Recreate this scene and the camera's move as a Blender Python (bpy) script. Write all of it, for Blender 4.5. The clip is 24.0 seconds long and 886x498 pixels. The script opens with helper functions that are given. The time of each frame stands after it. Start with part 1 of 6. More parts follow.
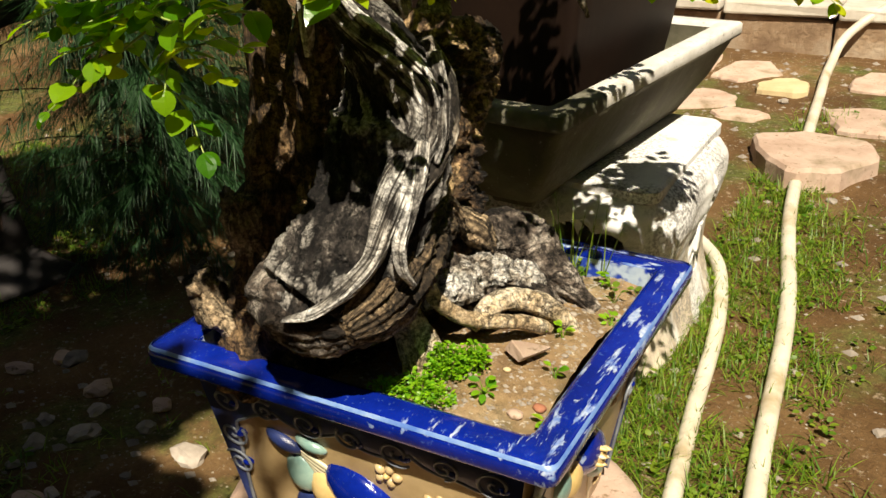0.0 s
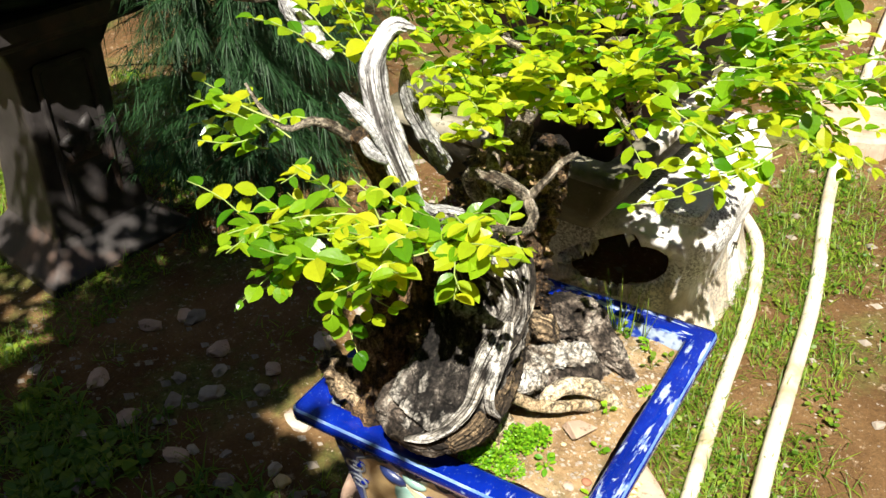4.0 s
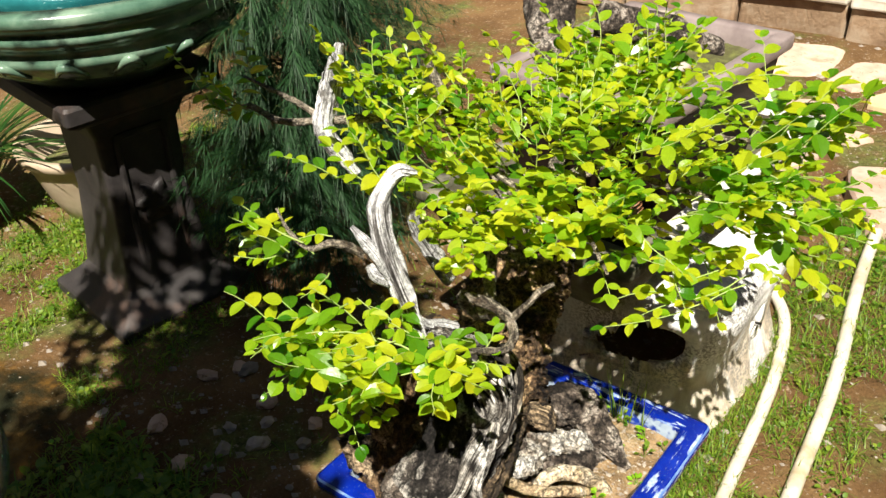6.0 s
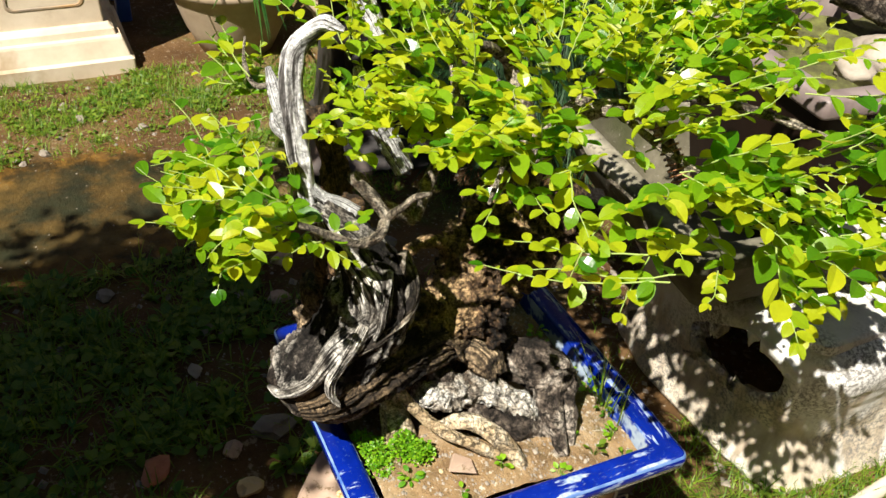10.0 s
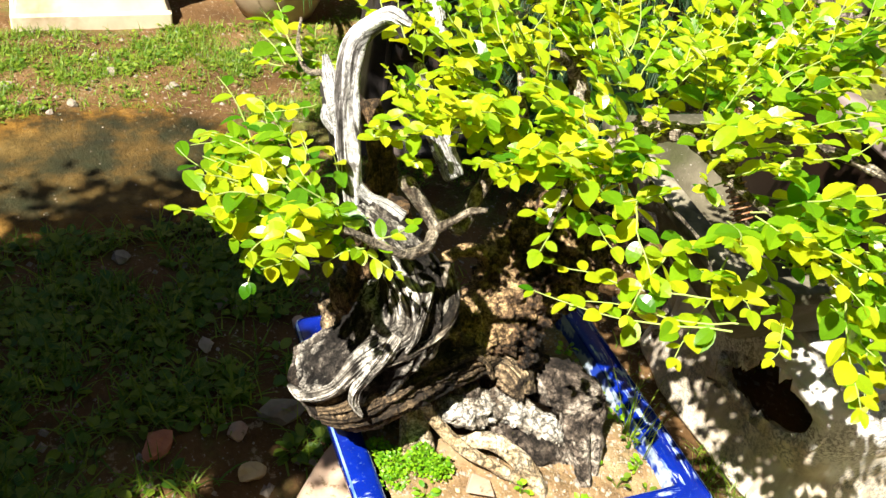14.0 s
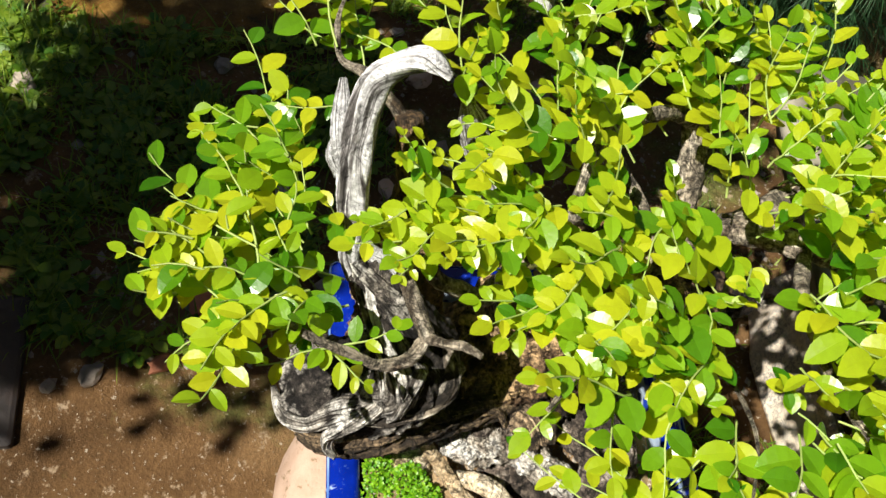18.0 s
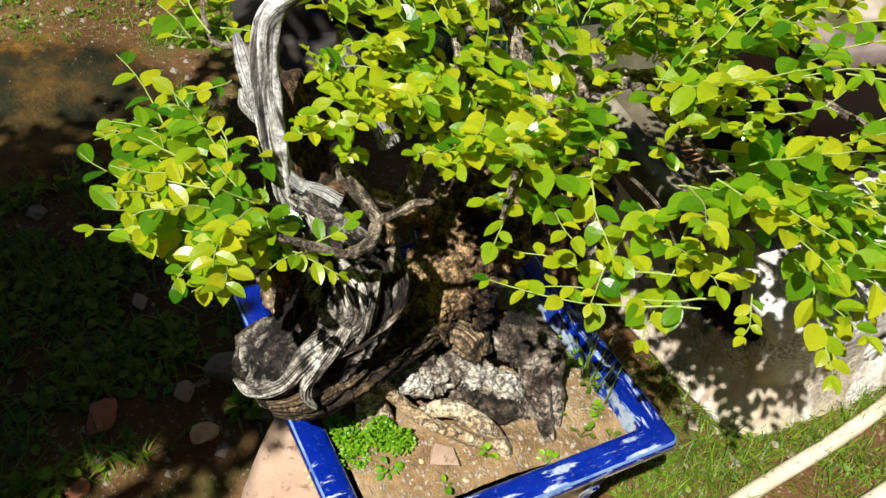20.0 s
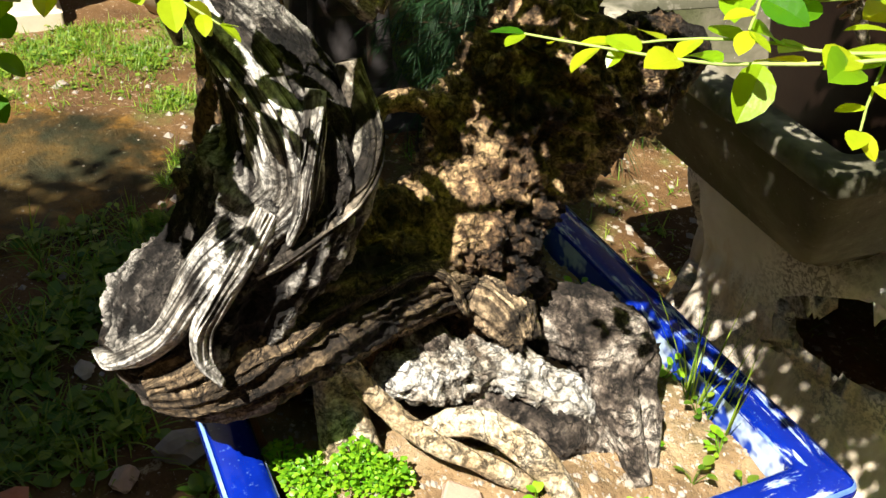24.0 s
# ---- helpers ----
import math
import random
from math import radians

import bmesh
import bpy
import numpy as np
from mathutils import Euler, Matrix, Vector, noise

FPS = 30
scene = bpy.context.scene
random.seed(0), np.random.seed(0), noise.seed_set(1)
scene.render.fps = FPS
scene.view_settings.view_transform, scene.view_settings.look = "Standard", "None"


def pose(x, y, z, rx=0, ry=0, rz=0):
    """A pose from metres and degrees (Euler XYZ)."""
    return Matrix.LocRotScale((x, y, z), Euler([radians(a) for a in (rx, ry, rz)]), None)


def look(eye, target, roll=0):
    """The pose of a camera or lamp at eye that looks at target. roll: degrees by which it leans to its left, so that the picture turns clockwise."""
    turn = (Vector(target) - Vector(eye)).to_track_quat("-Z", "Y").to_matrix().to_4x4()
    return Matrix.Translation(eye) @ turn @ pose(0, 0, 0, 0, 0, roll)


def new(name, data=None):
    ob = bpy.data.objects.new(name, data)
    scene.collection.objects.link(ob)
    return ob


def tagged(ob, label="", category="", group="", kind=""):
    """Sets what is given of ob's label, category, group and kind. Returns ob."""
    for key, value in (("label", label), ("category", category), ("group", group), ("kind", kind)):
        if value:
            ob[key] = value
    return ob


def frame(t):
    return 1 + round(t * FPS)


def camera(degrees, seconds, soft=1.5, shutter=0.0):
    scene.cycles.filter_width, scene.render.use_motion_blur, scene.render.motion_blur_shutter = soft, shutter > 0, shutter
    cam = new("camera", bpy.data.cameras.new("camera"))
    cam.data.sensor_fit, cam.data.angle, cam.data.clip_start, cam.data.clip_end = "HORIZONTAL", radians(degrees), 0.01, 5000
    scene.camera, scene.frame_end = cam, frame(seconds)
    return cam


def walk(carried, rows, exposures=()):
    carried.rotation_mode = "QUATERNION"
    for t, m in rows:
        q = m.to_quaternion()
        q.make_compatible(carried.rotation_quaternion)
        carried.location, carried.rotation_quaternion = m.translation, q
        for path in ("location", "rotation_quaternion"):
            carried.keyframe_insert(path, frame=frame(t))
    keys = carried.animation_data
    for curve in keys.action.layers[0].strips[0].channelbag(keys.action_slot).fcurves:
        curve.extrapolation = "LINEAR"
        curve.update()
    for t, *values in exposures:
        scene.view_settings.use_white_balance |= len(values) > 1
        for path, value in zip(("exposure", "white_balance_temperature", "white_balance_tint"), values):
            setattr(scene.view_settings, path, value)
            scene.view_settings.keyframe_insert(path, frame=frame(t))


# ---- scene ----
cam = camera(51.5, 24.0)
PATH = [
    (0, (0.466, -0.867, 1.004), (-0.405, 0.74, 0.194), -0.8),
    (0.5, (0.466, -0.886, 0.986), (-0.482, 0.699, 0.218), -1.0),
    (1, (0.454, -0.888, 0.959), (-0.526, 0.706, 0.254), -0.5),
    (1.5, (0.472, -0.897, 0.943), (-0.497, 0.689, 0.206), 0.5),
    (3.5, (0.457, -0.927, 1.206), (-0.445, 0.513, 0.152), -1.8),
    (4, (0.485, -0.963, 1.437), (-0.412, 0.439, 0.328), -1.5),
    (4.5, (0.515, -0.988, 1.556), (-0.392, 0.419, 0.461), -0.7),
    (5, (0.548, -1.006, 1.6), (-0.382, 0.391, 0.512), -2.1),
    (5.5, (0.579, -1.009, 1.609), (-0.417, 0.359, 0.544), -2.0),
    (6, (0.608, -0.971, 1.61), (-0.438, 0.37, 0.558), -2.3),
    (6.5, (0.573, -0.835, 1.587), (-0.545, 0.383, 0.461), -2.3),
    (7, (0.584, -0.74, 1.576), (-0.593, 0.376, 0.407), -1.3),
    (7.5, (0.682, -0.681, 1.583), (-0.699, 0.184, 0.423), -1.7),
    (8, (0.777, -0.628, 1.596), (-0.69, 0.163, 0.49), 2.4),
    (8.5, (0.838, -0.576, 1.609), (-0.661, 0.174, 0.516), 2.5),
    (9, (0.875, -0.551, 1.607), (-0.603, 0.193, 0.483), 3.6),
    (9.5, (0.892, -0.541, 1.563), (-0.585, 0.186, 0.427), 3.4),
    (10, (0.895, -0.511, 1.508), (-0.556, 0.211, 0.337), 3.8),
    (10.5, (0.882, -0.493, 1.464), (-0.53, 0.255, 0.261), 5.6),
    (12.5, (0.837, -0.5, 1.402), (-0.547, 0.192, 0.135), 7.1),
    (13, (0.818, -0.53, 1.436), (-0.634, 0.047, 0.188), 6.8),
    (13.5, (0.814, -0.534, 1.466), (-0.655, 0.045, 0.238), 7.7),
    (14, (0.812, -0.522, 1.5), (-0.621, 0.174, 0.291), 9.4),
    (14.5, (0.8, -0.526, 1.539), (-0.633, 0.216, 0.358), 9.2),
    (15, (0.783, -0.534, 1.572), (-0.672, 0.214, 0.421), 8.6),
    (15.5, (0.757, -0.552, 1.572), (-0.667, 0.254, 0.423), 8.0),
    (16, (0.636, -0.621, 1.561), (-0.717, 0.111, 0.283), 5.5),
    (16.5, (0.501, -0.595, 1.57), (-0.776, 0.044, 0.17), 5.8),
    (17, (0.462, -0.426, 1.585), (-0.697, 0.011, 0.015), 16.4),
    (17.5, (0.46, -0.315, 1.607), (-0.624, 0.029, -0.038), 17.5),
    (19.5, (0.559, -0.306, 1.596), (-0.623, 0.222, 0.071), 10.1),
    (20, (0.687, -0.488, 1.536), (-0.523, 0.293, 0.148), 9.0),
    (20.5, (0.798, -0.622, 1.519), (-0.453, 0.302, 0.262), 8.3),
    (21, (0.762, -0.585, 1.405), (-0.584, 0.407, 0.307), 6.9),
    (21.5, (0.625, -0.438, 1.176), (-0.804, 0.396, 0.052), 3.5),
    (22, (0.551, -0.326, 1.044), (-0.913, 0.42, -0.096), 3.0),
    (22.5, (0.522, -0.278, 0.975), (-1.006, 0.396, -0.126), 2.7),
    (23, (0.516, -0.275, 0.952), (-1.025, 0.42, -0.116), 3.5),
    (23.5, (0.516, -0.278, 0.966), (-1.014, 0.398, -0.13), 3.5),
    (24, (0.548, -0.33, 1.059), (-0.928, 0.437, -0.051), 4.6),
]
walk(cam, [(t, look(eye, target, roll)) for t, eye, target, roll in PATH], [
    (0.0, 0.72, 7300, 10), (1.5, 0.65, 7100, 10), (4.0, 1.36, 6600, 10), (6.0, 1.1, 6600, 10), (10.0, 0.98, 6600, 10), (14.0, 1.68, 6800, 10), (15.5, 1.4, 6600, 10), (17.0, 1.15, 6500, 10),
    (20.0, 0.75, 6500, 10), (21.5, 1.2, 6600, 10), (23.5, 1.38, 6700, 10), (24.0, 1.6, 6600, 10)])

# ---- world, sun and exposure ----
SUN = Vector((0.38, -0.6, 1.0)).normalized()
world = bpy.data.worlds.new("sky_world")
scene.world = world
world.use_nodes = True
wn = world.node_tree
sky = wn.nodes.new("ShaderNodeTexSky")
sky.sky_type, sky.sun_disc = "NISHITA", False
sky.sun_elevation = math.asin(SUN.z)
sky.sun_rotation = math.atan2(SUN.x, SUN.y)
sky.air_density, sky.dust_density = 0.55, 0.3
wn.links.new(sky.outputs[0], wn.nodes["Background"].inputs[0])
wn.nodes["Background"].inputs[1].default_value = 0.05
sun_data = bpy.data.lights.new("sun", "SUN")
sun_data.energy, sun_data.angle, sun_data.color = 5.0, radians(0.55), (1.0, 0.95, 0.84)
sun = new("sun", sun_data)
sun.matrix_world = look(SUN * 20, (0, 0, 0))


# ---- materials ----
def nodes_of(name):
    m = bpy.data.materials.new(name)
    m.use_nodes = True
    t = m.node_tree
    return m, t, t.nodes["Principled BSDF"], t.nodes["Material Output"]


def coords(t, kind="Object", scale=(1, 1, 1)):
    tc, mp = t.nodes.new("ShaderNodeTexCoord"), t.nodes.new("ShaderNodeMapping")
    mp.inputs["Scale"].default_value = scale
    t.links.new(tc.outputs[kind], mp.inputs["Vector"])
    return mp.outputs[0]


def noise_tex(t, vec, scale, detail=6, rough=0.6, distort=0.0):
    n = t.nodes.new("ShaderNodeTexNoise")
    n.inputs["Scale"].default_value, n.inputs["Detail"].default_value = scale, detail
    n.inputs["Roughness"].default_value, n.inputs["Distortion"].default_value = rough, distort
    t.links.new(vec, n.inputs["Vector"])
    return n.outputs["Fac"]


def ramp(t, fac, stops):
    r = t.nodes.new("ShaderNodeValToRGB")
    e = r.color_ramp.elements
    while len(e) < len(stops):
        e.new(0.5)
    for el, (pos, col) in zip(e, stops):
        el.position = pos
        el.color = (*col, 1) if len(col) == 3 else (col[0], col[0], col[0], 1)
    t.links.new(fac, r.inputs[0])
    return r.outputs[0]


def mixc(t, fac, a, b, mode="MIX"):
    m = t.nodes.new("ShaderNodeMix")
    m.data_type, m.blend_type = "RGBA", mode
    for sock, v in ((0, fac), (6, a), (7, b)):
        if isinstance(v, (int, float)):
            m.inputs[sock].default_value = v
        elif isinstance(v, tuple):
            m.inputs[sock].default_value = (*v, 1)
        else:
            t.links.new(v, m.inputs[sock])
    return m.outputs[2]


def bump(t, bsdf, h, strength, dist):
    b = t.nodes.new("ShaderNodeBump")
    b.inputs["Strength"].default_value, b.inputs["Distance"].default_value = strength, dist
    t.links.new(h, b.inputs["Height"])
    t.links.new(b.outputs[0], bsdf.inputs["Normal"])


def surface(name, stops, scale=8.0, rough=0.8, bump_s=0.3, bump_d=0.004, speck=None, spscale=60.0, sp=(0.6, 0.7),
            detail=8, stretch=(1, 1, 1), kind="Object", distort=0.0, vary=0.0, metal=0.0, stain=None, ss=2.0, st=(0.5, 0.65),
            coat=0.0, spec=0.5):
    """A weathered surface: a ramp over broad noise, fine specks, a stain with a shape of its own, grain in relief."""
    m, t, b, out = nodes_of(name)
    v = coords(t, kind, stretch)
    f = noise_tex(t, v, scale, detail, 0.65, distort)
    col = ramp(t, f, stops)
    if stain:
        col = mixc(t, ramp(t, noise_tex(t, v, ss, 5, 0.6), ((st[0], (0,)), (st[1], (1,)))), col, stain)
    if speck:
        col = mixc(t, ramp(t, noise_tex(t, v, spscale, 3, 0.7), ((sp[0], (0,)), (sp[1], (1,)))), col, speck)
    if vary:
        oi, hs = t.nodes.new("ShaderNodeObjectInfo"), t.nodes.new("ShaderNodeHueSaturation")
        mr = t.nodes.new("ShaderNodeMapRange")
        mr.inputs[3].default_value, mr.inputs[4].default_value = 1 - vary, 1 + vary
        t.links.new(oi.outputs["Random"], mr.inputs[0])
        t.links.new(mr.outputs[0], hs.inputs["Value"])
        t.links.new(col, hs.inputs["Color"])
        col = hs.outputs[0]
    t.links.new(col, b.inputs["Base Color"])
    b.inputs["Roughness"].default_value, b.inputs["Metallic"].default_value = rough, metal
    b.inputs["Coat Weight"].default_value = coat
    b.inputs["Specular IOR Level"].default_value = spec
    bump(t, b, noise_tex(t, v, scale * 6, 8, 0.7), bump_s, bump_d)
    return m


def weathered(t, col, amount=0.75, scale=70.0, lo=0.16, at=(0.42, 0.53)):
    """Pits, chips and broken grain: fine dark flecks in an uneven scatter."""
    o = coords(t, "Object")
    f = noise_tex(t, o, scale, 10, 0.78, 0.25)
    col = mixc(t, amount, col, ramp(t, f, ((at[0], (lo,)), (at[1], (1.0,)))), "MULTIPLY")
    chips = noise_tex(t, o, 240, 5, 0.7)
    col = mixc(t, amount, col, ramp(t, chips, ((0.42, (0.25,)), (0.52, (1.0,)), (0.62, (1.35, 1.35, 1.35)))), "MULTIPLY")
    veins = noise_tex(t, o, 30, 6, 0.62, 0.8)
    line = ramp(t, veins, ((0.475, (1,)), (0.495, (0.08,)), (0.505, (0.08,)), (0.525, (1,))))
    col = mixc(t, amount, col, line, "MULTIPLY")
    return col, mixc(t, 0.5, mixc(t, 0.5, f, chips), line)


def wood(name, stops, along=5.0, across=60.0, rough=0.85, bump_s=0.8, bump_d=0.004, patch=None, ps=5.0, pt=(0.5, 0.62), crest=None, ct=(0.45, 0.75), crack=0.0, cs=38.0, worn=0.75):
    """Weathered wood whose grain follows the limb's own length (UV: round, along)."""
    m, t, b, out = nodes_of(name)
    v = coords(t, "UV", (across, along, 1))
    g = noise_tex(t, v, 1.0, 7, 0.65, 0.7)
    col = ramp(t, g, stops)
    if patch:
        o = coords(t, "Object")
        col = mixc(t, ramp(t, noise_tex(t, o, ps, 6, 0.65, 0.4), ((pt[0], (0,)), (pt[1], (1,)))), col, patch)
    if crest:
        at = t.nodes.new("ShaderNodeAttribute")
        at.attribute_name = "wear"
        ad = t.nodes.new("ShaderNodeMath")
        ad.operation = "MULTIPLY_ADD"
        t.links.new(g, ad.inputs[0])
        ad.inputs[1].default_value = 1.1
        ml = t.nodes.new("ShaderNodeMath")
        ml.operation = "SUBTRACT"
        t.links.new(at.outputs["Fac"], ml.inputs[0])
        ml.inputs[1].default_value = 0.55
        t.links.new(ml.outputs[0], ad.inputs[2])
        col = mixc(t, ramp(t, ad.outputs[0], ((ct[0], (0,)), (ct[1], (1,)))), col, crest)
    relief_h = None
    if crack:
        oc = coords(t, "UV", (cs, cs * 0.22, 1))
        fis = noise_tex(t, oc, 1.0, 5, 0.55, 0.9)
        relief_h = ramp(t, fis, ((0.40, (1,)), (0.47, (0.0,)), (0.50, (0.0,)), (0.56, (1,))))
        col = mixc(t, crack, col, mixc(t, relief_h, (0.012, 0.009, 0.007), col))
    col, pits = weathered(t, col, worn)
    t.links.new(col, b.inputs["Base Color"])
    b.inputs["Roughness"].default_value = rough
    b.inputs["Specular IOR Level"].default_value = 0.3
    v2 = coords(t, "UV", (across * 2.2, along * 2, 1))
    hgt = noise_tex(t, v2, 1.0, 8, 0.7, 0.5)
    if relief_h is not None:
        hgt = mixc(t, 0.5, hgt, relief_h)
    hgt = mixc(t, 0.5, hgt, pits)
    bump(t, b, hgt, bump_s, bump_d)
    return m


def charred(name, dark, mid, light, zone=7.0, grain=60.0, k=1.0, lift=0.0, crest=None, ct=(0.72, 0.9), bump_d=0.008, along=(1, 1, 1), rough=0.85):
    """Scorched, scaly wood: fine broken scales whose tone shifts from zone to zone; bare crests where ridges are worn."""
    m, t, b, out = nodes_of(name)
    v = coords(t, "Object", along)
    big, fine = noise_tex(t, v, zone, 4, 0.6, 0.6), noise_tex(t, v, grain, 9, 0.72, 0.3)
    mad = t.nodes.new("ShaderNodeMath")
    mad.operation = "MULTIPLY_ADD"
    t.links.new(big, mad.inputs[0])
    mad.inputs[1].default_value, mad.inputs[2].default_value = k, lift - 0.5 * k
    add = t.nodes.new("ShaderNodeMath")
    add.operation = "ADD"
    t.links.new(mad.outputs[0], add.inputs[0])
    t.links.new(fine, add.inputs[1])
    col = ramp(t, add.outputs[0], ((0.4, dark), (0.48, tuple(0.5 * (p + q) for p, q in zip(dark, mid))), (0.55, mid), (0.66, light)))
    if crest:
        g = noise_tex(t, coords(t, "UV", (70, 7, 1)), 1.0, 6, 0.6, 0.6)
        at, ad = t.nodes.new("ShaderNodeAttribute"), t.nodes.new("ShaderNodeMath")
        at.attribute_name = "wear"
        ad.operation = "MULTIPLY_ADD"
        t.links.new(g, ad.inputs[0])
        ad.inputs[1].default_value = 0.7
        sb = t.nodes.new("ShaderNodeMath")
        sb.operation = "SUBTRACT"
        t.links.new(at.outputs["Fac"], sb.inputs[0])
        sb.inputs[1].default_value = 0.35
        t.links.new(sb.outputs[0], ad.inputs[2])
        col = mixc(t, ramp(t, ad.outputs[0], ((ct[0], (0,)), (ct[1], (1,)))), col, crest)
    col, pits = weathered(t, col, 0.7, grain * 2.2)
    t.links.new(col, b.inputs["Base Color"])
    b.inputs["Roughness"].default_value = rough
    b.inputs["Specular IOR Level"].default_value = 0.3
    bump(t, b, mixc(t, 0.5, fine, pits), 1.0, bump_d)
    return m


def leaf_mat(name, lo, hi, trans, rough=0.35, mixf=0.45):
    m, t, b, out = nodes_of(name)
    geo, oi = t.nodes.new("ShaderNodeNewGeometry"), t.nodes.new("ShaderNodeObjectInfo")
    add = t.nodes.new("ShaderNodeMath")
    add.operation = "ADD"
    t.links.new(geo.outputs["Random Per Island"], add.inputs[0])
    t.links.new(oi.outputs["Random"], add.inputs[1])
    fr = t.nodes.new("ShaderNodeMath")
    fr.operation = "FRACT"
    t.links.new(add.outputs[0], fr.inputs[0])
    col = ramp(t, fr.outputs[0], ((0.0, lo), (1.0, hi)))
    v = coords(t, "Object")
    col = mixc(t, 0.3, col, ramp(t, noise_tex(t, v, 160, 4, 0.6), ((0.3, (0.6,)), (0.7, (1.0,)))), "MULTIPLY")
    t.links.new(col, b.inputs["Base Color"])
    b.inputs["Roughness"].default_value = rough
    tr, mx = t.nodes.new("ShaderNodeBsdfTranslucent"), t.nodes.new("ShaderNodeMixShader")
    tc = mixc(t, 1.0, col, trans, "MULTIPLY")
    t.links.new(tc, tr.inputs[0])
    mx.inputs[0].default_value = mixf
    t.links.new(b.outputs[0], mx.inputs[1])
    t.links.new(tr.outputs[0], mx.inputs[2])
    t.links.new(mx.outputs[0], out.inputs[0])
    bump(t, b, noise_tex(t, v, 300, 3, 0.5), 0.15, 0.001)
    return m


M_MATURE = leaf_mat("leaf_mature", (0.04, 0.16, 0.006), (0.19, 0.36, 0.011), (2.4, 2.2, 0.5), 0.24)
M_YOUNG = leaf_mat("leaf_young", (0.2, 0.37, 0.010), (0.47, 0.5, 0.016), (1.7, 1.6, 0.6), 0.3, 0.45)
M_DARKLEAF = leaf_mat("leaf_dark", (0.015, 0.07, 0.012), (0.05, 0.13, 0.02), (1.8, 2.0, 1.0), 0.4, 0.35)
M_GRASS = leaf_mat("grass_blade", (0.045, 0.14, 0.006), (0.22, 0.3, 0.025), (2.0, 2.0, 1.0), 0.5, 0.35)
M_NEEDLE = leaf_mat("needle", (0.005, 0.03, 0.007), (0.024, 0.085, 0.02), (1.5, 1.6, 1.2), 0.6, 0.25)
M_WEED = leaf_mat("weed_leaf", (0.07, 0.24, 0.01), (0.27, 0.48, 0.02), (2.0, 2.0, 1.0), 0.4, 0.4)
M_DEAD = wood("silver_deadwood", ((0.37, (0.02, 0.017, 0.015)), (0.44, (0.12, 0.11, 0.105)), (0.5, (0.5, 0.49, 0.49)), (0.6, (0.84, 0.84, 0.85))), 6, 190, crest=(0.86, 0.86, 0.87), ct=(0.68, 1.0), bump_d=0.006, patch=(0.14, 0.13, 0.12), ps=30, pt=(0.58, 0.66), worn=0.4)
M_STRIP = wood("bleached_strip", ((0.36, (0.016, 0.013, 0.011)), (0.44, (0.085, 0.072, 0.06)), (0.51, (0.34, 0.31, 0.27)), (0.6, (0.72, 0.68, 0.62))), 6, 240, bump_d=0.005, crest=(0.82, 0.79, 0.74), ct=(0.6, 0.88), patch=(0.03, 0.024, 0.02), ps=16, pt=(0.52, 0.6), crack=0.4, cs=60, worn=0.6)
M_FOLD = wood("folded_deadwood", ((0.36, (0.010, 0.008, 0.006)), (0.46, (0.05, 0.04, 0.032)), (0.56, (0.2, 0.165, 0.125)), (0.7, (0.5, 0.43, 0.34))), 7, 80, bump_d=0.006, crest=(0.55, 0.5, 0.42), ct=(0.78, 1.05), patch=(0.012, 0.010, 0.008), ps=14, pt=(0.5, 0.58), worn=0.5)
M_TRUNK = charred("charred_deadwood", (0.009, 0.007, 0.006), (0.06, 0.05, 0.043), (0.28, 0.245, 0.21), 12, 70, 1.0, -0.01, (0.42, 0.39, 0.35), (0.84, 1.04), 0.012, (1, 1, 0.55))
M_STUMP = charred("charred_stump", (0.012, 0.008, 0.006), (0.19, 0.115, 0.062), (0.62, 0.42, 0.22), 8, 60, 1.3, 0.04, None, bump_d=0.016, rough=0.55)
M_TAN = wood("tan_wood", ((0.32, (0.08, 0.055, 0.036)), (0.42, (0.32, 0.225, 0.135)), (0.56, (0.54, 0.4, 0.25)), (0.74, (0.7, 0.55, 0.36))), 5, 40,
             patch=(0.04, 0.03, 0.022), ps=12, pt=(0.46, 0.55), crack=0.6, cs=22, bump_s=1.0, bump_d=0.006)
M_LOG = wood("dark_brown_wood", ((0.34, (0.018, 0.013, 0.010)), (0.43, (0.12, 0.083, 0.05)), (0.53, (0.34, 0.24, 0.14)), (0.68, (0.6, 0.45, 0.28))), 4, 60,
             patch=(0.016, 0.012, 0.010), ps=11, pt=(0.53, 0.6), crack=0.6, cs=24, bump_s=1.0, bump_d=0.009)
M_ROOT = charred("pale_root", (0.42, 0.3, 0.17), (0.57, 0.44, 0.28), (0.74, 0.63, 0.47), 18, 45, 0.8, 0.05, None, bump_d=0.006)
M_CHUNK = charred("bleached_root", (0.15, 0.11, 0.08), (0.55, 0.49, 0.41), (0.85, 0.82, 0.77), 12, 50, 0.9, 0.07, None, bump_d=0.014)
M_GREYROOT = charred("grey_root", (0.03, 0.022, 0.017), (0.16, 0.125, 0.1), (0.46, 0.4, 0.34), 14, 45, 1.1, 0.02, None, bump_d=0.012)
M_BARK = wood("brown_bark", ((0.3, (0.06, 0.036, 0.02)), (0.5, (0.21, 0.125, 0.06)), (0.7, (0.42, 0.28, 0.15))), 9, 22, patch=(0.05, 0.033, 0.02), ps=24, crack=0.5, cs=40, bump_s=1.0, bump_d=0.006)
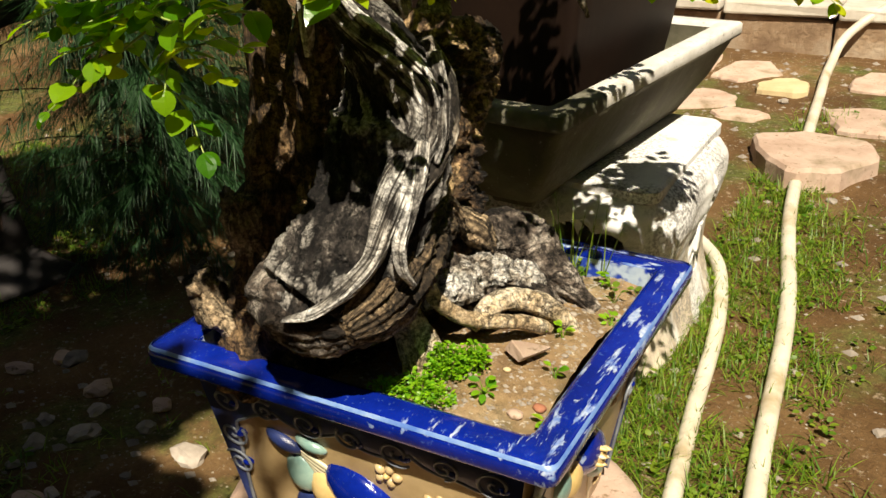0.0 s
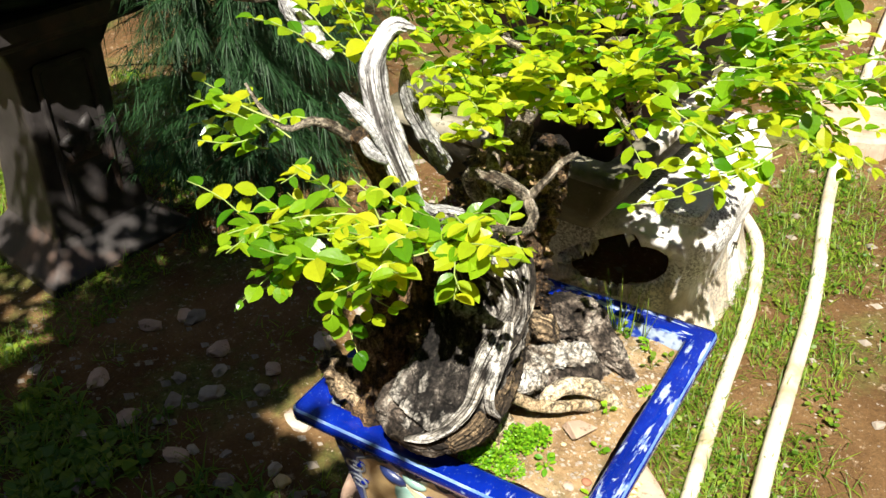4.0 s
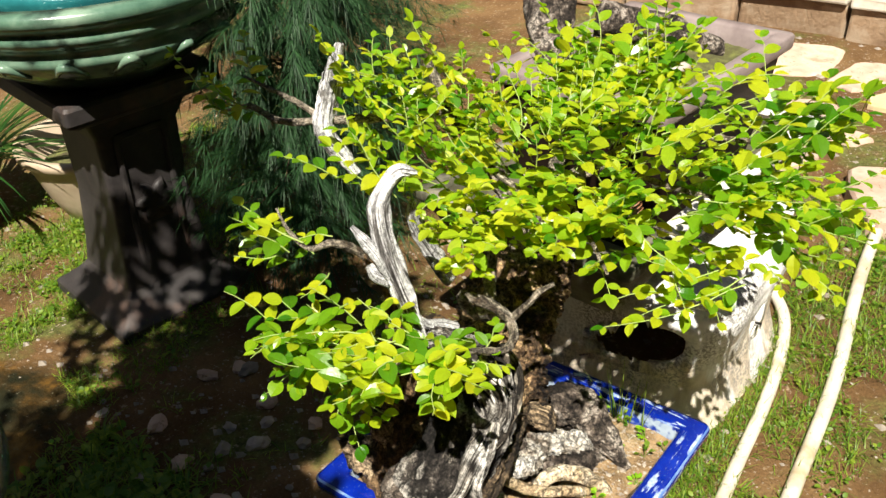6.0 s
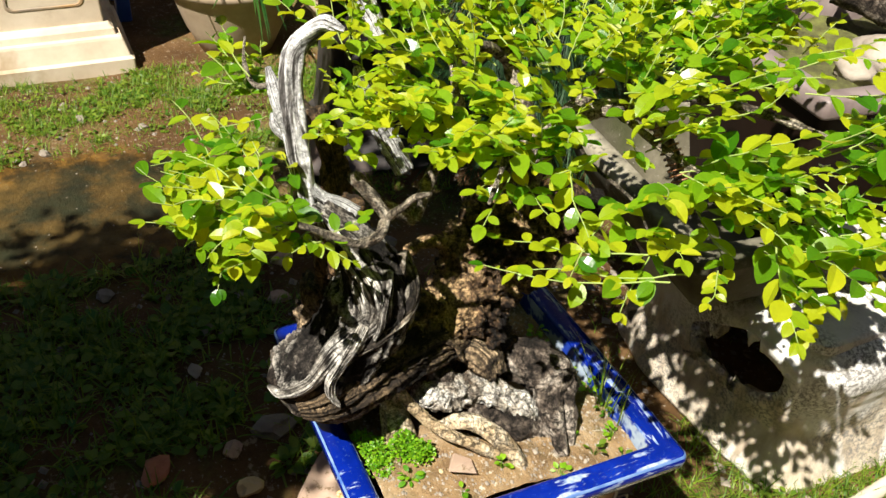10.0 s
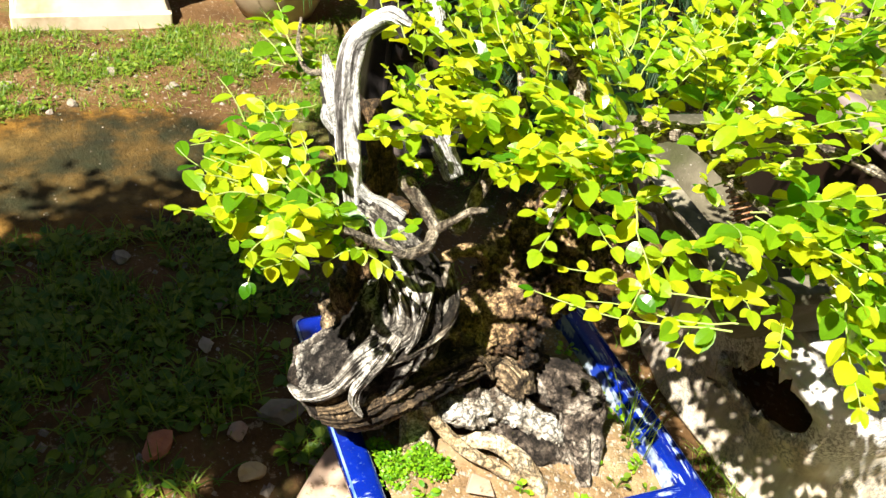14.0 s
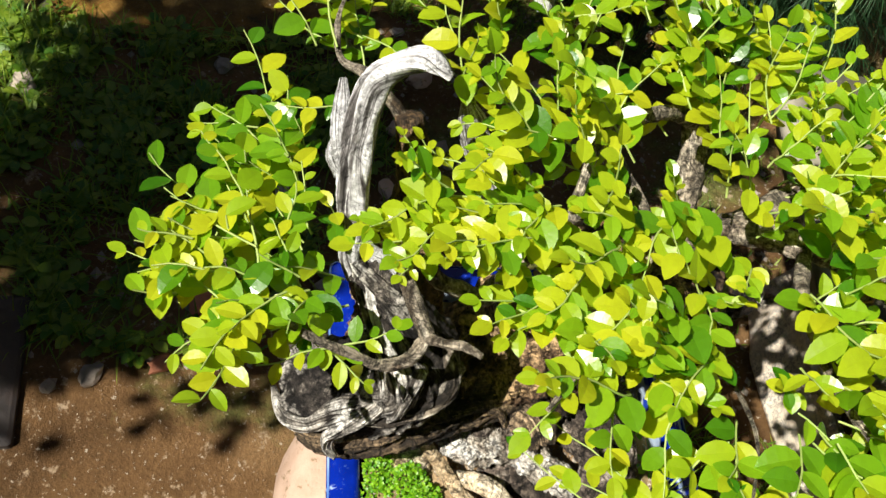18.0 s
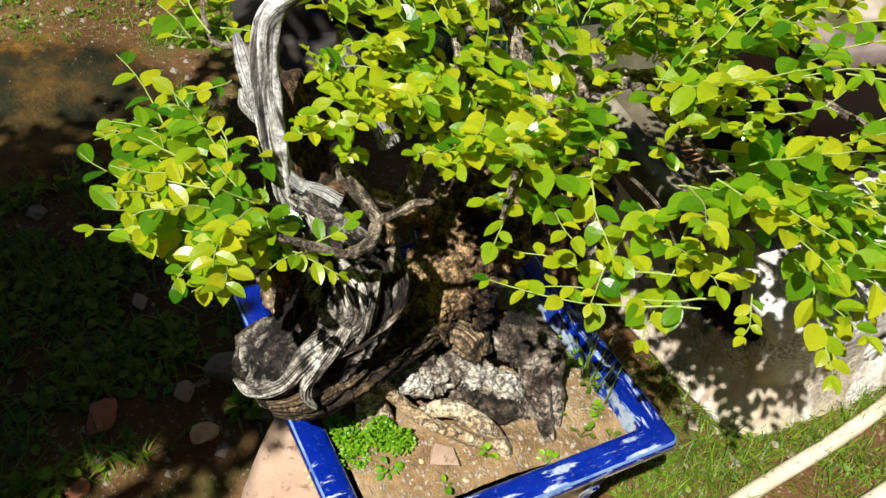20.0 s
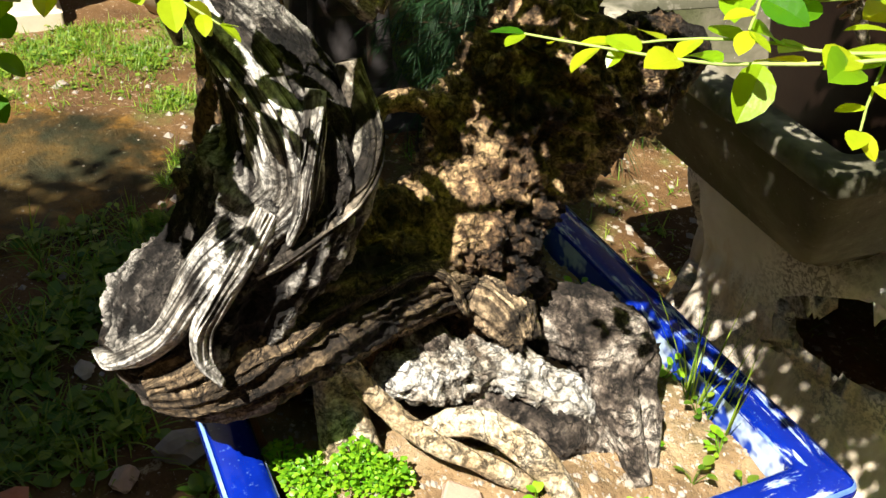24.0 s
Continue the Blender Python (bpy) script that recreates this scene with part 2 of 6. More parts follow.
M_TWIG = wood("grey_twig", ((0.3, (0.2, 0.16, 0.12)), (0.5, (0.46, 0.39, 0.3)), (0.7, (0.66, 0.6, 0.5))), 20, 16, bump_d=0.004, bump_s=1.0, patch=(0.08, 0.055, 0.035), ps=40, pt=(0.5, 0.62), crack=0.3, cs=60)
M_GREENSTEM = surface("green_stem", ((0.3, (0.2, 0.3, 0.06)), (0.7, (0.34, 0.4, 0.12))), 20, 0.6)


def glaze_material():
    """Cobalt glaze, crazed and flecked, chipped in long streaks along the rim, most on the weather sides."""
    m, t, b, out = nodes_of("cobalt_glaze")
    v = coords(t)
    col = ramp(t, noise_tex(t, v, 11, 7, 0.65), ((0.3, (0.001, 0.008, 0.12)), (0.55, (0.002, 0.015, 0.24)), (0.8, (0.006, 0.04, 0.36))))
    col = mixc(t, ramp(t, noise_tex(t, v, 190, 3, 0.6), ((0.63, (0,)), (0.7, (0.3,)))), col, (0.1, 0.2, 0.55))
    tc, sp = t.nodes.new("ShaderNodeTexCoord"), t.nodes.new("ShaderNodeSeparateXYZ")
    t.links.new(tc.outputs["Object"], sp.inputs[0])

    def op(kind, a, c):
        n = t.nodes.new("ShaderNodeMath")
        n.operation = kind
        for k, w in enumerate((a, c)):
            if isinstance(w, (int, float)):
                n.inputs[k].default_value = w
            else:
                t.links.new(w, n.inputs[k])
        return n.outputs[0]

    along_y = noise_tex(t, coords(t, "Object", (75, 14, 60)), 1.0, 6, 0.65, 0.4)
    along_x = noise_tex(t, coords(t, "Object", (14, 75, 60)), 1.0, 6, 0.65, 0.4)
    streak = mixc(t, op("GREATER_THAN", sp.outputs[0], sp.outputs[1]), along_x, along_y)
    weather = op("MULTIPLY", op("MAXIMUM", sp.outputs[0], sp.outputs[1]), 0.55)
    worn = ramp(t, op("ADD", streak, weather), ((0.67, (0,)), (0.73, (0.85,))))
    col = mixc(t, worn, col, ramp(t, noise_tex(t, v, 90, 4, 0.6), ((0.35, (0.1, 0.2, 0.5)), (0.65, (0.52, 0.6, 0.68)))))
    t.links.new(col, b.inputs["Base Color"])
    rr = t.nodes.new("ShaderNodeMapRange")
    rr.inputs[3].default_value, rr.inputs[4].default_value = 0.1, 0.55
    t.links.new(worn, rr.inputs[0])
    t.links.new(rr.outputs[0], b.inputs["Roughness"])
    bump(t, b, mixc(t, 0.5, noise_tex(t, v, 60, 6, 0.7), worn), 0.15, 0.002)
    return m


M_BLUE = glaze_material()
M_WORN = surface("worn_glaze", ((0.3, (0.25, 0.34, 0.5)), (0.6, (0.42, 0.5, 0.6)), (0.8, (0.6, 0.63, 0.65))), 30, 0.5, 0.3, 0.002, speck=(0.01, 0.04, 0.32), spscale=16, sp=(0.47, 0.52))
M_EDGE = surface("thin_glaze_edge", ((0.3, (0.05, 0.13, 0.42)), (0.55, (0.16, 0.27, 0.52)), (0.8, (0.4, 0.5, 0.62))), 26, 0.35, 0.2, 0.001)
M_NAVY = surface("navy_relief", ((0.3, (0.012, 0.016, 0.05)), (0.6, (0.02, 0.035, 0.13)), (0.8, (0.08, 0.12, 0.25))), 20, 0.3, 0.3, 0.002)
M_CREAM = surface("ochre_panel", ((0.3, (0.33, 0.22, 0.1)), (0.55, (0.52, 0.38, 0.2)), (0.8, (0.66, 0.53, 0.33))), 7, 0.35, 0.25, 0.002, stain=(0.2, 0.13, 0.06), ss=9, st=(0.55, 0.7))
M_GREYLINE = surface("grey_relief_line", ((0.3, (0.09, 0.1, 0.13)), (0.6, (0.2, 0.22, 0.25)), (0.8, (0.4, 0.42, 0.42))), 30, 0.35, 0.2, 0.001)
M_PALEREL = surface("pale_relief", ((0.3, (0.5, 0.45, 0.3)), (0.7, (0.75, 0.7, 0.52))), 12, 0.35, 0.2, 0.002)
M_TEALREL = surface("teal_relief", ((0.3, (0.1, 0.22, 0.2)), (0.7, (0.3, 0.42, 0.36))), 20, 0.3, 0.2, 0.002)
M_GOLD = surface("gold_relief", ((0.3, (0.5, 0.32, 0.1)), (0.7, (0.75, 0.55, 0.25))), 20, 0.4, 0.2, 0.002)
M_POTSOIL = surface("pot_soil", ((0.3, (0.1, 0.055, 0.024)), (0.5, (0.29, 0.185, 0.09)), (0.7, (0.46, 0.33, 0.19))), 14, 0.95, 1.0, 0.008,
                    speck=(0.56, 0.49, 0.39), spscale=110, sp=(0.6, 0.66), stain=(0.11, 0.09, 0.04), ss=9, st=(0.5, 0.64))


STAND0 = 0.02


def stand_paint():
    """White paint on concrete: black lichen specks in patches, the paint gone in tan runs below the openings."""
    m, t, b, out = nodes_of("mottled_white_paint")
    v = coords(t)
    col = ramp(t, noise_tex(t, v, 6, 8, 0.65), ((0.3, (0.62, 0.6, 0.56)), (0.55, (0.8, 0.79, 0.77)), (0.8, (0.88, 0.88, 0.87))))
    runs = noise_tex(t, coords(t, "Object", (9, 9, 2.2)), 1.0, 6, 0.6, 0.5)
    tan = ramp(t, noise_tex(t, coords(t, "Object", (26, 26, 5)), 1.0, 5, 0.6, 0.3), ((0.35, (0.38, 0.29, 0.19)), (0.5, (0.55, 0.45, 0.32)), (0.68, (0.74, 0.66, 0.53))))
    tc, sp, band = t.nodes.new("ShaderNodeTexCoord"), t.nodes.new("ShaderNodeSeparateXYZ"), t.nodes.new("ShaderNodeMapRange")
    t.links.new(tc.outputs["Object"], sp.inputs[0])
    t.links.new(sp.outputs[2], band.inputs[0])
    band.inputs[1].default_value, band.inputs[2].default_value = STAND0 + 0.3, STAND0 + 0.12
    band.inputs[3].default_value, band.inputs[4].default_value = -0.14, 0.1
    add = t.nodes.new("ShaderNodeMath")
    t.links.new(runs, add.inputs[0])
    t.links.new(band.outputs[0], add.inputs[1])
    col = mixc(t, ramp(t, add.outputs[0], ((0.48, (0,)), (0.58, (0.85,)))), col, tan)
    patches = ramp(t, noise_tex(t, v, 5.5, 4, 0.6), ((0.42, (0,)), (0.58, (1,))))
    lichen = ramp(t, noise_tex(t, v, 130, 4, 0.75), ((0.46, (0,)), (0.56, (0.9,))))
    both = t.nodes.new("ShaderNodeMath")
    both.operation = "MULTIPLY"
    t.links.new(patches, both.inputs[0])
    t.links.new(lichen, both.inputs[1])
    col = mixc(t, both.outputs[0], col, (0.2, 0.19, 0.18))
    t.links.new(col, b.inputs["Base Color"])
    b.inputs["Roughness"].default_value = 0.75
    bump(t, b, noise_tex(t, v, 60, 8, 0.7), 0.5, 0.004)
    return m


M_WHITE = stand_paint()
M_CONC = surface("mossy_concrete", ((0.3, (0.045, 0.04, 0.022)), (0.5, (0.095, 0.084, 0.054)), (0.7, (0.19, 0.17, 0.12))), 7, 0.9, 0.7, 0.005,
                 stain=(0.07, 0.075, 0.03), ss=5, st=(0.5, 0.68), speck=(0.42, 0.4, 0.36), spscale=110, sp=(0.66, 0.72))
# tray rim in two tones: mossy with canopy shade in its colour, then sunlit pale
M_RIM_SHADED = surface("shaded_mossy_concrete", ((0.3, (0.18, 0.16, 0.11)), (0.55, (0.33, 0.3, 0.23)), (0.8, (0.52, 0.48, 0.41))), 9, 0.85, 0.6, 0.004, stain=(0.06, 0.058, 0.034), ss=3.5, st=(0.44, 0.56), speck=(0.12, 0.11, 0.08), spscale=70, sp=(0.56, 0.66))
M_RIM_SUNLIT = surface("sunlit_rim_concrete", ((0.3, (0.5, 0.47, 0.42)), (0.6, (0.66, 0.63, 0.58)), (0.8, (0.76, 0.74, 0.7))), 12, 0.85, 0.6, 0.004, stain=(0.3, 0.27, 0.21), ss=6, st=(0.58, 0.7), speck=(0.22, 0.2, 0.16), spscale=80, sp=(0.62, 0.7))
M_BROWNPOT = surface("brown_glaze", ((0.3, (0.008, 0.004, 0.003)), (0.6, (0.016, 0.008, 0.005)), (0.8, (0.03, 0.016, 0.01))), 5, 0.55, 0.25, 0.003, spec=0.2)
M_MAUVE = surface("mauve_rim", ((0.3, (0.17, 0.13, 0.125)), (0.6, (0.26, 0.21, 0.2)), (0.8, (0.36, 0.31, 0.3))), 14, 0.45, 0.3, 0.002)
M_DARKPED = surface("dark_stone", ((0.3, (0.012, 0.01, 0.01)), (0.5, (0.026, 0.022, 0.022)), (0.7, (0.06, 0.052, 0.05))), 6, 0.6, 0.5, 0.004, stain=(0.1, 0.06, 0.045), ss=3.5, st=(0.55, 0.68))
M_CREAMPED = surface("cream_plaster", ((0.3, (0.5, 0.4, 0.29)), (0.55, (0.66, 0.56, 0.43)), (0.8, (0.76, 0.68, 0.56))), 4, 0.8, 0.4, 0.003, stain=(0.36, 0.24, 0.13), ss=2.5, st=(0.55, 0.7))
M_TAUPE = surface("taupe_panel", ((0.3, (0.25, 0.2, 0.15)), (0.6, (0.35, 0.29, 0.22)), (0.8, (0.42, 0.36, 0.29))), 5, 0.7, 0.4, 0.003, stain=(0.4, 0.24, 0.1), ss=3)
M_GREENGLAZE = surface("green_glaze", ((0.3, (0.03, 0.075, 0.05)), (0.5, (0.085, 0.16, 0.11)), (0.7, (0.22, 0.31, 0.23))), 5, 0.2, 0.2, 0.003, stain=(0.02, 0.035, 0.03), ss=6, st=(0.52, 0.64), coat=0.3)
M_TEAL = surface("teal_glaze", ((0.3, (0.008, 0.06, 0.07)), (0.6, (0.015, 0.13, 0.14)), (0.8, (0.05, 0.25, 0.25))), 8, 0.2, 0.25, 0.003, speck=(0.3, 0.5, 0.5), spscale=50, sp=(0.66, 0.7), coat=0.3)
M_BOWL = surface("cream_ceramic", ((0.3, (0.3, 0.22, 0.15)), (0.6, (0.46, 0.36, 0.26)), (0.8, (0.62, 0.52, 0.4))), 4, 0.6, 0.3, 0.003)
M_TERRA = surface("pink_sandstone", ((0.3, (0.36, 0.23, 0.16)), (0.55, (0.55, 0.4, 0.31)), (0.8, (0.68, 0.54, 0.45))), 5, 0.9, 0.8, 0.006, stain=(0.27, 0.2, 0.12), ss=5, st=(0.55, 0.68), vary=0.15, speck=(0.25, 0.17, 0.1), spscale=50, sp=(0.6, 0.68))
M_YSTONE = surface("yellow_stone", ((0.3, (0.5, 0.38, 0.2)), (0.7, (0.68, 0.54, 0.32))), 9, 0.9, 0.5, 0.003, vary=0.1)
M_STONE = surface("garden_stone", ((0.3, (0.2, 0.165, 0.13)), (0.55, (0.34, 0.29, 0.24)), (0.8, (0.5, 0.45, 0.39))), 12, 0.9, 0.6, 0.003, vary=0.3)
M_RUBBLE = surface("brick_rubble", ((0.3, (0.3, 0.1, 0.05)), (0.7, (0.5, 0.22, 0.13))), 14, 0.9, 0.6, 0.003, vary=0.2)
M_HOSE = surface("dusty_hose", ((0.3, (0.5, 0.44, 0.34)), (0.6, (0.66, 0.6, 0.48)), (0.8, (0.74, 0.7, 0.6))), 9, 0.55, 0.2, 0.002, stain=(0.4, 0.32, 0.2), ss=7, st=(0.52, 0.68))
M_WALL = surface("rough_block", ((0.3, (0.17, 0.1, 0.055)), (0.5, (0.3, 0.2, 0.12)), (0.7, (0.45, 0.36, 0.26))), 6, 0.95, 0.9, 0.01, vary=0.15)
M_WALLTOP = surface("pale_coping", ((0.3, (0.44, 0.38, 0.3)), (0.7, (0.68, 0.64, 0.56))), 8, 0.9, 0.6, 0.006, vary=0.12)
M_PLASTIC = surface("blue_plastic", ((0.3, (0.012, 0.05, 0.3)), (0.7, (0.02, 0.08, 0.42))), 4, 0.4, 0.1, 0.001)
M_MOSS = surface("moss_soil", ((0.3, (0.05, 0.035, 0.015)), (0.5, (0.1, 0.1, 0.03)), (0.7, (0.2, 0.22, 0.05))), 20, 0.95, 1.0, 0.008)
M_WIRE = surface("copper_wire", ((0.3, (0.16, 0.07, 0.03)), (0.7, (0.34, 0.16, 0.08))), 40, 0.5, 0.1, 0.001)


def ground_material():
    m, t, b, out = nodes_of("garden_ground")
    v = coords(t)
    base = ramp(t, noise_tex(t, v, 1.6, 8, 0.65), ((0.3, (0.06, 0.031, 0.012)), (0.5, (0.16, 0.088, 0.036)), (0.7, (0.3, 0.185, 0.085))))
    moss = ramp(t, noise_tex(t, v, 2.6, 7, 0.7), ((0.5, (0,)), (0.62, (1,))))
    mp = t.nodes.new("ShaderNodeMapping")
    mp.inputs["Location"].default_value = (1.58 / 0.5, 0.52 / 0.66, 0)
    mp.inputs["Scale"].default_value = (1 / 0.5, 1 / 0.66, 0)
    tc = t.nodes.new("ShaderNodeTexCoord")
    t.links.new(tc.outputs["Object"], mp.inputs["Vector"])
    gr = t.nodes.new("ShaderNodeTexGradient")
    gr.gradient_type = "SPHERICAL"
    t.links.new(mp.outputs[0], gr.inputs[0])
    wob = t.nodes.new("ShaderNodeMath")
    wob.operation = "MULTIPLY_ADD"
    t.links.new(noise_tex(t, v, 4, 5, 0.6), wob.inputs[0])
    wob.inputs[1].default_value = 0.5
    t.links.new(gr.outputs["Fac"], wob.inputs[2])
    wet = ramp(t, wob.outputs[0], ((0.36, (0,)), (0.5, (1,))))
    base = mixc(t, moss, base, ramp(t, noise_tex(t, v, 30, 5, 0.7), ((0.35, (0.075, 0.075, 0.022)), (0.65, (0.17, 0.19, 0.05)))))
    base = mixc(t, ramp(t, noise_tex(t, v, 34, 4, 0.7), ((0.6, (0,)), (0.68, (0.8,)))), base, (0.44, 0.33, 0.22))
    base = mixc(t, ramp(t, noise_tex(t, v, 90, 4, 0.7), ((0.62, (0,)), (0.68, (1,)))), base, (0.5, 0.43, 0.34))
    mud = ramp(t, noise_tex(t, v, 3.4, 8, 0.68), ((0.38, (0.014, 0.015, 0.005)), (0.46, (0.06, 0.034, 0.008)), (0.54, (0.22, 0.11, 0.018)), (0.66, (0.42, 0.25, 0.07))))
    mud = mixc(t, ramp(t, noise_tex(t, v, 55, 4, 0.7), ((0.64, (0,)), (0.7, (1,)))), mud, (0.3, 0.28, 0.2))
    algae = ramp(t, wob.outputs[0], ((0.58, (0,)), (0.8, (0.6,))))
    mud = mixc(t, algae, mud, ramp(t, noise_tex(t, v, 5, 5, 0.6), ((0.35, (0.012, 0.02, 0.011)), (0.7, (0.045, 0.05, 0.022)))))
    base = mixc(t, wet, base, mud)
    base = mixc(t, 0.6, base, ramp(t, noise_tex(t, v, 120, 6, 0.75), ((0.3, (0.4,)), (0.65, (1.0,)))), "MULTIPLY")
    t.links.new(base, b.inputs["Base Color"])
    rr = t.nodes.new("ShaderNodeMapRange")
    rr.inputs[3].default_value, rr.inputs[4].default_value = 0.92, 0.6
    t.links.new(wet, rr.inputs[0])
    t.links.new(rr.outputs[0], b.inputs["Roughness"])
    b.inputs["Specular IOR Level"].default_value = 0.15
    bump(t, b, noise_tex(t, v, 45, 9, 0.75), 1.0, 0.012)
    return m


M_GROUND = ground_material()


# ---- building helpers ----
def mesh_of(name, verts, faces, mats, idx=None, uvs=None, smooth=True):
    me = bpy.data.meshes.new(name)
    me.from_pydata([tuple(v) for v in verts], [], faces)
    for m in (mats if isinstance(mats, (list, tuple)) else [mats]):
        me.materials.append(m)
    if idx is not None:
        me.polygons.foreach_set("material_index", idx)
    if smooth:
        me.polygons.foreach_set("use_smooth", [True] * len(me.polygons))
    if uvs is not None:
        layer = me.uv_layers.new(name="grain")
        loops = np.zeros(len(me.loops), dtype=np.int32)
        me.loops.foreach_get("vertex_index", loops)
        layer.data.foreach_set("uv", np.asarray(uvs, dtype=np.float32)[loops].ravel())
    me.update()
    return me


def put(name, me, parent=None, label="", category="", group="", kind=""):
    ob = new(name, me)
    if parent is not None:
        ob.parent = parent
    return tagged(ob, label, category, group, kind)


def part(name, bm, material, parent, label="", smooth=False, kind=""):
    me = bpy.data.meshes.new(name)
    bm.to_mesh(me)
    bm.free()
    me.materials.append(material)
    if smooth:
        me.polygons.foreach_set("use_smooth", [True] * len(me.polygons))
    return put(name, me, parent, label, kind=kind)


def empty(name, at, label, category, group="", kind=""):
    ob = new(name)
    ob.location = at
    ob.empty_display_size = 0.05
    return tagged(ob, label, category, group, kind)


def child(ob, parent):
    """Hang a part, built in world places, under a thing that stands elsewhere."""
    ob.parent = parent
    ob.matrix_parent_inverse = Matrix.Translation(-Vector(parent.location))
    return ob


def box_bm(size, at=(0, 0, 0), bevel=0.006, taper=1.0, segs=2, jitter=0.0, rng=None):
    bm = bmesh.new()
    bmesh.ops.create_cube(bm, size=1)
    for v in bm.verts:
        k = taper if v.co.z < 0 else 1.0
        v.co = Vector((v.co.x * size[0] * k, v.co.y * size[1] * k, v.co.z * size[2]))
        if jitter:
            v.co += Vector([rng.uniform(-jitter, jitter) for _ in range(3)])
    if bevel:
        bmesh.ops.bevel(bm, geom=bm.edges[:], offset=bevel, segments=segs, affect="EDGES", profile=0.5)
    bmesh.ops.translate(bm, verts=bm.verts, vec=at)
    return bm


def fbm(x, y, z, oct=4):
    return noise.fractal(Vector((x, y, z)), 0.9, 2.1, oct)


def rough_fbm(p):
    return noise.fractal(Vector(p), 0.5, 2.1, 7)


def catmull(pts, n):
    p = np.array(pts, dtype=float)
    d = np.r_[0, np.cumsum(np.linalg.norm(np.diff(p[:, :3], axis=0), axis=1))]
    s = np.linspace(0, d[-1], n)
    out = np.zeros((n, p.shape[1]))
    m = np.gradient(p, d, axis=0)
    for i, u in enumerate(s):
        k = min(max(np.searchsorted(d, u, "right") - 1, 0), len(d) - 2)
        h = d[k + 1] - d[k]
        a = (u - d[k]) / h
        out[i] = ((2 * a**3 - 3 * a**2 + 1) * p[k] + (a**3 - 2 * a**2 + a) * h * m[k] + (3 * a**2 - 2 * a**3) * p[k + 1] + (a**3 - a**2) * h * m[k + 1])
    return out, s


def limb(name, pts, material, seg=28, step=0.006, ridge=0.0, ridges=7, twist=0.0, knob=0.0, knobs=14.0, seed=0.0, flat=1.0, flat_turn=0.0,
         cap=True, ragged=0.0, fibre=0.0):
    """A swept limb: pts rows of x, y, z, radius. Ridges run along the grain and twist round it; knobs swell it."""
    total = np.sum(np.linalg.norm(np.diff(np.array(pts)[:, :3], axis=0), axis=1))
    n = max(4, int(total / step))
    c, s = catmull(pts, n)
    tang = np.gradient(c[:, :3], axis=0)
    tang /= np.linalg.norm(tang, axis=1)[:, None]
    up = np.array((0.3, 0.2, 1.0)) if abs(tang[0, 2]) < 0.8 else np.array((1.0, 0.1, 0.0))
    side = np.cross(tang[0], up)
    side /= np.linalg.norm(side)
    verts, uvs, faces, wear = [], [], [], []
    for i in range(n):
        side = side - tang[i] * np.dot(side, tang[i])
        side /= np.linalg.norm(side)
        other = np.cross(tang[i], side)
        r = max(c[i, 3], 0.0004)
        for j in range(seg):
            a = 2 * math.pi * j / seg
            w = a + twist * s[i]
            k = 1.0
            if ridge:
                q = noise.noise(Vector((math.cos(w) * ridges * 0.45 + seed, math.sin(w) * ridges * 0.45, s[i] * 6 + seed)))
                q2 = noise.noise(Vector((math.cos(w) * ridges * 1.2 + seed, math.sin(w) * ridges * 1.2, s[i] * 9 - seed)))
                k += ridge * ((1 - 2.2 * abs(q)) * 0.7 + (1 - 2.4 * abs(q2)) * 0.35 - 0.3)
            if fibre:
                k += fibre * (0.5 - abs(noise.noise(Vector((math.cos(w) * 7 + seed, math.sin(w) * 7, s[i] * 16)))) - 0.8 * abs(noise.noise(Vector((math.cos(w) * 17 + seed, math.sin(w) * 17, s[i] * 24)))))
            if knob:
                p0 = c[i, :3] + (math.cos(a) * side + math.sin(a) * other) * r
                k += knob * 0.8 * rough_fbm((p0[0] * knobs + seed, p0[1] * knobs, p0[2] * knobs))
            ca, sa = math.cos(a - flat_turn), math.sin(a - flat_turn)
            e = 1.0 / math.sqrt(ca * ca + (sa / flat) ** 2) if flat != 1.0 else 1.0
            end = 0.0
            if ragged and i >= n - 3:
                end = ragged * noise.noise(Vector((w * 3, seed, i * 0.1)))
            verts.append(c[i, :3] + (math.cos(a) * side + math.sin(a) * other) * r * k * e + tang[i] * end)
            wear.append(min(1.0, max(0.0, 0.5 + 0.9 * (k - 1.0) / max(ridge + 0.5 * knob, 0.05))))
            ww = w % (2 * math.pi)
            uvs.append(((ww if ww <= math.pi else 2 * math.pi - ww) * 0.05, s[i]))
    for i in range(n - 1):
        for j in range(seg):
            b = (j + 1) % seg
            faces.append((i * seg + j, i * seg + b, (i + 1) * seg + b, (i + 1) * seg + j))
    if cap:
        for i, flip in ((0, True), (n - 1, False)):
            k = len(verts)
            verts.append(c[i, :3] + tang[i] * (0.15 * c[i, 3]) * (-1 if flip else 1))
            uvs.append((0.05, s[i]))
            wear.append(0.4)
            for j in range(seg):
                b = (j + 1) % seg
                faces.append((i * seg + b, i * seg + j, k) if flip else (i * seg + j, i * seg + b, k))
    me = mesh_of(name, verts, faces, material, uvs=uvs)
    if ridge > 0.05:
        me.attributes.new("wear", "FLOAT", "POINT").data.foreach_set("value", wear)
    return me


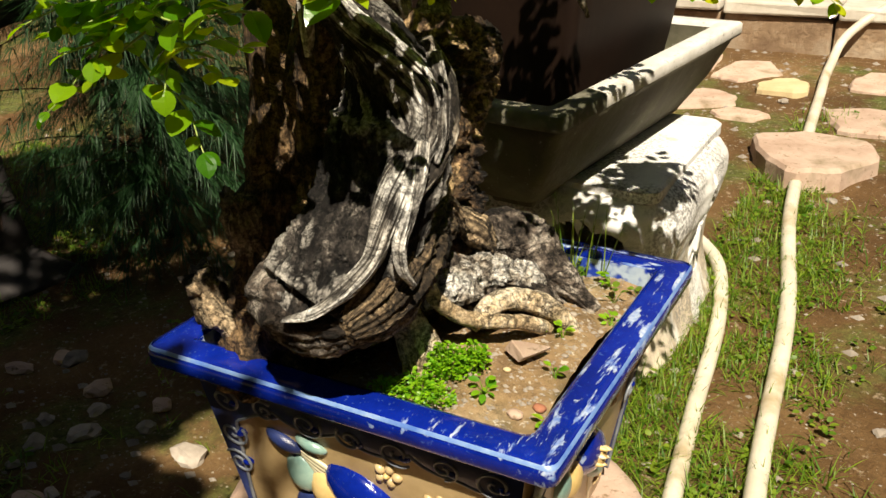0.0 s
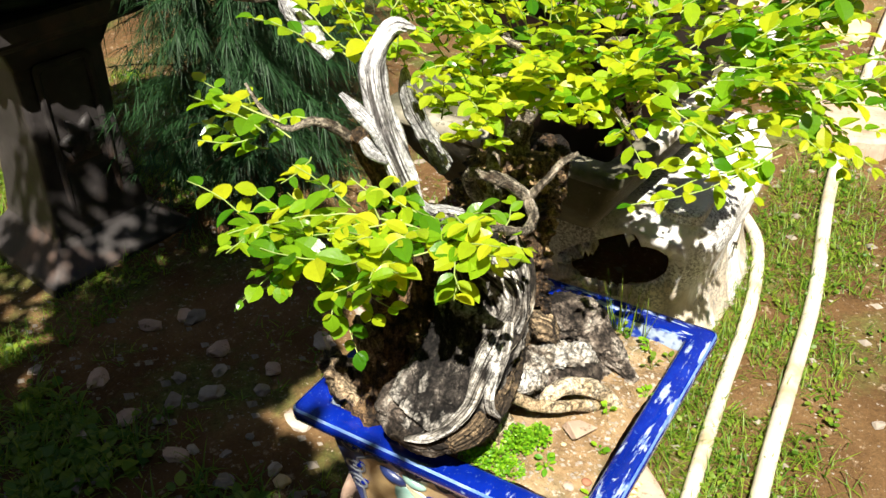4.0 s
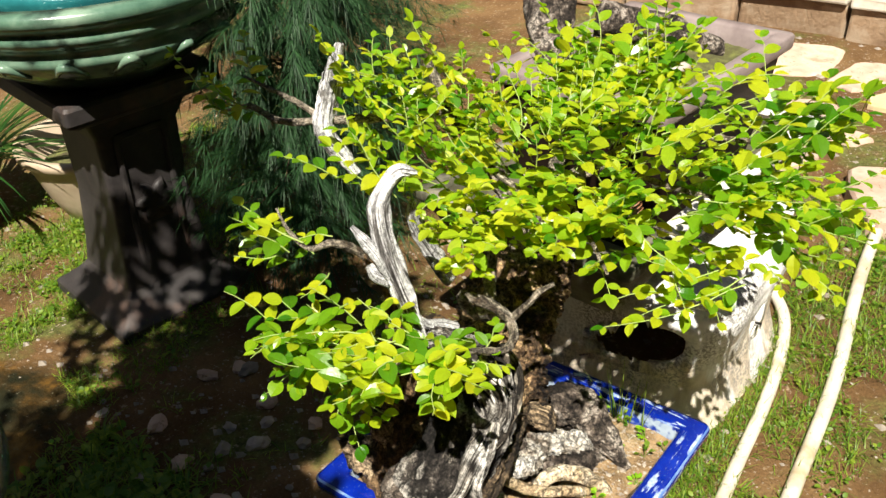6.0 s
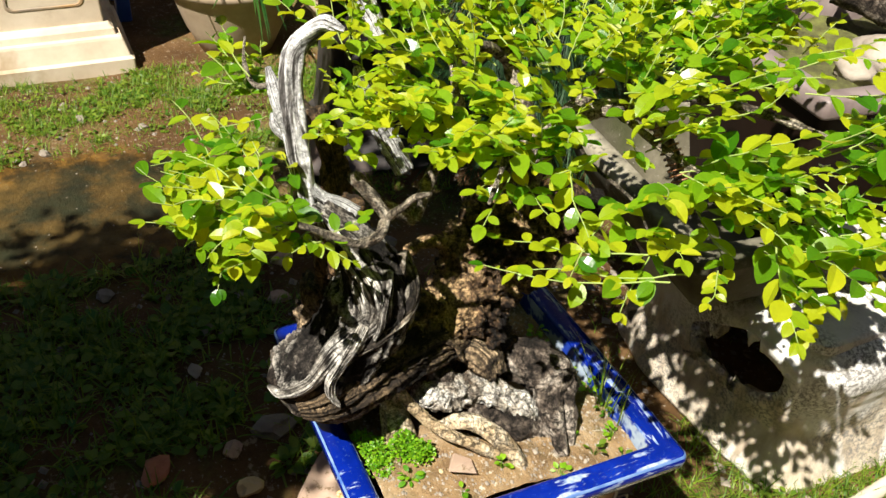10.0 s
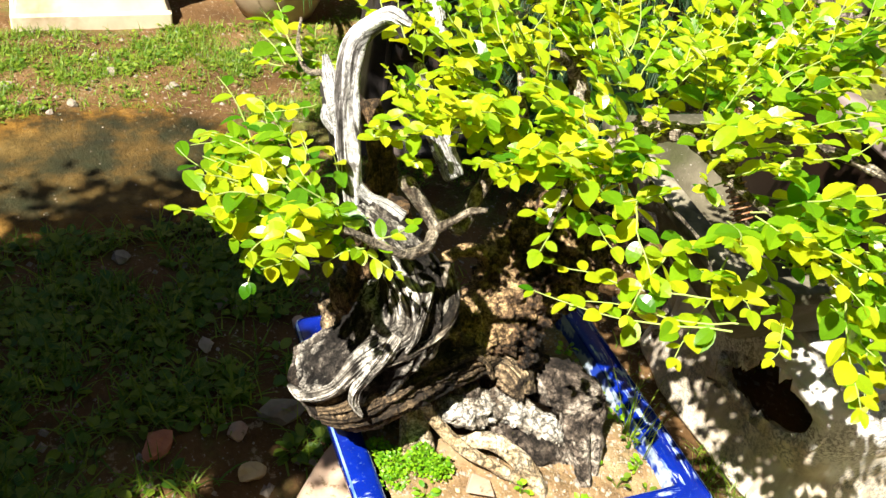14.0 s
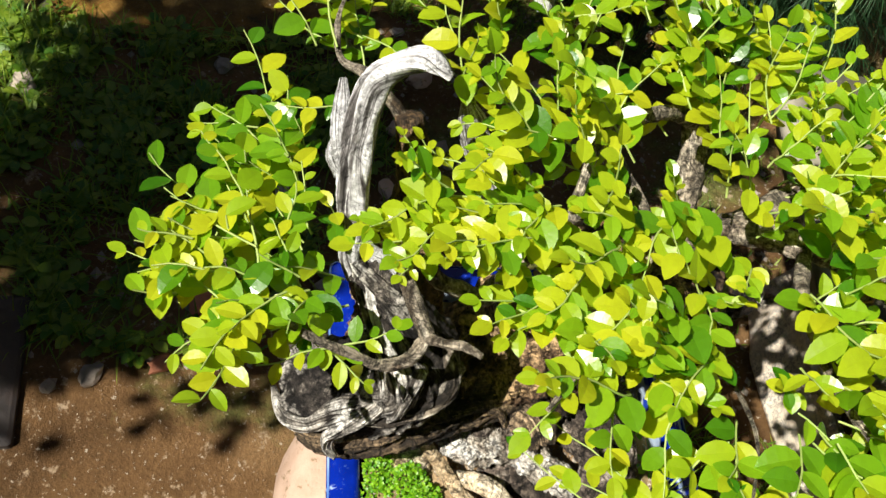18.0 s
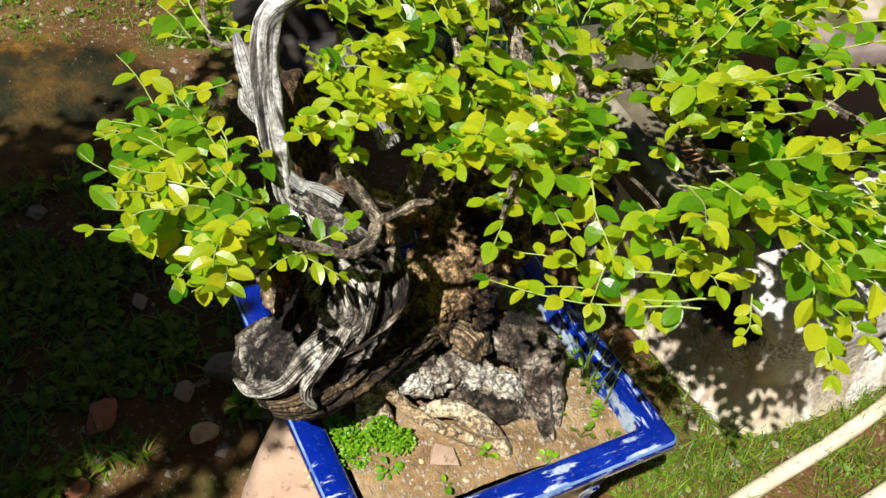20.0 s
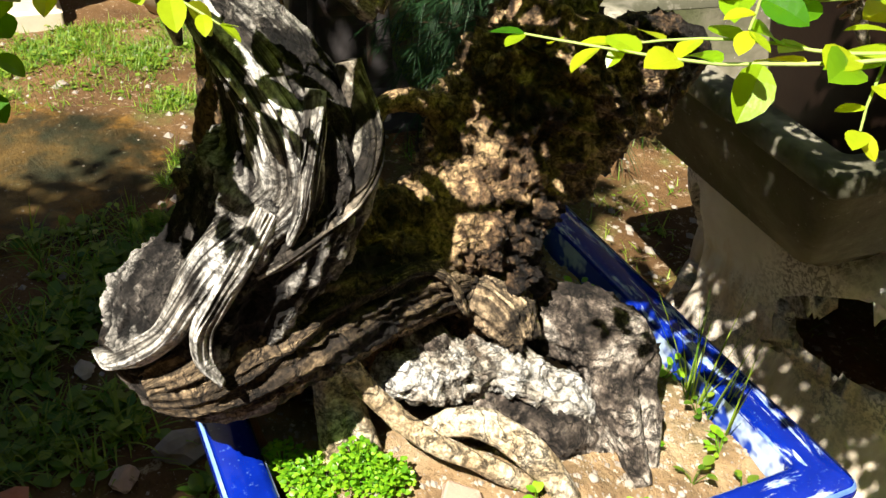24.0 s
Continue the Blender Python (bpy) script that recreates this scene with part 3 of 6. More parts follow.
def lathe(profile, seg=64, lobes=0, lobe=0.0, sx=1.0, sy=1.0, square=0.0):
    """A turned form: profile rows of radius, height. square: the corner power of a superellipse plan."""
    bm = bmesh.new()
    rings = []
    for r, z in profile:
        ring = []
        for j in range(seg):
            a = 2 * math.pi * j / seg
            k = 1 + lobe * math.cos(lobes * a)
            if square:
                k /= (abs(math.cos(a)) ** square + abs(math.sin(a)) ** square) ** (1 / square)
            ring.append(bm.verts.new((r * k * math.cos(a) * sx, r * k * math.sin(a) * sy, z)))
        rings.append(ring)
    for lo, hi in zip(rings, rings[1:]):
        for j in range(seg):
            b = (j + 1) % seg
            bm.faces.new((lo[j], lo[b], hi[b], hi[j]))
    bm.faces.new(list(reversed(rings[0])))
    bm.faces.new(rings[-1])
    return bm


def stone_bm(size, rng, seg=2, rough=0.25, flatb=True):
    bm = bmesh.new()
    bmesh.ops.create_icosphere(bm, subdivisions=seg, radius=0.5)
    o = rng.uniform(0, 90)
    for v in bm.verts:
        k = 1 + rough * noise.noise(v.co * 2.6 + Vector((o, o, 0)))
        v.co = Vector((v.co.x * size[0] * k, v.co.y * size[1] * k, v.co.z * size[2] * k))
    return bm


def ground_z(x, y):
    return 0.045 * min(0.0, x + 0.5) + 0.05 * min(max(0.0, y - 0.2), 4.0) - 0.01


def ground_rough(x, y):
    return ground_z(x, y) + 0.012 * fbm(x * 1.7, y * 1.7, 3.1, 3) + 0.004 * fbm(x * 9, y * 9, 1.0, 3)


def rect_loft(profile, hx, hy, corner=0.01, csegs=4, cap_lo=True, cap_hi=False, scale_corner=True):
    """Square-plan loft: rows of (inset, z); the plan is hx by hy, less the inset, with rounded corners."""
    bm = bmesh.new()
    rings = []
    for inset, z in profile:
        ax, ay = hx - inset, hy - inset
        c = min(corner, ax * 0.9, ay * 0.9)
        ring = []
        for qx, qy, a0 in ((1, 1, 0), (-1, 1, 90), (-1, -1, 180), (1, -1, 270)):
            for k in range(csegs + 1):
                a = radians(a0 + 90 * k / csegs)
                ring.append(bm.verts.new((qx * (ax - c) + c * math.cos(a), qy * (ay - c) + c * math.sin(a), z)))
        rings.append(ring)
    n = len(rings[0])
    for lo, hi in zip(rings, rings[1:]):
        for j in range(n):
            b = (j + 1) % n
            bm.faces.new((lo[j], lo[b], hi[b], hi[j]))
    if cap_lo:
        bm.faces.new(list(reversed(rings[0])))
    if cap_hi:
        bm.faces.new(rings[-1])
    return bm


def heightfield(x0, x1, y0, y1, nx, ny, f, keep=None):
    xs, ys = np.linspace(x0, x1, nx), np.linspace(y0, y1, ny)
    verts = [(x, y, f(x, y)) for y in ys for x in xs]
    faces = []
    for j in range(ny - 1):
        for i in range(nx - 1):
            a = j * nx + i
            if keep is None or keep((xs[i] + xs[i + 1]) / 2, (ys[j] + ys[j + 1]) / 2):
                faces.append((a, a + 1, a + nx + 1, a + nx))
    return verts, faces


# ---- ground ----
def build_ground():
    gx = np.concatenate([[-60, -30, -14, -7, -4.5], np.linspace(-3.4, 1.6, 170), [2.2, 3.5, 7, 14, 30, 60]])
    gy = np.concatenate([[-60, -30, -14, -7, -3.5, -2.2], np.linspace(-1.5, 4.6, 200), [6, 10, 20, 40, 60]])
    verts = [(x, y, ground_rough(x, y)) for y in gy for x in gx]
    n = len(gx)
    faces = [(j * n + i, j * n + i + 1, (j + 1) * n + i + 1, (j + 1) * n + i) for j in range(len(gy) - 1) for i in range(n - 1)]
    return put("ground", mesh_of("ground", verts, faces, M_GROUND), kind="structure", label="brown garden soil with moss and a wet muddy hollow")


build_ground()

# ---- the blue glazed pot ----
PX, PY, HX, HY = -0.005, -0.004, 0.244, 0.244
pot = empty("square_bonsai_pot", (PX, PY, 0.18), "square cobalt blue glazed pot with ochre relief panels, worn rim", "pot")


def at_pot(ob):
    ob.location.z -= 0.18
    return ob


rim_profile = [(0.034, 0.468), (0.006, 0.474), (0.001, 0.479), (0.0, 0.493), (0.002, 0.498), (0.007, 0.501), (0.032, 0.503), (0.038, 0.501), (0.041, 0.496), (0.041, 0.482)]
at_pot(part("rim", rect_loft(rim_profile, HX, HY, 0.012, 4, False), M_BLUE, pot, "glossy cobalt blue rim", True))
at_pot(part("rim_wear", rect_loft([(0.0009, 0.4968), (0.0018, 0.499), (0.0034, 0.5006)], HX, HY, 0.012, 4, False), M_EDGE, pot, "chipped pale edge of the rim", True))
at_pot(part("inner_wall", rect_loft([(0.041, 0.497), (0.0425, 0.48), (0.046, 0.43)], HX, HY, 0.01, 4, False), M_WORN, pot, "worn pale blue inner wall", True))
at_pot(part("body", rect_loft([(0.082, 0.18), (0.078, 0.195), (0.07, 0.25), (0.056, 0.34), (0.045, 0.42), (0.04, 0.45), (0.034, 0.458), (0.034, 0.469)], HX, HY, 0.018, 4), M_CREAM, pot, "ochre glazed body", True))


def face_point(face, u, v, out=0.0):
    """A place on a pot side: u along it (-1..1), v its height in metres."""
    inset = 0.082 + (0.045 - 0.082) * (v - 0.18) / 0.24
    h = HX - inset
    if face == "front":
        return Vector((u * (HX - inset), -(HY - inset) - out, v - 0.18))
    return Vector((HX - inset + out, u * (HY - inset), v - 0.18))


def relief(name, face, pts, rad, material, seg=8, out=0.001):
    rows = [(*face_point(face, u, v, out), r) for (u, v), r in zip(pts, rad)]
    return put(name, limb(name, rows, material, seg, 0.004), pot)


def blob(name, face, u, v, su, sv, depth, material, turn=0.0):
    bm = bmesh.new()
    bmesh.ops.create_uvsphere(bm, u_segments=14, v_segments=8, radius=1.0)
    c = face_point(face, u, v)
    for w in bm.verts:
        a, b = w.co.x * su, w.co.z * sv
        a, b = a * math.cos(turn) - b * math.sin(turn), a * math.sin(turn) + b * math.cos(turn)
        w.co = c + (Vector((a, w.co.y * depth, b)) if face == "front" else Vector((w.co.y * depth, a, b)))
    return part(name, bm, material, pot, smooth=True)


def spiral(cx, cv, r, turns, start, sgn=1):
    n = int(14 * turns)
    return [((cx + r * (1 - k / n * 0.85) * math.cos(start + sgn * 2 * math.pi * turns * k / n) / 0.17), cv + r * (1 - k / n * 0.85) * math.sin(start + sgn * 2 * math.pi * turns * k / n)) for k in range(n + 1)]


prng = random.Random(4)
for face in ("front", "side"):
    # scalloped navy border along the top and both ends, edged and scrolled in pale lines
    def lower(u):
        e = max(0.0, abs(u) - 0.62) / 0.36
        return 0.436 - 0.016 * abs(math.sin(u * 7.3 + 0.5)) ** 0.6 - 0.05 * e ** 1.4 - 0.16 * max(0.0, e - 0.55) / 0.45
    bv, bf = [], []
    for k in range(121):
        u = -0.985 + 1.97 * k / 120
        lo = lower(u)
        for v, o in ((0.456, 0.002), (0.454, 0.005), (lo + 0.004, 0.0055), (lo, 0.004), (lo - 0.001, -0.002)):
            bv.append(face_point(face, u, v, o))
        if k:
            for r in range(4):
                a = 5 * (k - 1) + r
                bf.append((a, a + 1, a + 6, a + 5) if face == "front" else (a + 5, a + 6, a + 1, a))
    put("border", mesh_of("border", bv, bf, M_NAVY), pot, "scalloped navy relief border")
    edge = [(-0.985 + 1.97 * k / 120, lower(-0.985 + 1.97 * k / 120)) for k in range(121)]
    relief("border_line", face, edge, [0.0022] * 121, M_GREYLINE, out=0.004)
    for k in range(7):
        u = -0.84 + 0.28 * k
        for q in range(3 if abs(u) > 0.7 else 1):
            relief("scroll", face, spiral(u * (1.0 + 0.04 * q), 0.432 - 0.045 * q - (0.006 if q else 0), 0.018 - 0.003 * (k % 2), 1.5, prng.uniform(0, 6), 1 if k % 2 else -1), [0.0018] * 40, M_GREYLINE, out=0.006)
            blob("cloud_knob", face, u * (1.0 + 0.04 * q) + 0.05, 0.428 - 0.045 * q, 0.008, 0.006, 0.009, M_NAVY if k % 2 else M_BLUE)
    # the fish and its flowers
    blob("fish_body", face, 0.02, 0.345, 0.058, 0.031, 0.022, M_BLUE, -0.5)
    blob("fish_belly", face, 0.05, 0.338, 0.026, 0.019, 0.028, M_GOLD, -0.5)
    for q in range(3):
        for w in range(3):
            blob("fish_scale", face, 0.05 + 0.052 * (q - 1) + 0.02 * (w - 1), 0.338 - 0.006 * (q - 1) + 0.009 * (w - 1), 0.0052, 0.0046, 0.03, M_PALEREL if (q + w) % 2 else M_GOLD)
    blob("fish_head", face, -0.24, 0.338, 0.024, 0.03, 0.016, M_GOLD, 0.2)
    blob("fish_tail", face, 0.43, 0.27, 0.04, 0.016, 0.012, M_TEALREL, -0.6)
    blob("leaf_relief", face, -0.42, 0.352, 0.02, 0.027, 0.013, M_TEALREL, 0.4)
    blob("leaf_relief", face, -0.5, 0.392, 0.026, 0.01, 0.011, M_NAVY, -0.35)
    blob("leaf_relief", face, -0.3, 0.4, 0.022, 0.008, 0.01, M_TEALREL, -0.25)
    blob("leaf_relief", face, -0.44, 0.31, 0.018, 0.012, 0.01, M_NAVY, 0.7)
    for k in range(5):
        relief("fin", face, [(-0.45 + 0.03 * k, 0.392 - 0.007 * k), (-0.3, 0.378 - 0.006 * k), (-0.12, 0.362 - 0.004 * k)], [0.0015, 0.0035, 0.003], M_PALEREL)
        relief("fin", face, [(0.2 + 0.03 * k, 0.345 - 0.012 * k), (0.38, 0.325 - 0.016 * k), (0.56, 0.28 - 0.02 * k)], [0.003, 0.004, 0.002], M_PALEREL)
    relief("stem_relief", face, [(-0.6, 0.4), (-0.45, 0.375), (-0.35, 0.34), (-0.38, 0.28), (-0.5, 0.22)], [0.002, 0.003, 0.003, 0.003, 0.002], M_NAVY)
    for fu, fv in ((0.2, 0.392), (0.5, 0.37), (-0.62, 0.25), (0.66, 0.23)):
        for k in range(5):
            a = 2 * math.pi * k / 5
            blob("petal", face, fu + 0.01 * math.cos(a) / 0.17, fv + 0.01 * math.sin(a), 0.007, 0.0055, 0.006, M_CREAM, a)
        blob("flower_centre", face, fu, fv, 0.004, 0.004, 0.008, M_GOLD)
for sx in (-1, 1):
    for sy in (-1, 1):
        part("foot", box_bm((0.06, 0.06, 0.03), (sx * 0.125, sy * 0.122, 0.008), 0.008), M_NAVY, pot)


def soil_z(x, y):
    return 0.475 + 0.034 * math.exp(-((x - 0.1) ** 2 + (y + 0.05) ** 2) / 0.02) + 0.006 * fbm(x * 14, y * 14, 0.4) + 0.002 * fbm(x * 60, y * 60, 2.0)


sv, sf = heightfield(PX - 0.197, PX + 0.197, PY - 0.193, PY + 0.193, 80, 80, soil_z)
put("pot_soil", mesh_of("pot_soil", sv, sf, M_POTSOIL), None, "dry brown gritty soil filling the blue pot", "soil")

srng = random.Random(8)
base = stone_bm((0.64, 0.62, 0.2), srng, 4, 0.12)
for v in base.verts:
    v.co.z = max(min(v.co.z * 2.2, 0.085), -0.1)
base_ob = part("plinth_stone", base, M_TERRA, None, smooth=True)
base_ob.location = (-0.01, 0.0, 0.094)
tagged(base_ob, "rounded pink sandstone block under the blue pot", "stone")

# ---- white carved stand, tray and brown pot behind ----
SX, SY, AX, AY = -0.23, 0.965, 0.335, 0.31


def build_stand():
    seg, rows = 260, 64
    prof = [(0.0, 0.99), (0.05, 0.95), (0.12, 0.91), (0.2, 0.93), (0.27, 0.985), (0.31, 1.0), (0.345, 0.985), (0.365, 0.945), (0.375, 0.90), (0.378, 0.86), (0.381, 0.84)]
    zs, ks = zip(*prof)
    holes = [("x", -0.09, 0.275, 0.14, 0.145, -1, 0.35), ("y", 1.02, 0.2, 0.055, 0.1, 1, 0.0), ("x", -0.475, 0.16, 0.035, 0.13, -1, 0.0), ("y", 0.98, 0.2, 0.14, 0.06, -1, 0.0), ("x", -0.2, 0.2, 0.12, 0.07, 1, 0.0)]
    verts = []
    q_min = []
    for i in range(rows):
        z = zs[-1] * i / (rows - 1)
        k = np.interp(z, zs, ks)
        for j in range(seg):
            a = 2 * math.pi * j / seg
            sq = 1 / (abs(math.cos(a)) ** 5 + abs(math.sin(a)) ** 5) ** 0.2
            x, y = SX + AX * k * sq * math.cos(a), SY + AY * k * sq * math.sin(a)
            d = 0.012 * fbm(x * 5, y * 5, z * 6) * (1 if z < 0.34 else 0.3)
            x, y = x + d * math.cos(a), y + d * math.sin(a)
            best = 9.0
            for ax, c, cz, rc, rz, sgn, slope in holes:
                along = x if ax == "x" else y
                facing = (y - SY) / AY if ax == "x" else (x - SX) / AX
                if facing * sgn < 0.55:
                    continue
                u, w = (along - c) / rc, (z - cz - slope * (along - c)) / rz
                if slope and w > 0:
                    w *= 3.0
                q = math.sqrt(u * u + w * w) * (1 + 0.12 * math.sin(3 * math.atan2(w, u) + 0.6))
                if 0.8 < q < 1.0:
                    rise = (z - cz - slope * (along - c)) / q
                    along = c + (along - c) / q
                    z = cz + slope * (along - c) + rise
                    if ax == "x":
                        x = along
                    else:
                        y = along
                    q = 1.01
                best = min(best, q)
            q_min.append(best)
            verts.append((x, y, z + STAND0))
            z = zs[-1] * i / (rows - 1)
    faces = []
    for i in range(rows - 1):
        for j in range(seg):
            b = (j + 1) % seg
            f = (i * seg + j, i * seg + b, (i + 1) * seg + b, (i + 1) * seg + j)
            if min(q_min[k] for k in f) >= 1.0:
                faces.append(f)
    top = len(verts)
    verts.append((SX, SY, zs[-1] + STAND0))
    for j in range(seg):
        faces.append(((rows - 1) * seg + j, (rows - 1) * seg + (j + 1) % seg, top))
    stand = empty("garden_stand", (SX, SY, STAND0), "mottled white painted concrete stand with hollow openings", "stand")
    ob = child(put("hollow_base", mesh_of("hollow_base", verts, faces, M_WHITE)), stand)
    child(part("top_slab", rect_loft([(0.006, 0.385), (0.0, 0.39), (0.0, 0.41), (0.006, 0.416)], 0.295, 0.27, 0.03, 4, True, True), M_WHITE, None), stand).location = (SX, SY, 0.0)
    s = ob.modifiers.new("thick", "SOLIDIFY")
    s.thickness, s.offset = 0.035, -1
    return ob


build_stand()

TROT = -5.0
tray = empty("shallow_tray", (-0.27, 0.918, 0.40), "long shallow mossy concrete tray with two-toned rim on the white stand", "tray")
tray.rotation_euler.z = radians(TROT)
THX, THY = 0.29, 0.47
part("body", rect_loft([(0.10, 0.02), (0.095, 0.03), (0.05, 0.10), (0.018, 0.17), (0.014, 0.18), (0.014, 0.186)], THX, THY, 0.02), M_CONC, tray, "mossy grey concrete side", True)
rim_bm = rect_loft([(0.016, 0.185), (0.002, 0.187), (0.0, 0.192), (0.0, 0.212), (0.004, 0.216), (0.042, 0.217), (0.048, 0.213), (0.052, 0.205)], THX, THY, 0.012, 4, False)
# cut where the painted canopy shade ends and the sunlit tone begins
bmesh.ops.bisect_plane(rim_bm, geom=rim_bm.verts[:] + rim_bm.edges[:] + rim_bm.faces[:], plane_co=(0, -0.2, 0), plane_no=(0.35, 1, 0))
tray_rim = part("rim", rim_bm, M_RIM_SHADED, tray, "mossy rim, near part coloured darker as canopy shade, far part pale as sunlit", True)
tray_rim.data.materials.append(M_RIM_SUNLIT)
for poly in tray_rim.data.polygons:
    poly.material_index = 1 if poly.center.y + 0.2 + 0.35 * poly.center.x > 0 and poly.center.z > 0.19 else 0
part("inside", rect_loft([(0.051, 0.206), (0.07, 0.10), (0.11, 0.05)], THX, THY, 0.012, 4, False, True), M_CONC, tray, "dark damp inside", True)
for sx in (-1, 1):
    for sy in (-1, 1):
        part("foot", box_bm((0.09, 0.12, 0.05), (sx * 0.12, sy * 0.26, 0.012), 0.01), M_CONC, tray)

bpot = empty("rectangular_brown_pot", (-0.29, 1.0, 0.45), "tall dark brown glazed rectangular pot standing in the tray", "pot")
bpot.rotation_euler.z = radians(TROT)
BHX, BHY = 0.235, 0.31
part("body", rect_loft([(0.07, 0.0), (0.065, 0.02), (0.045, 0.15), (0.022, 0.33), (0.02, 0.36)], BHX, BHY, 0.02), M_BROWNPOT, bpot, "", True)
part("rim", rect_loft([(0.022, 0.355), (0.002, 0.36), (0.0, 0.366), (0.0, 0.392), (0.004, 0.397), (0.036, 0.398), (0.042, 0.393), (0.046, 0.33)], BHX, BHY, 0.012, 4, False), M_MAUVE, bpot, "mauve brown lip", True)
bsoil = put("mossy_pot_soil", mesh_of("mossy_pot_soil", *heightfield(-0.19, 0.19, -0.265, 0.265, 40, 50, lambda x, y: 0.345 + 0.02 * fbm(x * 9, y * 9, 0.2)), M_MOSS), None, "mossy dark soil in the brown pot", "soil")
bsoil.matrix_world = pose(-0.29, 1.0, 0.45, 0, 0, TROT)
gn = empty("gnarled_tree", (-0.45, 0.95, 0.80), "old gnarled grey trunk lying over the brown pot", "tree")
child(put("trunk", limb("trunk", [(-0.72, 1.4, 0.9, 0.06), (-0.64, 1.2, 0.95, 0.075), (-0.56, 1.0, 0.95, 0.065), (-0.5, 0.9, 0.9, 0.05), (-0.46, 0.87, 0.80, 0.05)], M_GREYROOT, 30, 0.01, 0.25, 6, 3.0, 0.25, 9, 3.0)), gn)
child(put("root", limb("root", [(-0.42, 1.0, 0.9, 0.04), (-0.3, 1.1, 0.86, 0.04), (-0.2, 1.22, 0.79, 0.03)], M_GREYROOT, 20, 0.01, 0.2, 5, 2.0, 0.2, 9, 5.0)), gn)
for k, (x, y, s) in enumerate(((-0.34, 1.2, 0.13), (-0.25, 0.98, 0.1), (-0.22, 0.88, 0.07))):
    ob = part("pot_rock", stone_bm((s * 1.4, s, s * 0.7), srng, 3, 0.4), M_STONE, None, smooth=True)
    ob.location = (x, y, 0.80 + s * 0.2)
    tagged(ob, "rough brown rock set in the mossy soil", "rock", "rocks in the brown pot")

# ---- dark pedestal with the green bowl ----


def pedestal(name, at, half, height, rot, mats, label, panel=None):
    ob = empty(name, at, label, "pedestal")
    ob.rotation_euler.z = radians(rot)
    h = height
    part("plinth", rect_loft([(0.0, 0.0), (0.0, 0.035), (0.006, 0.042), (0.03, 0.06), (0.06, 0.085), (0.075, 0.1), (0.085, 0.115), (0.09, 0.122)], half, half, 0.008, 3, True, True), mats, ob)
    part("shaft", rect_loft([(0.085, 0.118), (0.095, 0.2), (0.11, h * 0.5), (0.105, h - 0.16), (0.08, h - 0.1), (0.03, h - 0.075)], half, half, 0.015, 3, True, True), mats, ob)
    part("cap", rect_loft([(0.03, h - 0.077), (0.005, h - 0.06), (0.0, h - 0.05), (0.0, h - 0.012), (0.006, h - 0.002), (0.02, h)], half, half, 0.01, 3, True, True), mats, ob)
    if panel:
        for sx, rz in ((1, 0), (-1, 180)):
            p = part("panel_frame", rect_loft([(0.0, 0), (0.0, 0.008), (0.006, 0.012), (0.014, 0.012), (0.02, 0.004), (0.02, 0.002)], half - 0.15, h * 0.3, 0.02, 4), panel, ob)
            p.matrix_local = pose(sx * (half - 0.104), 0, h * 0.5, 90, 0, 90 if sx > 0 else -90)
            q = part("panel_flower", lathe([(0.055, 0), (0.05, 0.012), (0.02, 0.02), (0.01, 0.014)], 24, 6, 0.3), panel, ob, smooth=True)
            q.matrix_local = pose(sx * (half - 0.102), 0, h * 0.5, 90, 0, 90 if sx > 0 else -90)
    return ob


pedestal("stone_pedestal", (-1.715, 0.455, -0.07), 0.235, 0.77, -9, M_DARKPED, "dark weathered stone pedestal carrying a green bowl", M_DARKPED)
gb = empty("green_bowl", (-1.715, 0.455, 0.70), "large green glazed bowl with dark carved bands", "bowl")
part("bowl", lathe([(0.2, 0.0), (0.24, 0.03), (0.33, 0.08), (0.39, 0.13), (0.4, 0.15), (0.385, 0.165), (0.4, 0.18), (0.425, 0.2), (0.43, 0.215), (0.415, 0.225), (0.435, 0.24), (0.455, 0.26), (0.45, 0.28), (0.41, 0.285), (0.39, 0.27), (0.36, 0.2)], 72), M_GREENGLAZE, gb, smooth=True)
for k in range(16):
    a = 2 * math.pi * k / 16
    o = put("carved_leaf", limb("carved_leaf", [(0.36 * math.cos(a - 0.1), 0.36 * math.sin(a - 0.1), 0.1, 0.004), (0.405 * math.cos(a), 0.405 * math.sin(a), 0.14, 0.012), (0.36 * math.cos(a + 0.12), 0.36 * math.sin(a + 0.12), 0.1, 0.004)], M_GREENGLAZE, 8, 0.012), gb)
tb = part("inner_pot", lathe([(0.2, 0.15), (0.27, 0.18), (0.31, 0.24), (0.325, 0.27), (0.32, 0.29), (0.28, 0.29), (0.265, 0.26), (0.255, 0.22)], 56), M_TEAL, gb, "teal glazed inner pot", True)
part("moss", lathe([(0.25, 0.2), (0.25, 0.262), (0.15, 0.285), (0.02, 0.29)], 40), M_MOSS, gb, "green moss", True)

# ---- cream pedestal, bowl and blue stool further off ----
cp = empty("plaster_pedestal", (-2.90, -0.445, -0.13), "cream plaster pedestal with a framed taupe panel", "pedestal")
part("plinth", rect_loft([(0.0, 0.0), (0.0, 0.075), (0.006, 0.08), (0.012, 0.085), (0.03, 0.15), (0.034, 0.158), (0.05, 0.162), (0.055, 0.185), (0.07, 0.2), (0.09, 0.205)], 0.29, 0.285, 0.008, 3, True, True), M_CREAMPED, cp)
part("shaft", rect_loft([(0.085, 0.2), (0.1, 0.5), (0.11, 0.8)], 0.29, 0.285, 0.008, 3, True, True), M_CREAMPED, cp)
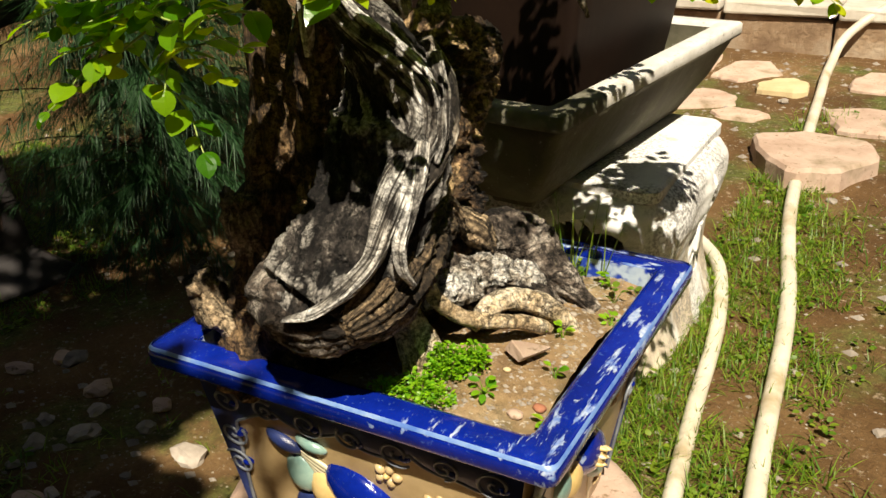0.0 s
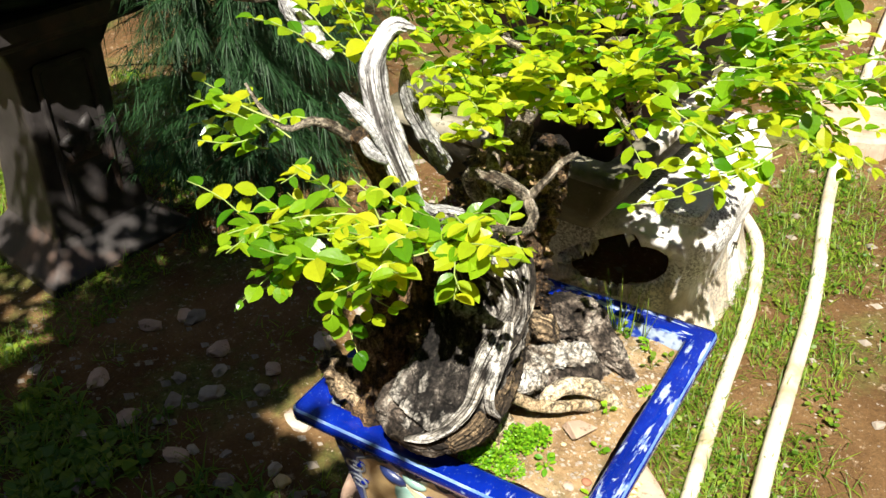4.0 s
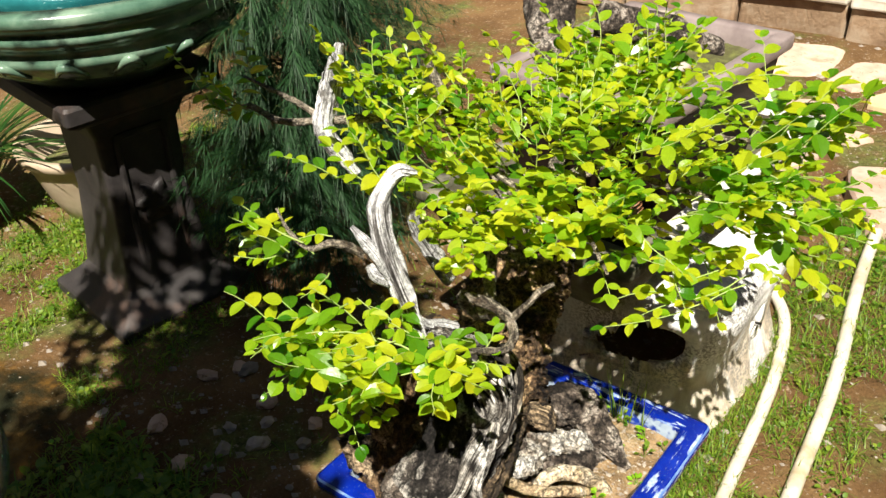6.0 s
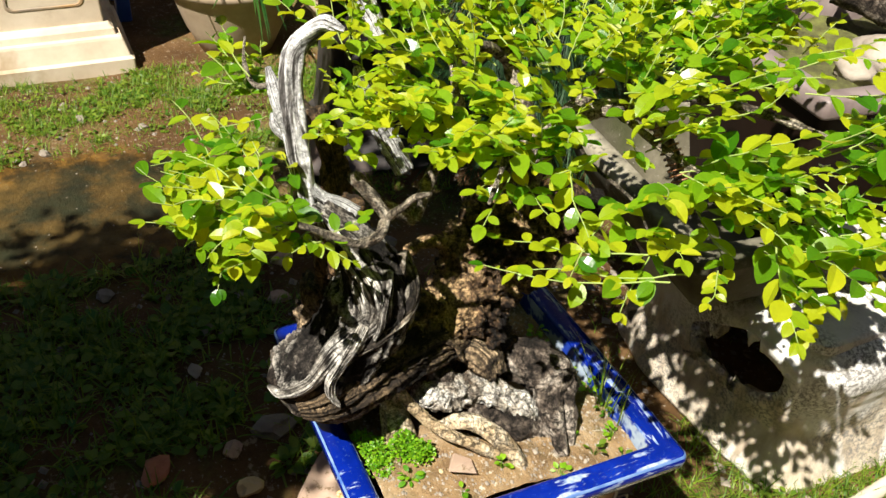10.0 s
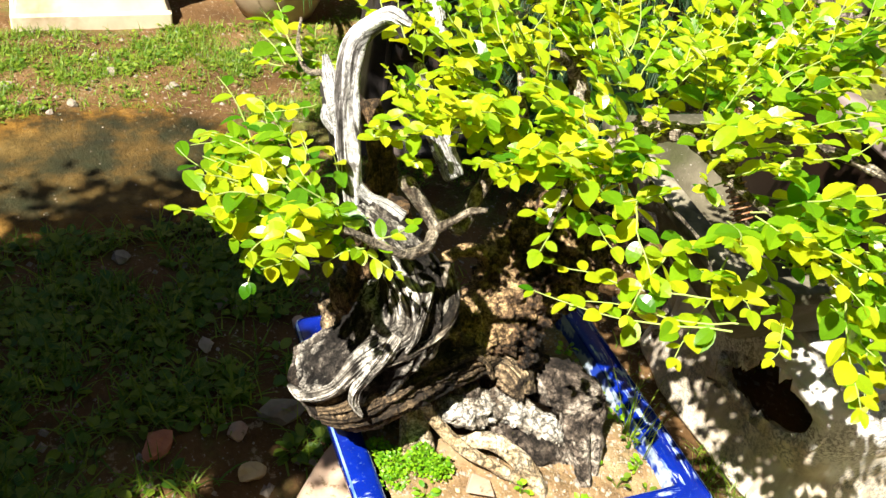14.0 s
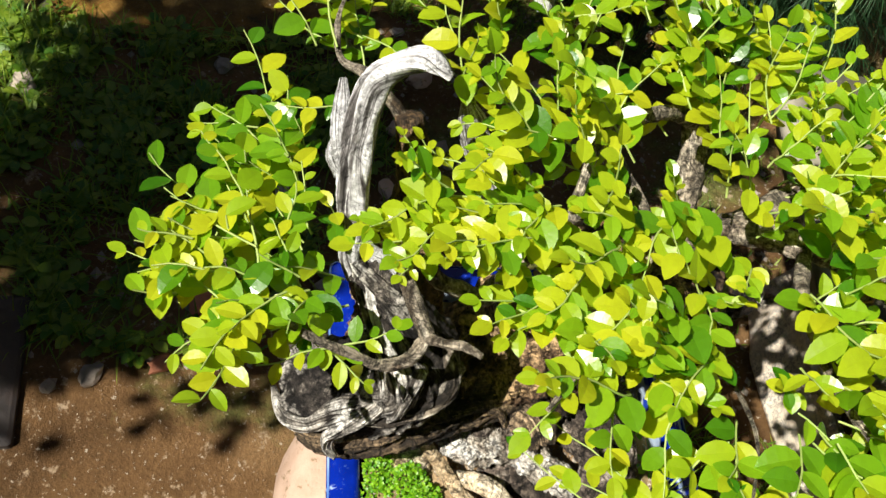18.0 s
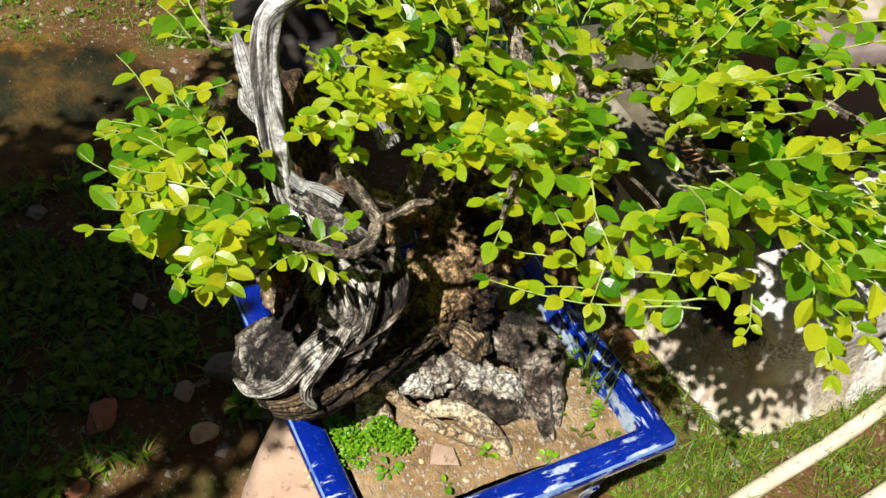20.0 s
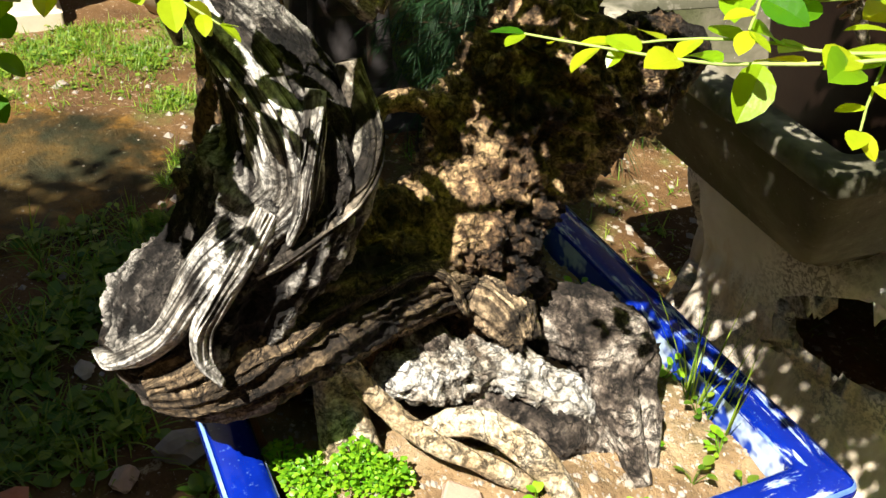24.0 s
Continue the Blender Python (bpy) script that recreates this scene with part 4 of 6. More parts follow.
part("cap", rect_loft([(0.1, 0.8), (0.05, 0.83), (0.03, 0.86), (0.03, 0.9), (0.04, 0.91)], 0.29, 0.285, 0.008, 3, True, True), M_CREAMPED, cp)
p = part("panel", rect_loft([(0.0, 0), (0.0, 0.006), (0.004, 0.01), (0.01, 0.01), (0.014, 0.004), (0.016, 0.003)], 0.14, 0.23, 0.025, 5, True, True), M_TAUPE, cp, "framed taupe panel")
p.matrix_local = pose(0.194, 0, 0.5, 90, 0, 90)
for k in range(3):
    q = put("scrollwork", limb("scrollwork", [(0.206, -0.06 + 0.02 * k, 0.50 + 0.02 * k, 0.002), (0.209, -0.01 + 0.03 * k, 0.53 - 0.03 * k, 0.004), (0.206, 0.05, 0.5 - 0.02 * k, 0.002)], M_CREAMPED, 6, 0.01), cp)

cb = empty("cream_bowl", (-2.75, 0.27, -0.12), "cream ceramic planting bowl with strap leaves", "bowl")
BOWL = [(0.13, 0.0), (0.15, 0.015), (0.2, 0.12), (0.24, 0.24), (0.25, 0.275), (0.275, 0.285), (0.28, 0.31), (0.272, 0.32), (0.25, 0.32), (0.238, 0.305), (0.2, 0.18)]
part("bowl", lathe(BOWL, 64), M_BOWL, cb, smooth=True)
part("soil", lathe([(0.2, 0.16), (0.2, 0.18), (0.1, 0.19), (0.02, 0.195)], 40), M_MOSS, cb)
cb2 = empty("cream_bowl", (-2.36, 0.73, -0.10), "cream ceramic bowl half hidden behind the dark pedestal", "bowl")
part("bowl", lathe(BOWL, 64), M_BOWL, cb2, smooth=True)
part("soil", lathe([(0.2, 0.16), (0.2, 0.22), (0.1, 0.235), (0.02, 0.24)], 40), M_MOSS, cb2)


# ---- plants ----
def blade(verts, faces, base, direction, length, width, droop, k=4):
    """A thin curved blade laid into the lists."""
    d = Vector(direction).normalized()
    side = d.cross(Vector((0, 0, 1)))
    if side.length < 1e-3:
        side = Vector((1, 0, 0))
    side.normalize()
    n0, p = len(verts), Vector(base)
    for i in range(k):
        w = width * (1 - (i / k) ** 1.5)
        verts += [p - side * w / 2, p + side * w / 2]
        if i:
            a = n0 + 2 * (i - 1)
            faces.append((a, a + 1, a + 3, a + 2))
        d = (d + Vector((0, 0, -droop / k))).normalized()
        p = p + d * length / k
    verts.append(p)
    a = n0 + 2 * (k - 1)
    faces.append((a, a + 1, a + 2))


LEAF = []
for s, w in ((0.0, 0.0), (0.1, 0.17), (0.28, 0.31), (0.5, 0.36), (0.72, 0.3), (0.9, 0.15), (1.0, 0.0)):
    LEAF.append((s, w))


def leaf_geo(base, axis, normal, length, width=1.0, fold=0.25, curl=0.15):
    """One ovate leaf, folded on its midrib and curled down at the tip: places and faces."""
    ax = Vector(axis).normalized()
    nr = (Vector(normal) - ax * ax.dot(Vector(normal))).normalized()
    sd = ax.cross(nr)
    vs, fs = [], []
    for s, w in LEAF:
        c = Vector(base) + ax * (s * length) - nr * (curl * s * s * length)
        if w == 0:
            vs.append(c)
            continue
        up = nr * (fold * w * length * width)
        vs += [c + sd * (w * length * width) + up, c, c - sd * (w * length * width) + up]
    n = len(LEAF) - 2
    fs += [(0, 1, 2), (0, 2, 3)]
    for i in range(n - 1):
        a = 1 + 3 * i
        fs += [(a, a + 3, a + 4, a + 1), (a + 1, a + 4, a + 5, a + 2)]
    a = 1 + 3 * (n - 1)
    fs += [(a, a + 3, a + 1), (a + 1, a + 3, a + 2)]
    return vs, fs


def spray_plan(rng, origin, direction, length, count, size, young, droop=0.35):
    """A shoot: its stem line and its alternate leaves (base, axis, normal, length, is_young)."""
    d, p = Vector(direction).normalized(), Vector(origin)
    stem, leaves = [p.copy()], []
    step = length / count
    flip = rng.choice((-1, 1))
    for i in range(count):
        d = (d + Vector((rng.gauss(0, 0.12), rng.gauss(0, 0.12), rng.gauss(0, 0.1) - droop / count + 0.03))).normalized()
        p = p + d * step
        stem.append(p.copy())
        side = d.cross(Vector((0, 0, 1)))
        if side.length < 0.1:
            side = Vector((1, 0, 0))
        side.normalize()
        flip = -flip
        up = (Vector((0, 0, 1)) + Vector((rng.gauss(0, 0.33), rng.gauss(0, 0.33), 0)) + SUN * 0.3).normalized()
        axis = (side * flip * rng.uniform(0.7, 1.1) + d * rng.uniform(0.3, 0.9) + Vector((0, 0, rng.gauss(-0.05, 0.3)))).normalized()
        f = i / max(1, count - 1)
        ln = size * rng.uniform(0.75, 1.15) * (1 - 0.5 * max(0, f - 0.45) / 0.55)
        leaves.append((p.copy(), axis, up, ln, rng.random() < (young + 0.35 * f)))
    ln = size * rng.uniform(0.5, 0.8)
    leaves.append((p.copy(), d, Vector((0, 0, 1)), ln, rng.random() < young + 0.35))
    return stem, leaves


def add_tube(verts, faces, line, r0, r1, seg=5):
    n0 = len(verts)
    for i, p in enumerate(line):
        t = (line[min(i + 1, len(line) - 1)] - line[max(i - 1, 0)]).normalized()
        a = t.cross(Vector((0.3, 0.2, 1))).normalized()
        b = t.cross(a)
        r = r0 + (r1 - r0) * i / max(1, len(line) - 1)
        for j in range(seg):
            w = 2 * math.pi * j / seg
            verts.append(p + (a * math.cos(w) + b * math.sin(w)) * r)
        if i:
            for j in range(seg):
                k = (j + 1) % seg
                m = n0 + (i - 1) * seg
                faces.append((m + j, m + k, m + seg + k, m + seg + j))


# ---- the bonsai ----
tree = empty("bonsai_tree", (0.03, -0.08, 0.47), "old bonsai with silver deadwood, gnarled roots and bright green leaves", "bonsai tree")


def tpart(name, me, label=""):
    return child(put(name, me, None, label), tree)


TRUNK = [(0.0, -0.29, 0.605, 0.03), (0.005, -0.27, 0.615, 0.048), (0.02, -0.245, 0.65, 0.054), (0.034, -0.217, 0.70, 0.053), (0.042, -0.187, 0.75, 0.053), (0.046, -0.178, 0.79, 0.047), (0.042, -0.19, 0.83, 0.033), (0.03, -0.21, 0.865, 0.024), (0.012, -0.24, 0.895, 0.014)]
tpart("trunk", limb("trunk", TRUNK, M_TRUNK, 180, 0.0024, 0.16, 4, 4.0, 0.16, 16, 2.0, fibre=0.1), "dark charred deadwood trunk with scaly grain")


def ribbon(rows, material, seed, label, name="deadwood_ribbon", face=None, back=0.006, bend=0.09):
    """A grooved band of deadwood lying on the trunk, or a free plank that faces one way: rows of x, y, z, width, thickness."""
    total = sum((Vector(a[:3]) - Vector(b[:3])).length for a, b in zip(rows, rows[1:]))
    n, across = max(8, int(total / 0.002)), 36
    c, run = catmull(rows, n)
    tang = np.gradient(c[:, :3], axis=0)
    verts, faces, uvs, wear = [], [], [], []
    ring = across + 1 + 5
    for i in range(n):
        t = Vector(tang[i]).normalized()
        p = Vector(c[i, :3])
        ax = [float(np.interp(p.z, [a[2] for a in TRUNK[1:]], [a[k] for a in TRUNK[1:]])) for k in (0, 1)]
        out = Vector(face) if face else Vector((p.x - ax[0], p.y - ax[1], 0.0))
        out = (out - t * out.dot(t)).normalized()
        side = t.cross(out)
        width, thick = c[i, 3], c[i, 4]
        for j in range(across + 1):
            v = -1 + 2 * j / across
            ragged = 1 + 0.35 * noise.noise(Vector((run[i] * 28, seed + (3.0 if v > 0 else 0.0), 0.3)))
            d = v * width / 2 * ragged
            q = 1 - 2.0 * abs(noise.noise(Vector((d * 120 + seed, run[i] * 9, seed)))) - 1.1 * abs(noise.noise(Vector((d * 330 + seed, run[i] * 14, 2.0))))
            h = thick * (1 - abs(v) ** 3) * (0.55 + 0.6 * q) - d * d / bend
            verts.append(p + side * d + out * h)
            uvs.append((d + 0.08, run[i] + seed))
            wear.append(min(1.0, max(0.0, 0.35 + 0.6 * q)))
        for j in range(5):
            v = 1 - 2 * (j + 0.5) / 5
            d = v * width / 2 * 0.8
            verts.append(p + side * d + out * (-min(back, width * 0.6) - d * d / bend))
            uvs.append((d + 0.08, run[i] + seed))
            wear.append(0.1)
        if i:
            for j in range(ring):
                k = (j + 1) % ring
                a, b = (i - 1) * ring, i * ring
                faces.append((a + j, a + k, b + k, b + j))
    faces += [tuple(reversed(range(ring))), tuple(range((n - 1) * ring, n * ring))]
    me = mesh_of(name, verts, faces, material, uvs=uvs)
    me.attributes.new("wear", "FLOAT", "POINT").data.foreach_set("value", wear)
    return tpart(name, me, label)


ribbon([(0.012, -0.245, 0.905, 0.018, 0.006), (0.042, -0.23, 0.868, 0.026, 0.008), (0.068, -0.212, 0.84, 0.036, 0.009), (0.089, -0.2, 0.808, 0.044, 0.009), (0.092, -0.2, 0.778, 0.046, 0.009), (0.087, -0.22, 0.755, 0.042, 0.009), (0.085, -0.243, 0.735, 0.034, 0.009),
        (0.083, -0.26, 0.71, 0.026, 0.009), (0.078, -0.277, 0.683, 0.02, 0.008), (0.06, -0.3, 0.657, 0.016, 0.007), (0.036, -0.31, 0.637, 0.012, 0.006), (0.008, -0.316, 0.627, 0.005, 0.003)], M_STRIP, 1.0, "broad bleached ribbon of deadwood ending in a point")
ribbon([(0.093, -0.212, 0.77, 0.014, 0.006), (0.096, -0.228, 0.742, 0.018, 0.008), (0.096, -0.245, 0.715, 0.017, 0.008), (0.094, -0.257, 0.69, 0.015, 0.008), (0.096, -0.258, 0.672, 0.012, 0.007), (0.101, -0.248, 0.652, 0.006, 0.004)], M_STRIP, 7.0, "forked bleached ribbon of deadwood")
ribbon([(0.086, -0.178, 0.84, 0.012, 0.006), (0.098, -0.188, 0.8, 0.018, 0.009), (0.1, -0.194, 0.768, 0.014, 0.008), (0.1, -0.201, 0.748, 0.005, 0.003)], M_STRIP, 13.0, "short bleached ribbon of deadwood")
ribbon([(0.062, -0.152, 0.845, 0.014, 0.008), (0.078, -0.145, 0.8, 0.026, 0.012), (0.083, -0.152, 0.776, 0.028, 0.013), (0.09, -0.175, 0.755, 0.024, 0.012), (0.093, -0.196, 0.742, 0.018, 0.01), (0.09, -0.22, 0.724, 0.008, 0.005)], M_FOLD, 21.0, "dark folded edge of the hollow trunk")
ribbon([(0.004, -0.25, 0.9, 0.01, 0.004), (0.003, -0.245, 0.87, 0.013, 0.005), (-0.002, -0.238, 0.84, 0.005, 0.003)], M_STRIP, 29.0, "thin bleached sliver")
ribbon([(0.014, -0.247, 0.88, 0.008, 0.006), (0.004, -0.252, 0.905, 0.018, 0.01), (-0.01, -0.254, 0.94, 0.026, 0.011), (-0.024, -0.256, 0.975, 0.031, 0.012), (-0.038, -0.256, 1.01, 0.034, 0.012), (-0.05, -0.252, 1.045, 0.032, 0.012), (-0.056, -0.243, 1.072, 0.028, 0.012),
        (-0.055, -0.226, 1.09, 0.024, 0.011), (-0.05, -0.206, 1.1, 0.02, 0.01), (-0.04, -0.188, 1.094, 0.007, 0.005)], M_DEAD, 41.0, "silver white jin, a bare twisted dead limb", "jin", (0.43, -0.85, 0.3), 0.011, 0.06)
tpart("jin", limb("jin", [(-0.03, -0.264, 0.985, 0.006), (-0.045, -0.268, 1.015, 0.008), (-0.064, -0.268, 1.03, 0.007), (-0.082, -0.268, 1.042, 0.003)], M_DEAD, 32, 0.002, 0.3, 5, 3, 0.2, 24, 31.0, 0.7), "broken silver prong of the jin")
tpart("jin_bridge", limb("jin_bridge", [(-0.008, -0.25, 0.93, 0.006), (0.002, -0.235, 0.908, 0.007), (0.008, -0.212, 0.897, 0.007), (0.02, -0.195, 0.885, 0.01)], M_DEAD, 32, 0.002, 0.3, 5, 3, 0.2, 24, 17.0, 0.6), "silver strip joining jin and trunk")
tpart("jin", limb("jin", [(-0.06, -0.1, 0.88, 0.012), (-0.075, -0.13, 0.95, 0.014), (-0.08, -0.15, 1.0, 0.012), (-0.075, -0.16, 1.03, 0.005)], M_DEAD, 40, 0.0025, 0.3, 5, 3, 0.2, 24, 41.0, 0.6), "short silver dead stub behind the jin")
tpart("jin_spur", limb("jin_spur", [(-0.03, -0.262, 0.975, 0.007), (-0.045, -0.27, 0.985, 0.008), (-0.056, -0.27, 0.996, 0.005)], M_DEAD, 18, 0.002, 0.4, 5, 8, 0.2, 20, 7.0), "silver knob")
tpart("jin", limb("jin", [(-0.27, -0.05, 0.97, 0.008), (-0.29, -0.06, 1.0, 0.013), (-0.312, -0.07, 1.04, 0.016), (-0.318, -0.05, 1.08, 0.016), (-0.315, -0.03, 1.13, 0.012), (-0.313, -0.019, 1.16, 0.006)], M_DEAD, 60, 0.002, 0.3, 4, 3, 0.2, 22, 11.0, 0.7, fibre=0.25), "second silver dead limb at the back")
tpart("foot_burl", limb("foot_burl", [(-0.056, -0.26, 0.612, 0.016), (-0.034, -0.266, 0.62, 0.036), (0.008, -0.262, 0.62, 0.044), (0.048, -0.235, 0.618, 0.036), (0.063, -0.2, 0.61, 0.02)], M_GREYROOT, 90, 0.0028, 0.16, 4, 4, 0.14, 18, 5.0, fibre=0.1), "grey rounded burl overhanging the rim")
tpart("lying_log", limb("lying_log", [(0.04, -0.285, 0.615, 0.022), (0.045, -0.255, 0.626, 0.038), (0.042, -0.22, 0.64, 0.047), (0.03, -0.17, 0.646, 0.049), (0.02, -0.12, 0.641, 0.042), (0.014, -0.075, 0.634, 0.034), (0.008, -0.035, 0.624, 0.025)],
      M_LOG, 130, 0.0025, 0.18, 4, 3.0, 0.1, 13, 8.0, fibre=0.2), "dark brown cracked log-like root")
tpart("charred_saddle", limb("charred_saddle", [(0.005, -0.19, 0.69, 0.05), (-0.008, -0.13, 0.655, 0.05), (-0.012, -0.075, 0.648, 0.044), (-0.02, -0.01, 0.66, 0.052)], M_STUMP, 110, 0.0026, 0.1, 5, 3.0, 0.3, 34, 25.0), "charred black wood between trunk and stump")
tpart("hollow_edge", limb("hollow_edge", [(-0.05, -0.092, 0.67, 0.02), (-0.066, -0.088, 0.7, 0.011), (-0.074, -0.082, 0.735, 0.009), (-0.072, -0.06, 0.748, 0.008), (-0.068, -0.03, 0.742, 0.011), (-0.058, 0.0, 0.73, 0.02)], M_STUMP, 40, 0.003, 0.16, 5, 3.0, 0.5, 30, 33.0), "thin charred edge round a hollow")
tpart("brown_trunk", limb("brown_trunk", [(-0.14, -0.17, 0.46, 0.055), (-0.13, -0.175, 0.54, 0.042), (-0.105, -0.18, 0.64, 0.032), (-0.085, -0.185, 0.74, 0.026), (-0.08, -0.19, 0.82, 0.022), (-0.09, -0.19, 0.90, 0.018), (-0.12, -0.2, 0.96, 0.013)], M_BARK, 40, 0.005, 0.22, 6, 3.0, 0.3, 15, 3.0), "living brown bark-covered trunk")
tpart("brown_trunk", limb("brown_trunk", [(-0.09, -0.15, 0.47, 0.05), (-0.06, -0.16, 0.58, 0.036), (-0.045, -0.165, 0.7, 0.03), (-0.04, -0.18, 0.8, 0.026), (-0.02, -0.19, 0.87, 0.02)], M_BARK, 40, 0.005, 0.22, 6, 3.0, 0.3, 15, 12.0), "living brown bark-covered trunk")
tpart("cut_stub", limb("cut_stub", [(-0.105, -0.175, 0.60, 0.022), (-0.112, -0.205, 0.645, 0.02), (-0.112, -0.22, 0.69, 0.017)], M_TAN, 30, 0.003, 0.25, 5, 3, 0.4, 20, 1.0, ragged=0.014), "broken tan stub")
tpart("cut_stub", limb("cut_stub", [(-0.15, -0.16, 0.5, 0.035), (-0.18, -0.19, 0.54, 0.026), (-0.195, -0.205, 0.58, 0.02)], M_TAN, 30, 0.003, 0.25, 5, 3, 0.45, 20, 15.0, ragged=0.016), "broken tan stub")
tpart("stump", limb("stump", [(-0.02, 0.0, 0.46, 0.055), (-0.02, 0.0, 0.56, 0.052), (-0.03, 0.0, 0.63, 0.056), (-0.045, 0.02, 0.69, 0.06), (-0.06, 0.05, 0.735, 0.064), (-0.065, 0.08, 0.775, 0.06), (-0.065, 0.09, 0.81, 0.045)],
      M_STUMP, 150, 0.0026, 0.1, 5, 3.0, 0.3, 38, 6.0, 1.1, 0.2, ragged=0.02), "dark charred stump with brown scales")
tpart("stump_arm", limb("stump_arm", [(-0.05, 0.055, 0.70, 0.055), (-0.055, 0.12, 0.735, 0.05), (-0.055, 0.17, 0.76, 0.042), (-0.05, 0.205, 0.77, 0.028), (-0.046, 0.222, 0.775, 0.012)], M_STUMP, 110, 0.0026, 0.1, 5, 3.0, 0.3, 38, 14.0), "charred black arm of the stump")
tpart("stump_back", limb("stump_back", [(-0.06, -0.12, 0.5, 0.05), (-0.06, -0.1, 0.58, 0.045), (-0.07, -0.085, 0.64, 0.035), (-0.075, -0.075, 0.67, 0.02)], M_STUMP, 50, 0.004, 0.12, 5, 3.0, 0.34, 20, 21.0), "charred wood behind the hollow")
tpart("flake", limb("flake", [(0.008, -0.045, 0.625, 0.02), (0.028, -0.018, 0.618, 0.026), (0.044, -0.004, 0.602, 0.026), (0.056, 0.004, 0.58, 0.016)], M_TAN, 56, 0.002, 0.3, 6, 4, 0.4, 26, 17.0, 0.5, 0.3, ragged=0.014, fibre=0.2), "flaking tan bark")
tpart("bark_edge", limb("bark_edge", [(0.062, -0.13, 0.668, 0.004), (0.052, -0.1, 0.672, 0.006), (0.046, -0.075, 0.664, 0.007), (0.044, -0.055, 0.64, 0.008), (0.046, -0.045, 0.618, 0.007)], M_TAN, 24, 0.002, 0.3, 5, 4, 0.5, 34, 27.0, 0.5), "curled tan lip of bark")
tpart("support_root", limb("support_root", [(0.024, -0.15, 0.615, 0.017), (0.03, -0.151, 0.57, 0.014), (0.035, -0.151, 0.54, 0.013), (0.043, -0.153, 0.51, 0.0125), (0.05, -0.155, 0.475, 0.015)], M_ROOT, 60, 0.003, 0.2, 4, 2, 0.15, 20, 3.0, fibre=0.06), "tan upright root")
tpart("support_root", limb("support_root", [(0.034, -0.144, 0.562, 0.009), (0.048, -0.134, 0.53, 0.009), (0.058, -0.128, 0.5, 0.011), (0.062, -0.126, 0.475, 0.012)], M_ROOT, 40, 0.003, 0.22, 4, 2, 0.2, 20, 5.0, fibre=0.08), "pale upright root")
tpart("surface_root", limb("surface_root", [(0.038, -0.158, 0.63, 0.011), (0.052, -0.149, 0.609, 0.0082), (0.06, -0.132, 0.575, 0.0082), (0.08, -0.108, 0.548, 0.0082), (0.105, -0.09, 0.541, 0.0082), (0.126, -0.06, 0.53, 0.0082), (0.138, -0.036, 0.516, 0.008), (0.146, -0.014, 0.496, 0.006)], M_ROOT, 34, 0.0025, 0.1, 5, 2, 0.2, 30, 6.0, fibre=0.06), "long pale winding root")
tpart("surface_root", limb("surface_root", [(0.08, -0.095, 0.53, 0.008), (0.09, -0.076, 0.545, 0.0105), (0.102, -0.055, 0.55, 0.012), (0.123, -0.033, 0.543, 0.0125), (0.144, -0.014, 0.524, 0.012), (0.156, -0.002, 0.506, 0.0105), (0.164, 0.008, 0.485, 0.008)], M_ROOT, 40, 0.0025, 0.12, 5, 2, 0.2, 26, 8.0, fibre=0.06), "thick pale winding root")
tpart("bleached_root", limb("bleached_root", [(0.028, -0.112, 0.562, 0.014), (0.044, -0.095, 0.564, 0.021), (0.044, -0.065, 0.56, 0.022), (0.05, -0.03, 0.556, 0.022), (0.062, 0.0, 0.549, 0.021), (0.078, 0.03, 0.535, 0.019), (0.1, 0.05, 0.51, 0.017), (0.115, 0.07, 0.48, 0.013)], M_CHUNK, 90, 0.0022, 0.16, 5, 3, 0.55, 26, 2.0), "knobbly bleached root")
tpart("bleached_root", limb("bleached_root", [(0.05, -0.05, 0.51, 0.022), (0.075, -0.01, 0.513, 0.024), (0.1, 0.035, 0.503, 0.022), (0.12, 0.06, 0.485, 0.018)], M_GREYROOT, 60, 0.003, 0.12, 5, 3, 0.5, 26, 12.0), "mossy knobbly root")
tpart("bleached_root", limb("bleached_root", [(0.025, -0.085, 0.6, 0.012), (0.036, -0.07, 0.585, 0.015), (0.046, -0.058, 0.565, 0.013)], M_GREYROOT, 40, 0.003, 0.12, 5, 3, 0.4, 30, 19.0), "dark knob joining root and log")
tpart("grey_root", limb("grey_root", [(0.0, 0.03, 0.555, 0.024), (0.02, 0.06, 0.56, 0.032), (0.044, 0.09, 0.557, 0.035), (0.064, 0.104, 0.548, 0.031), (0.085, 0.085, 0.54, 0.023), (0.11, 0.078, 0.525, 0.018), (0.14, 0.073, 0.508, 0.013), (0.165, 0.07, 0.492, 0.008)], M_GREYROOT, 90, 0.0025, 0.14, 4, 3, 0.28, 18, 4.0, fibre=0.08), "grey bent root reaching to the soil")
tpart("grey_root", limb("grey_root", [(0.07, 0.115, 0.55, 0.022), (0.1, 0.11, 0.525, 0.014), (0.13, 0.1, 0.5, 0.01), (0.15, 0.09, 0.475, 0.007)], M_GREYROOT, 36, 0.003, 0.12, 5, 3, 0.35, 26, 9.0), "grey bent root reaching to the soil")

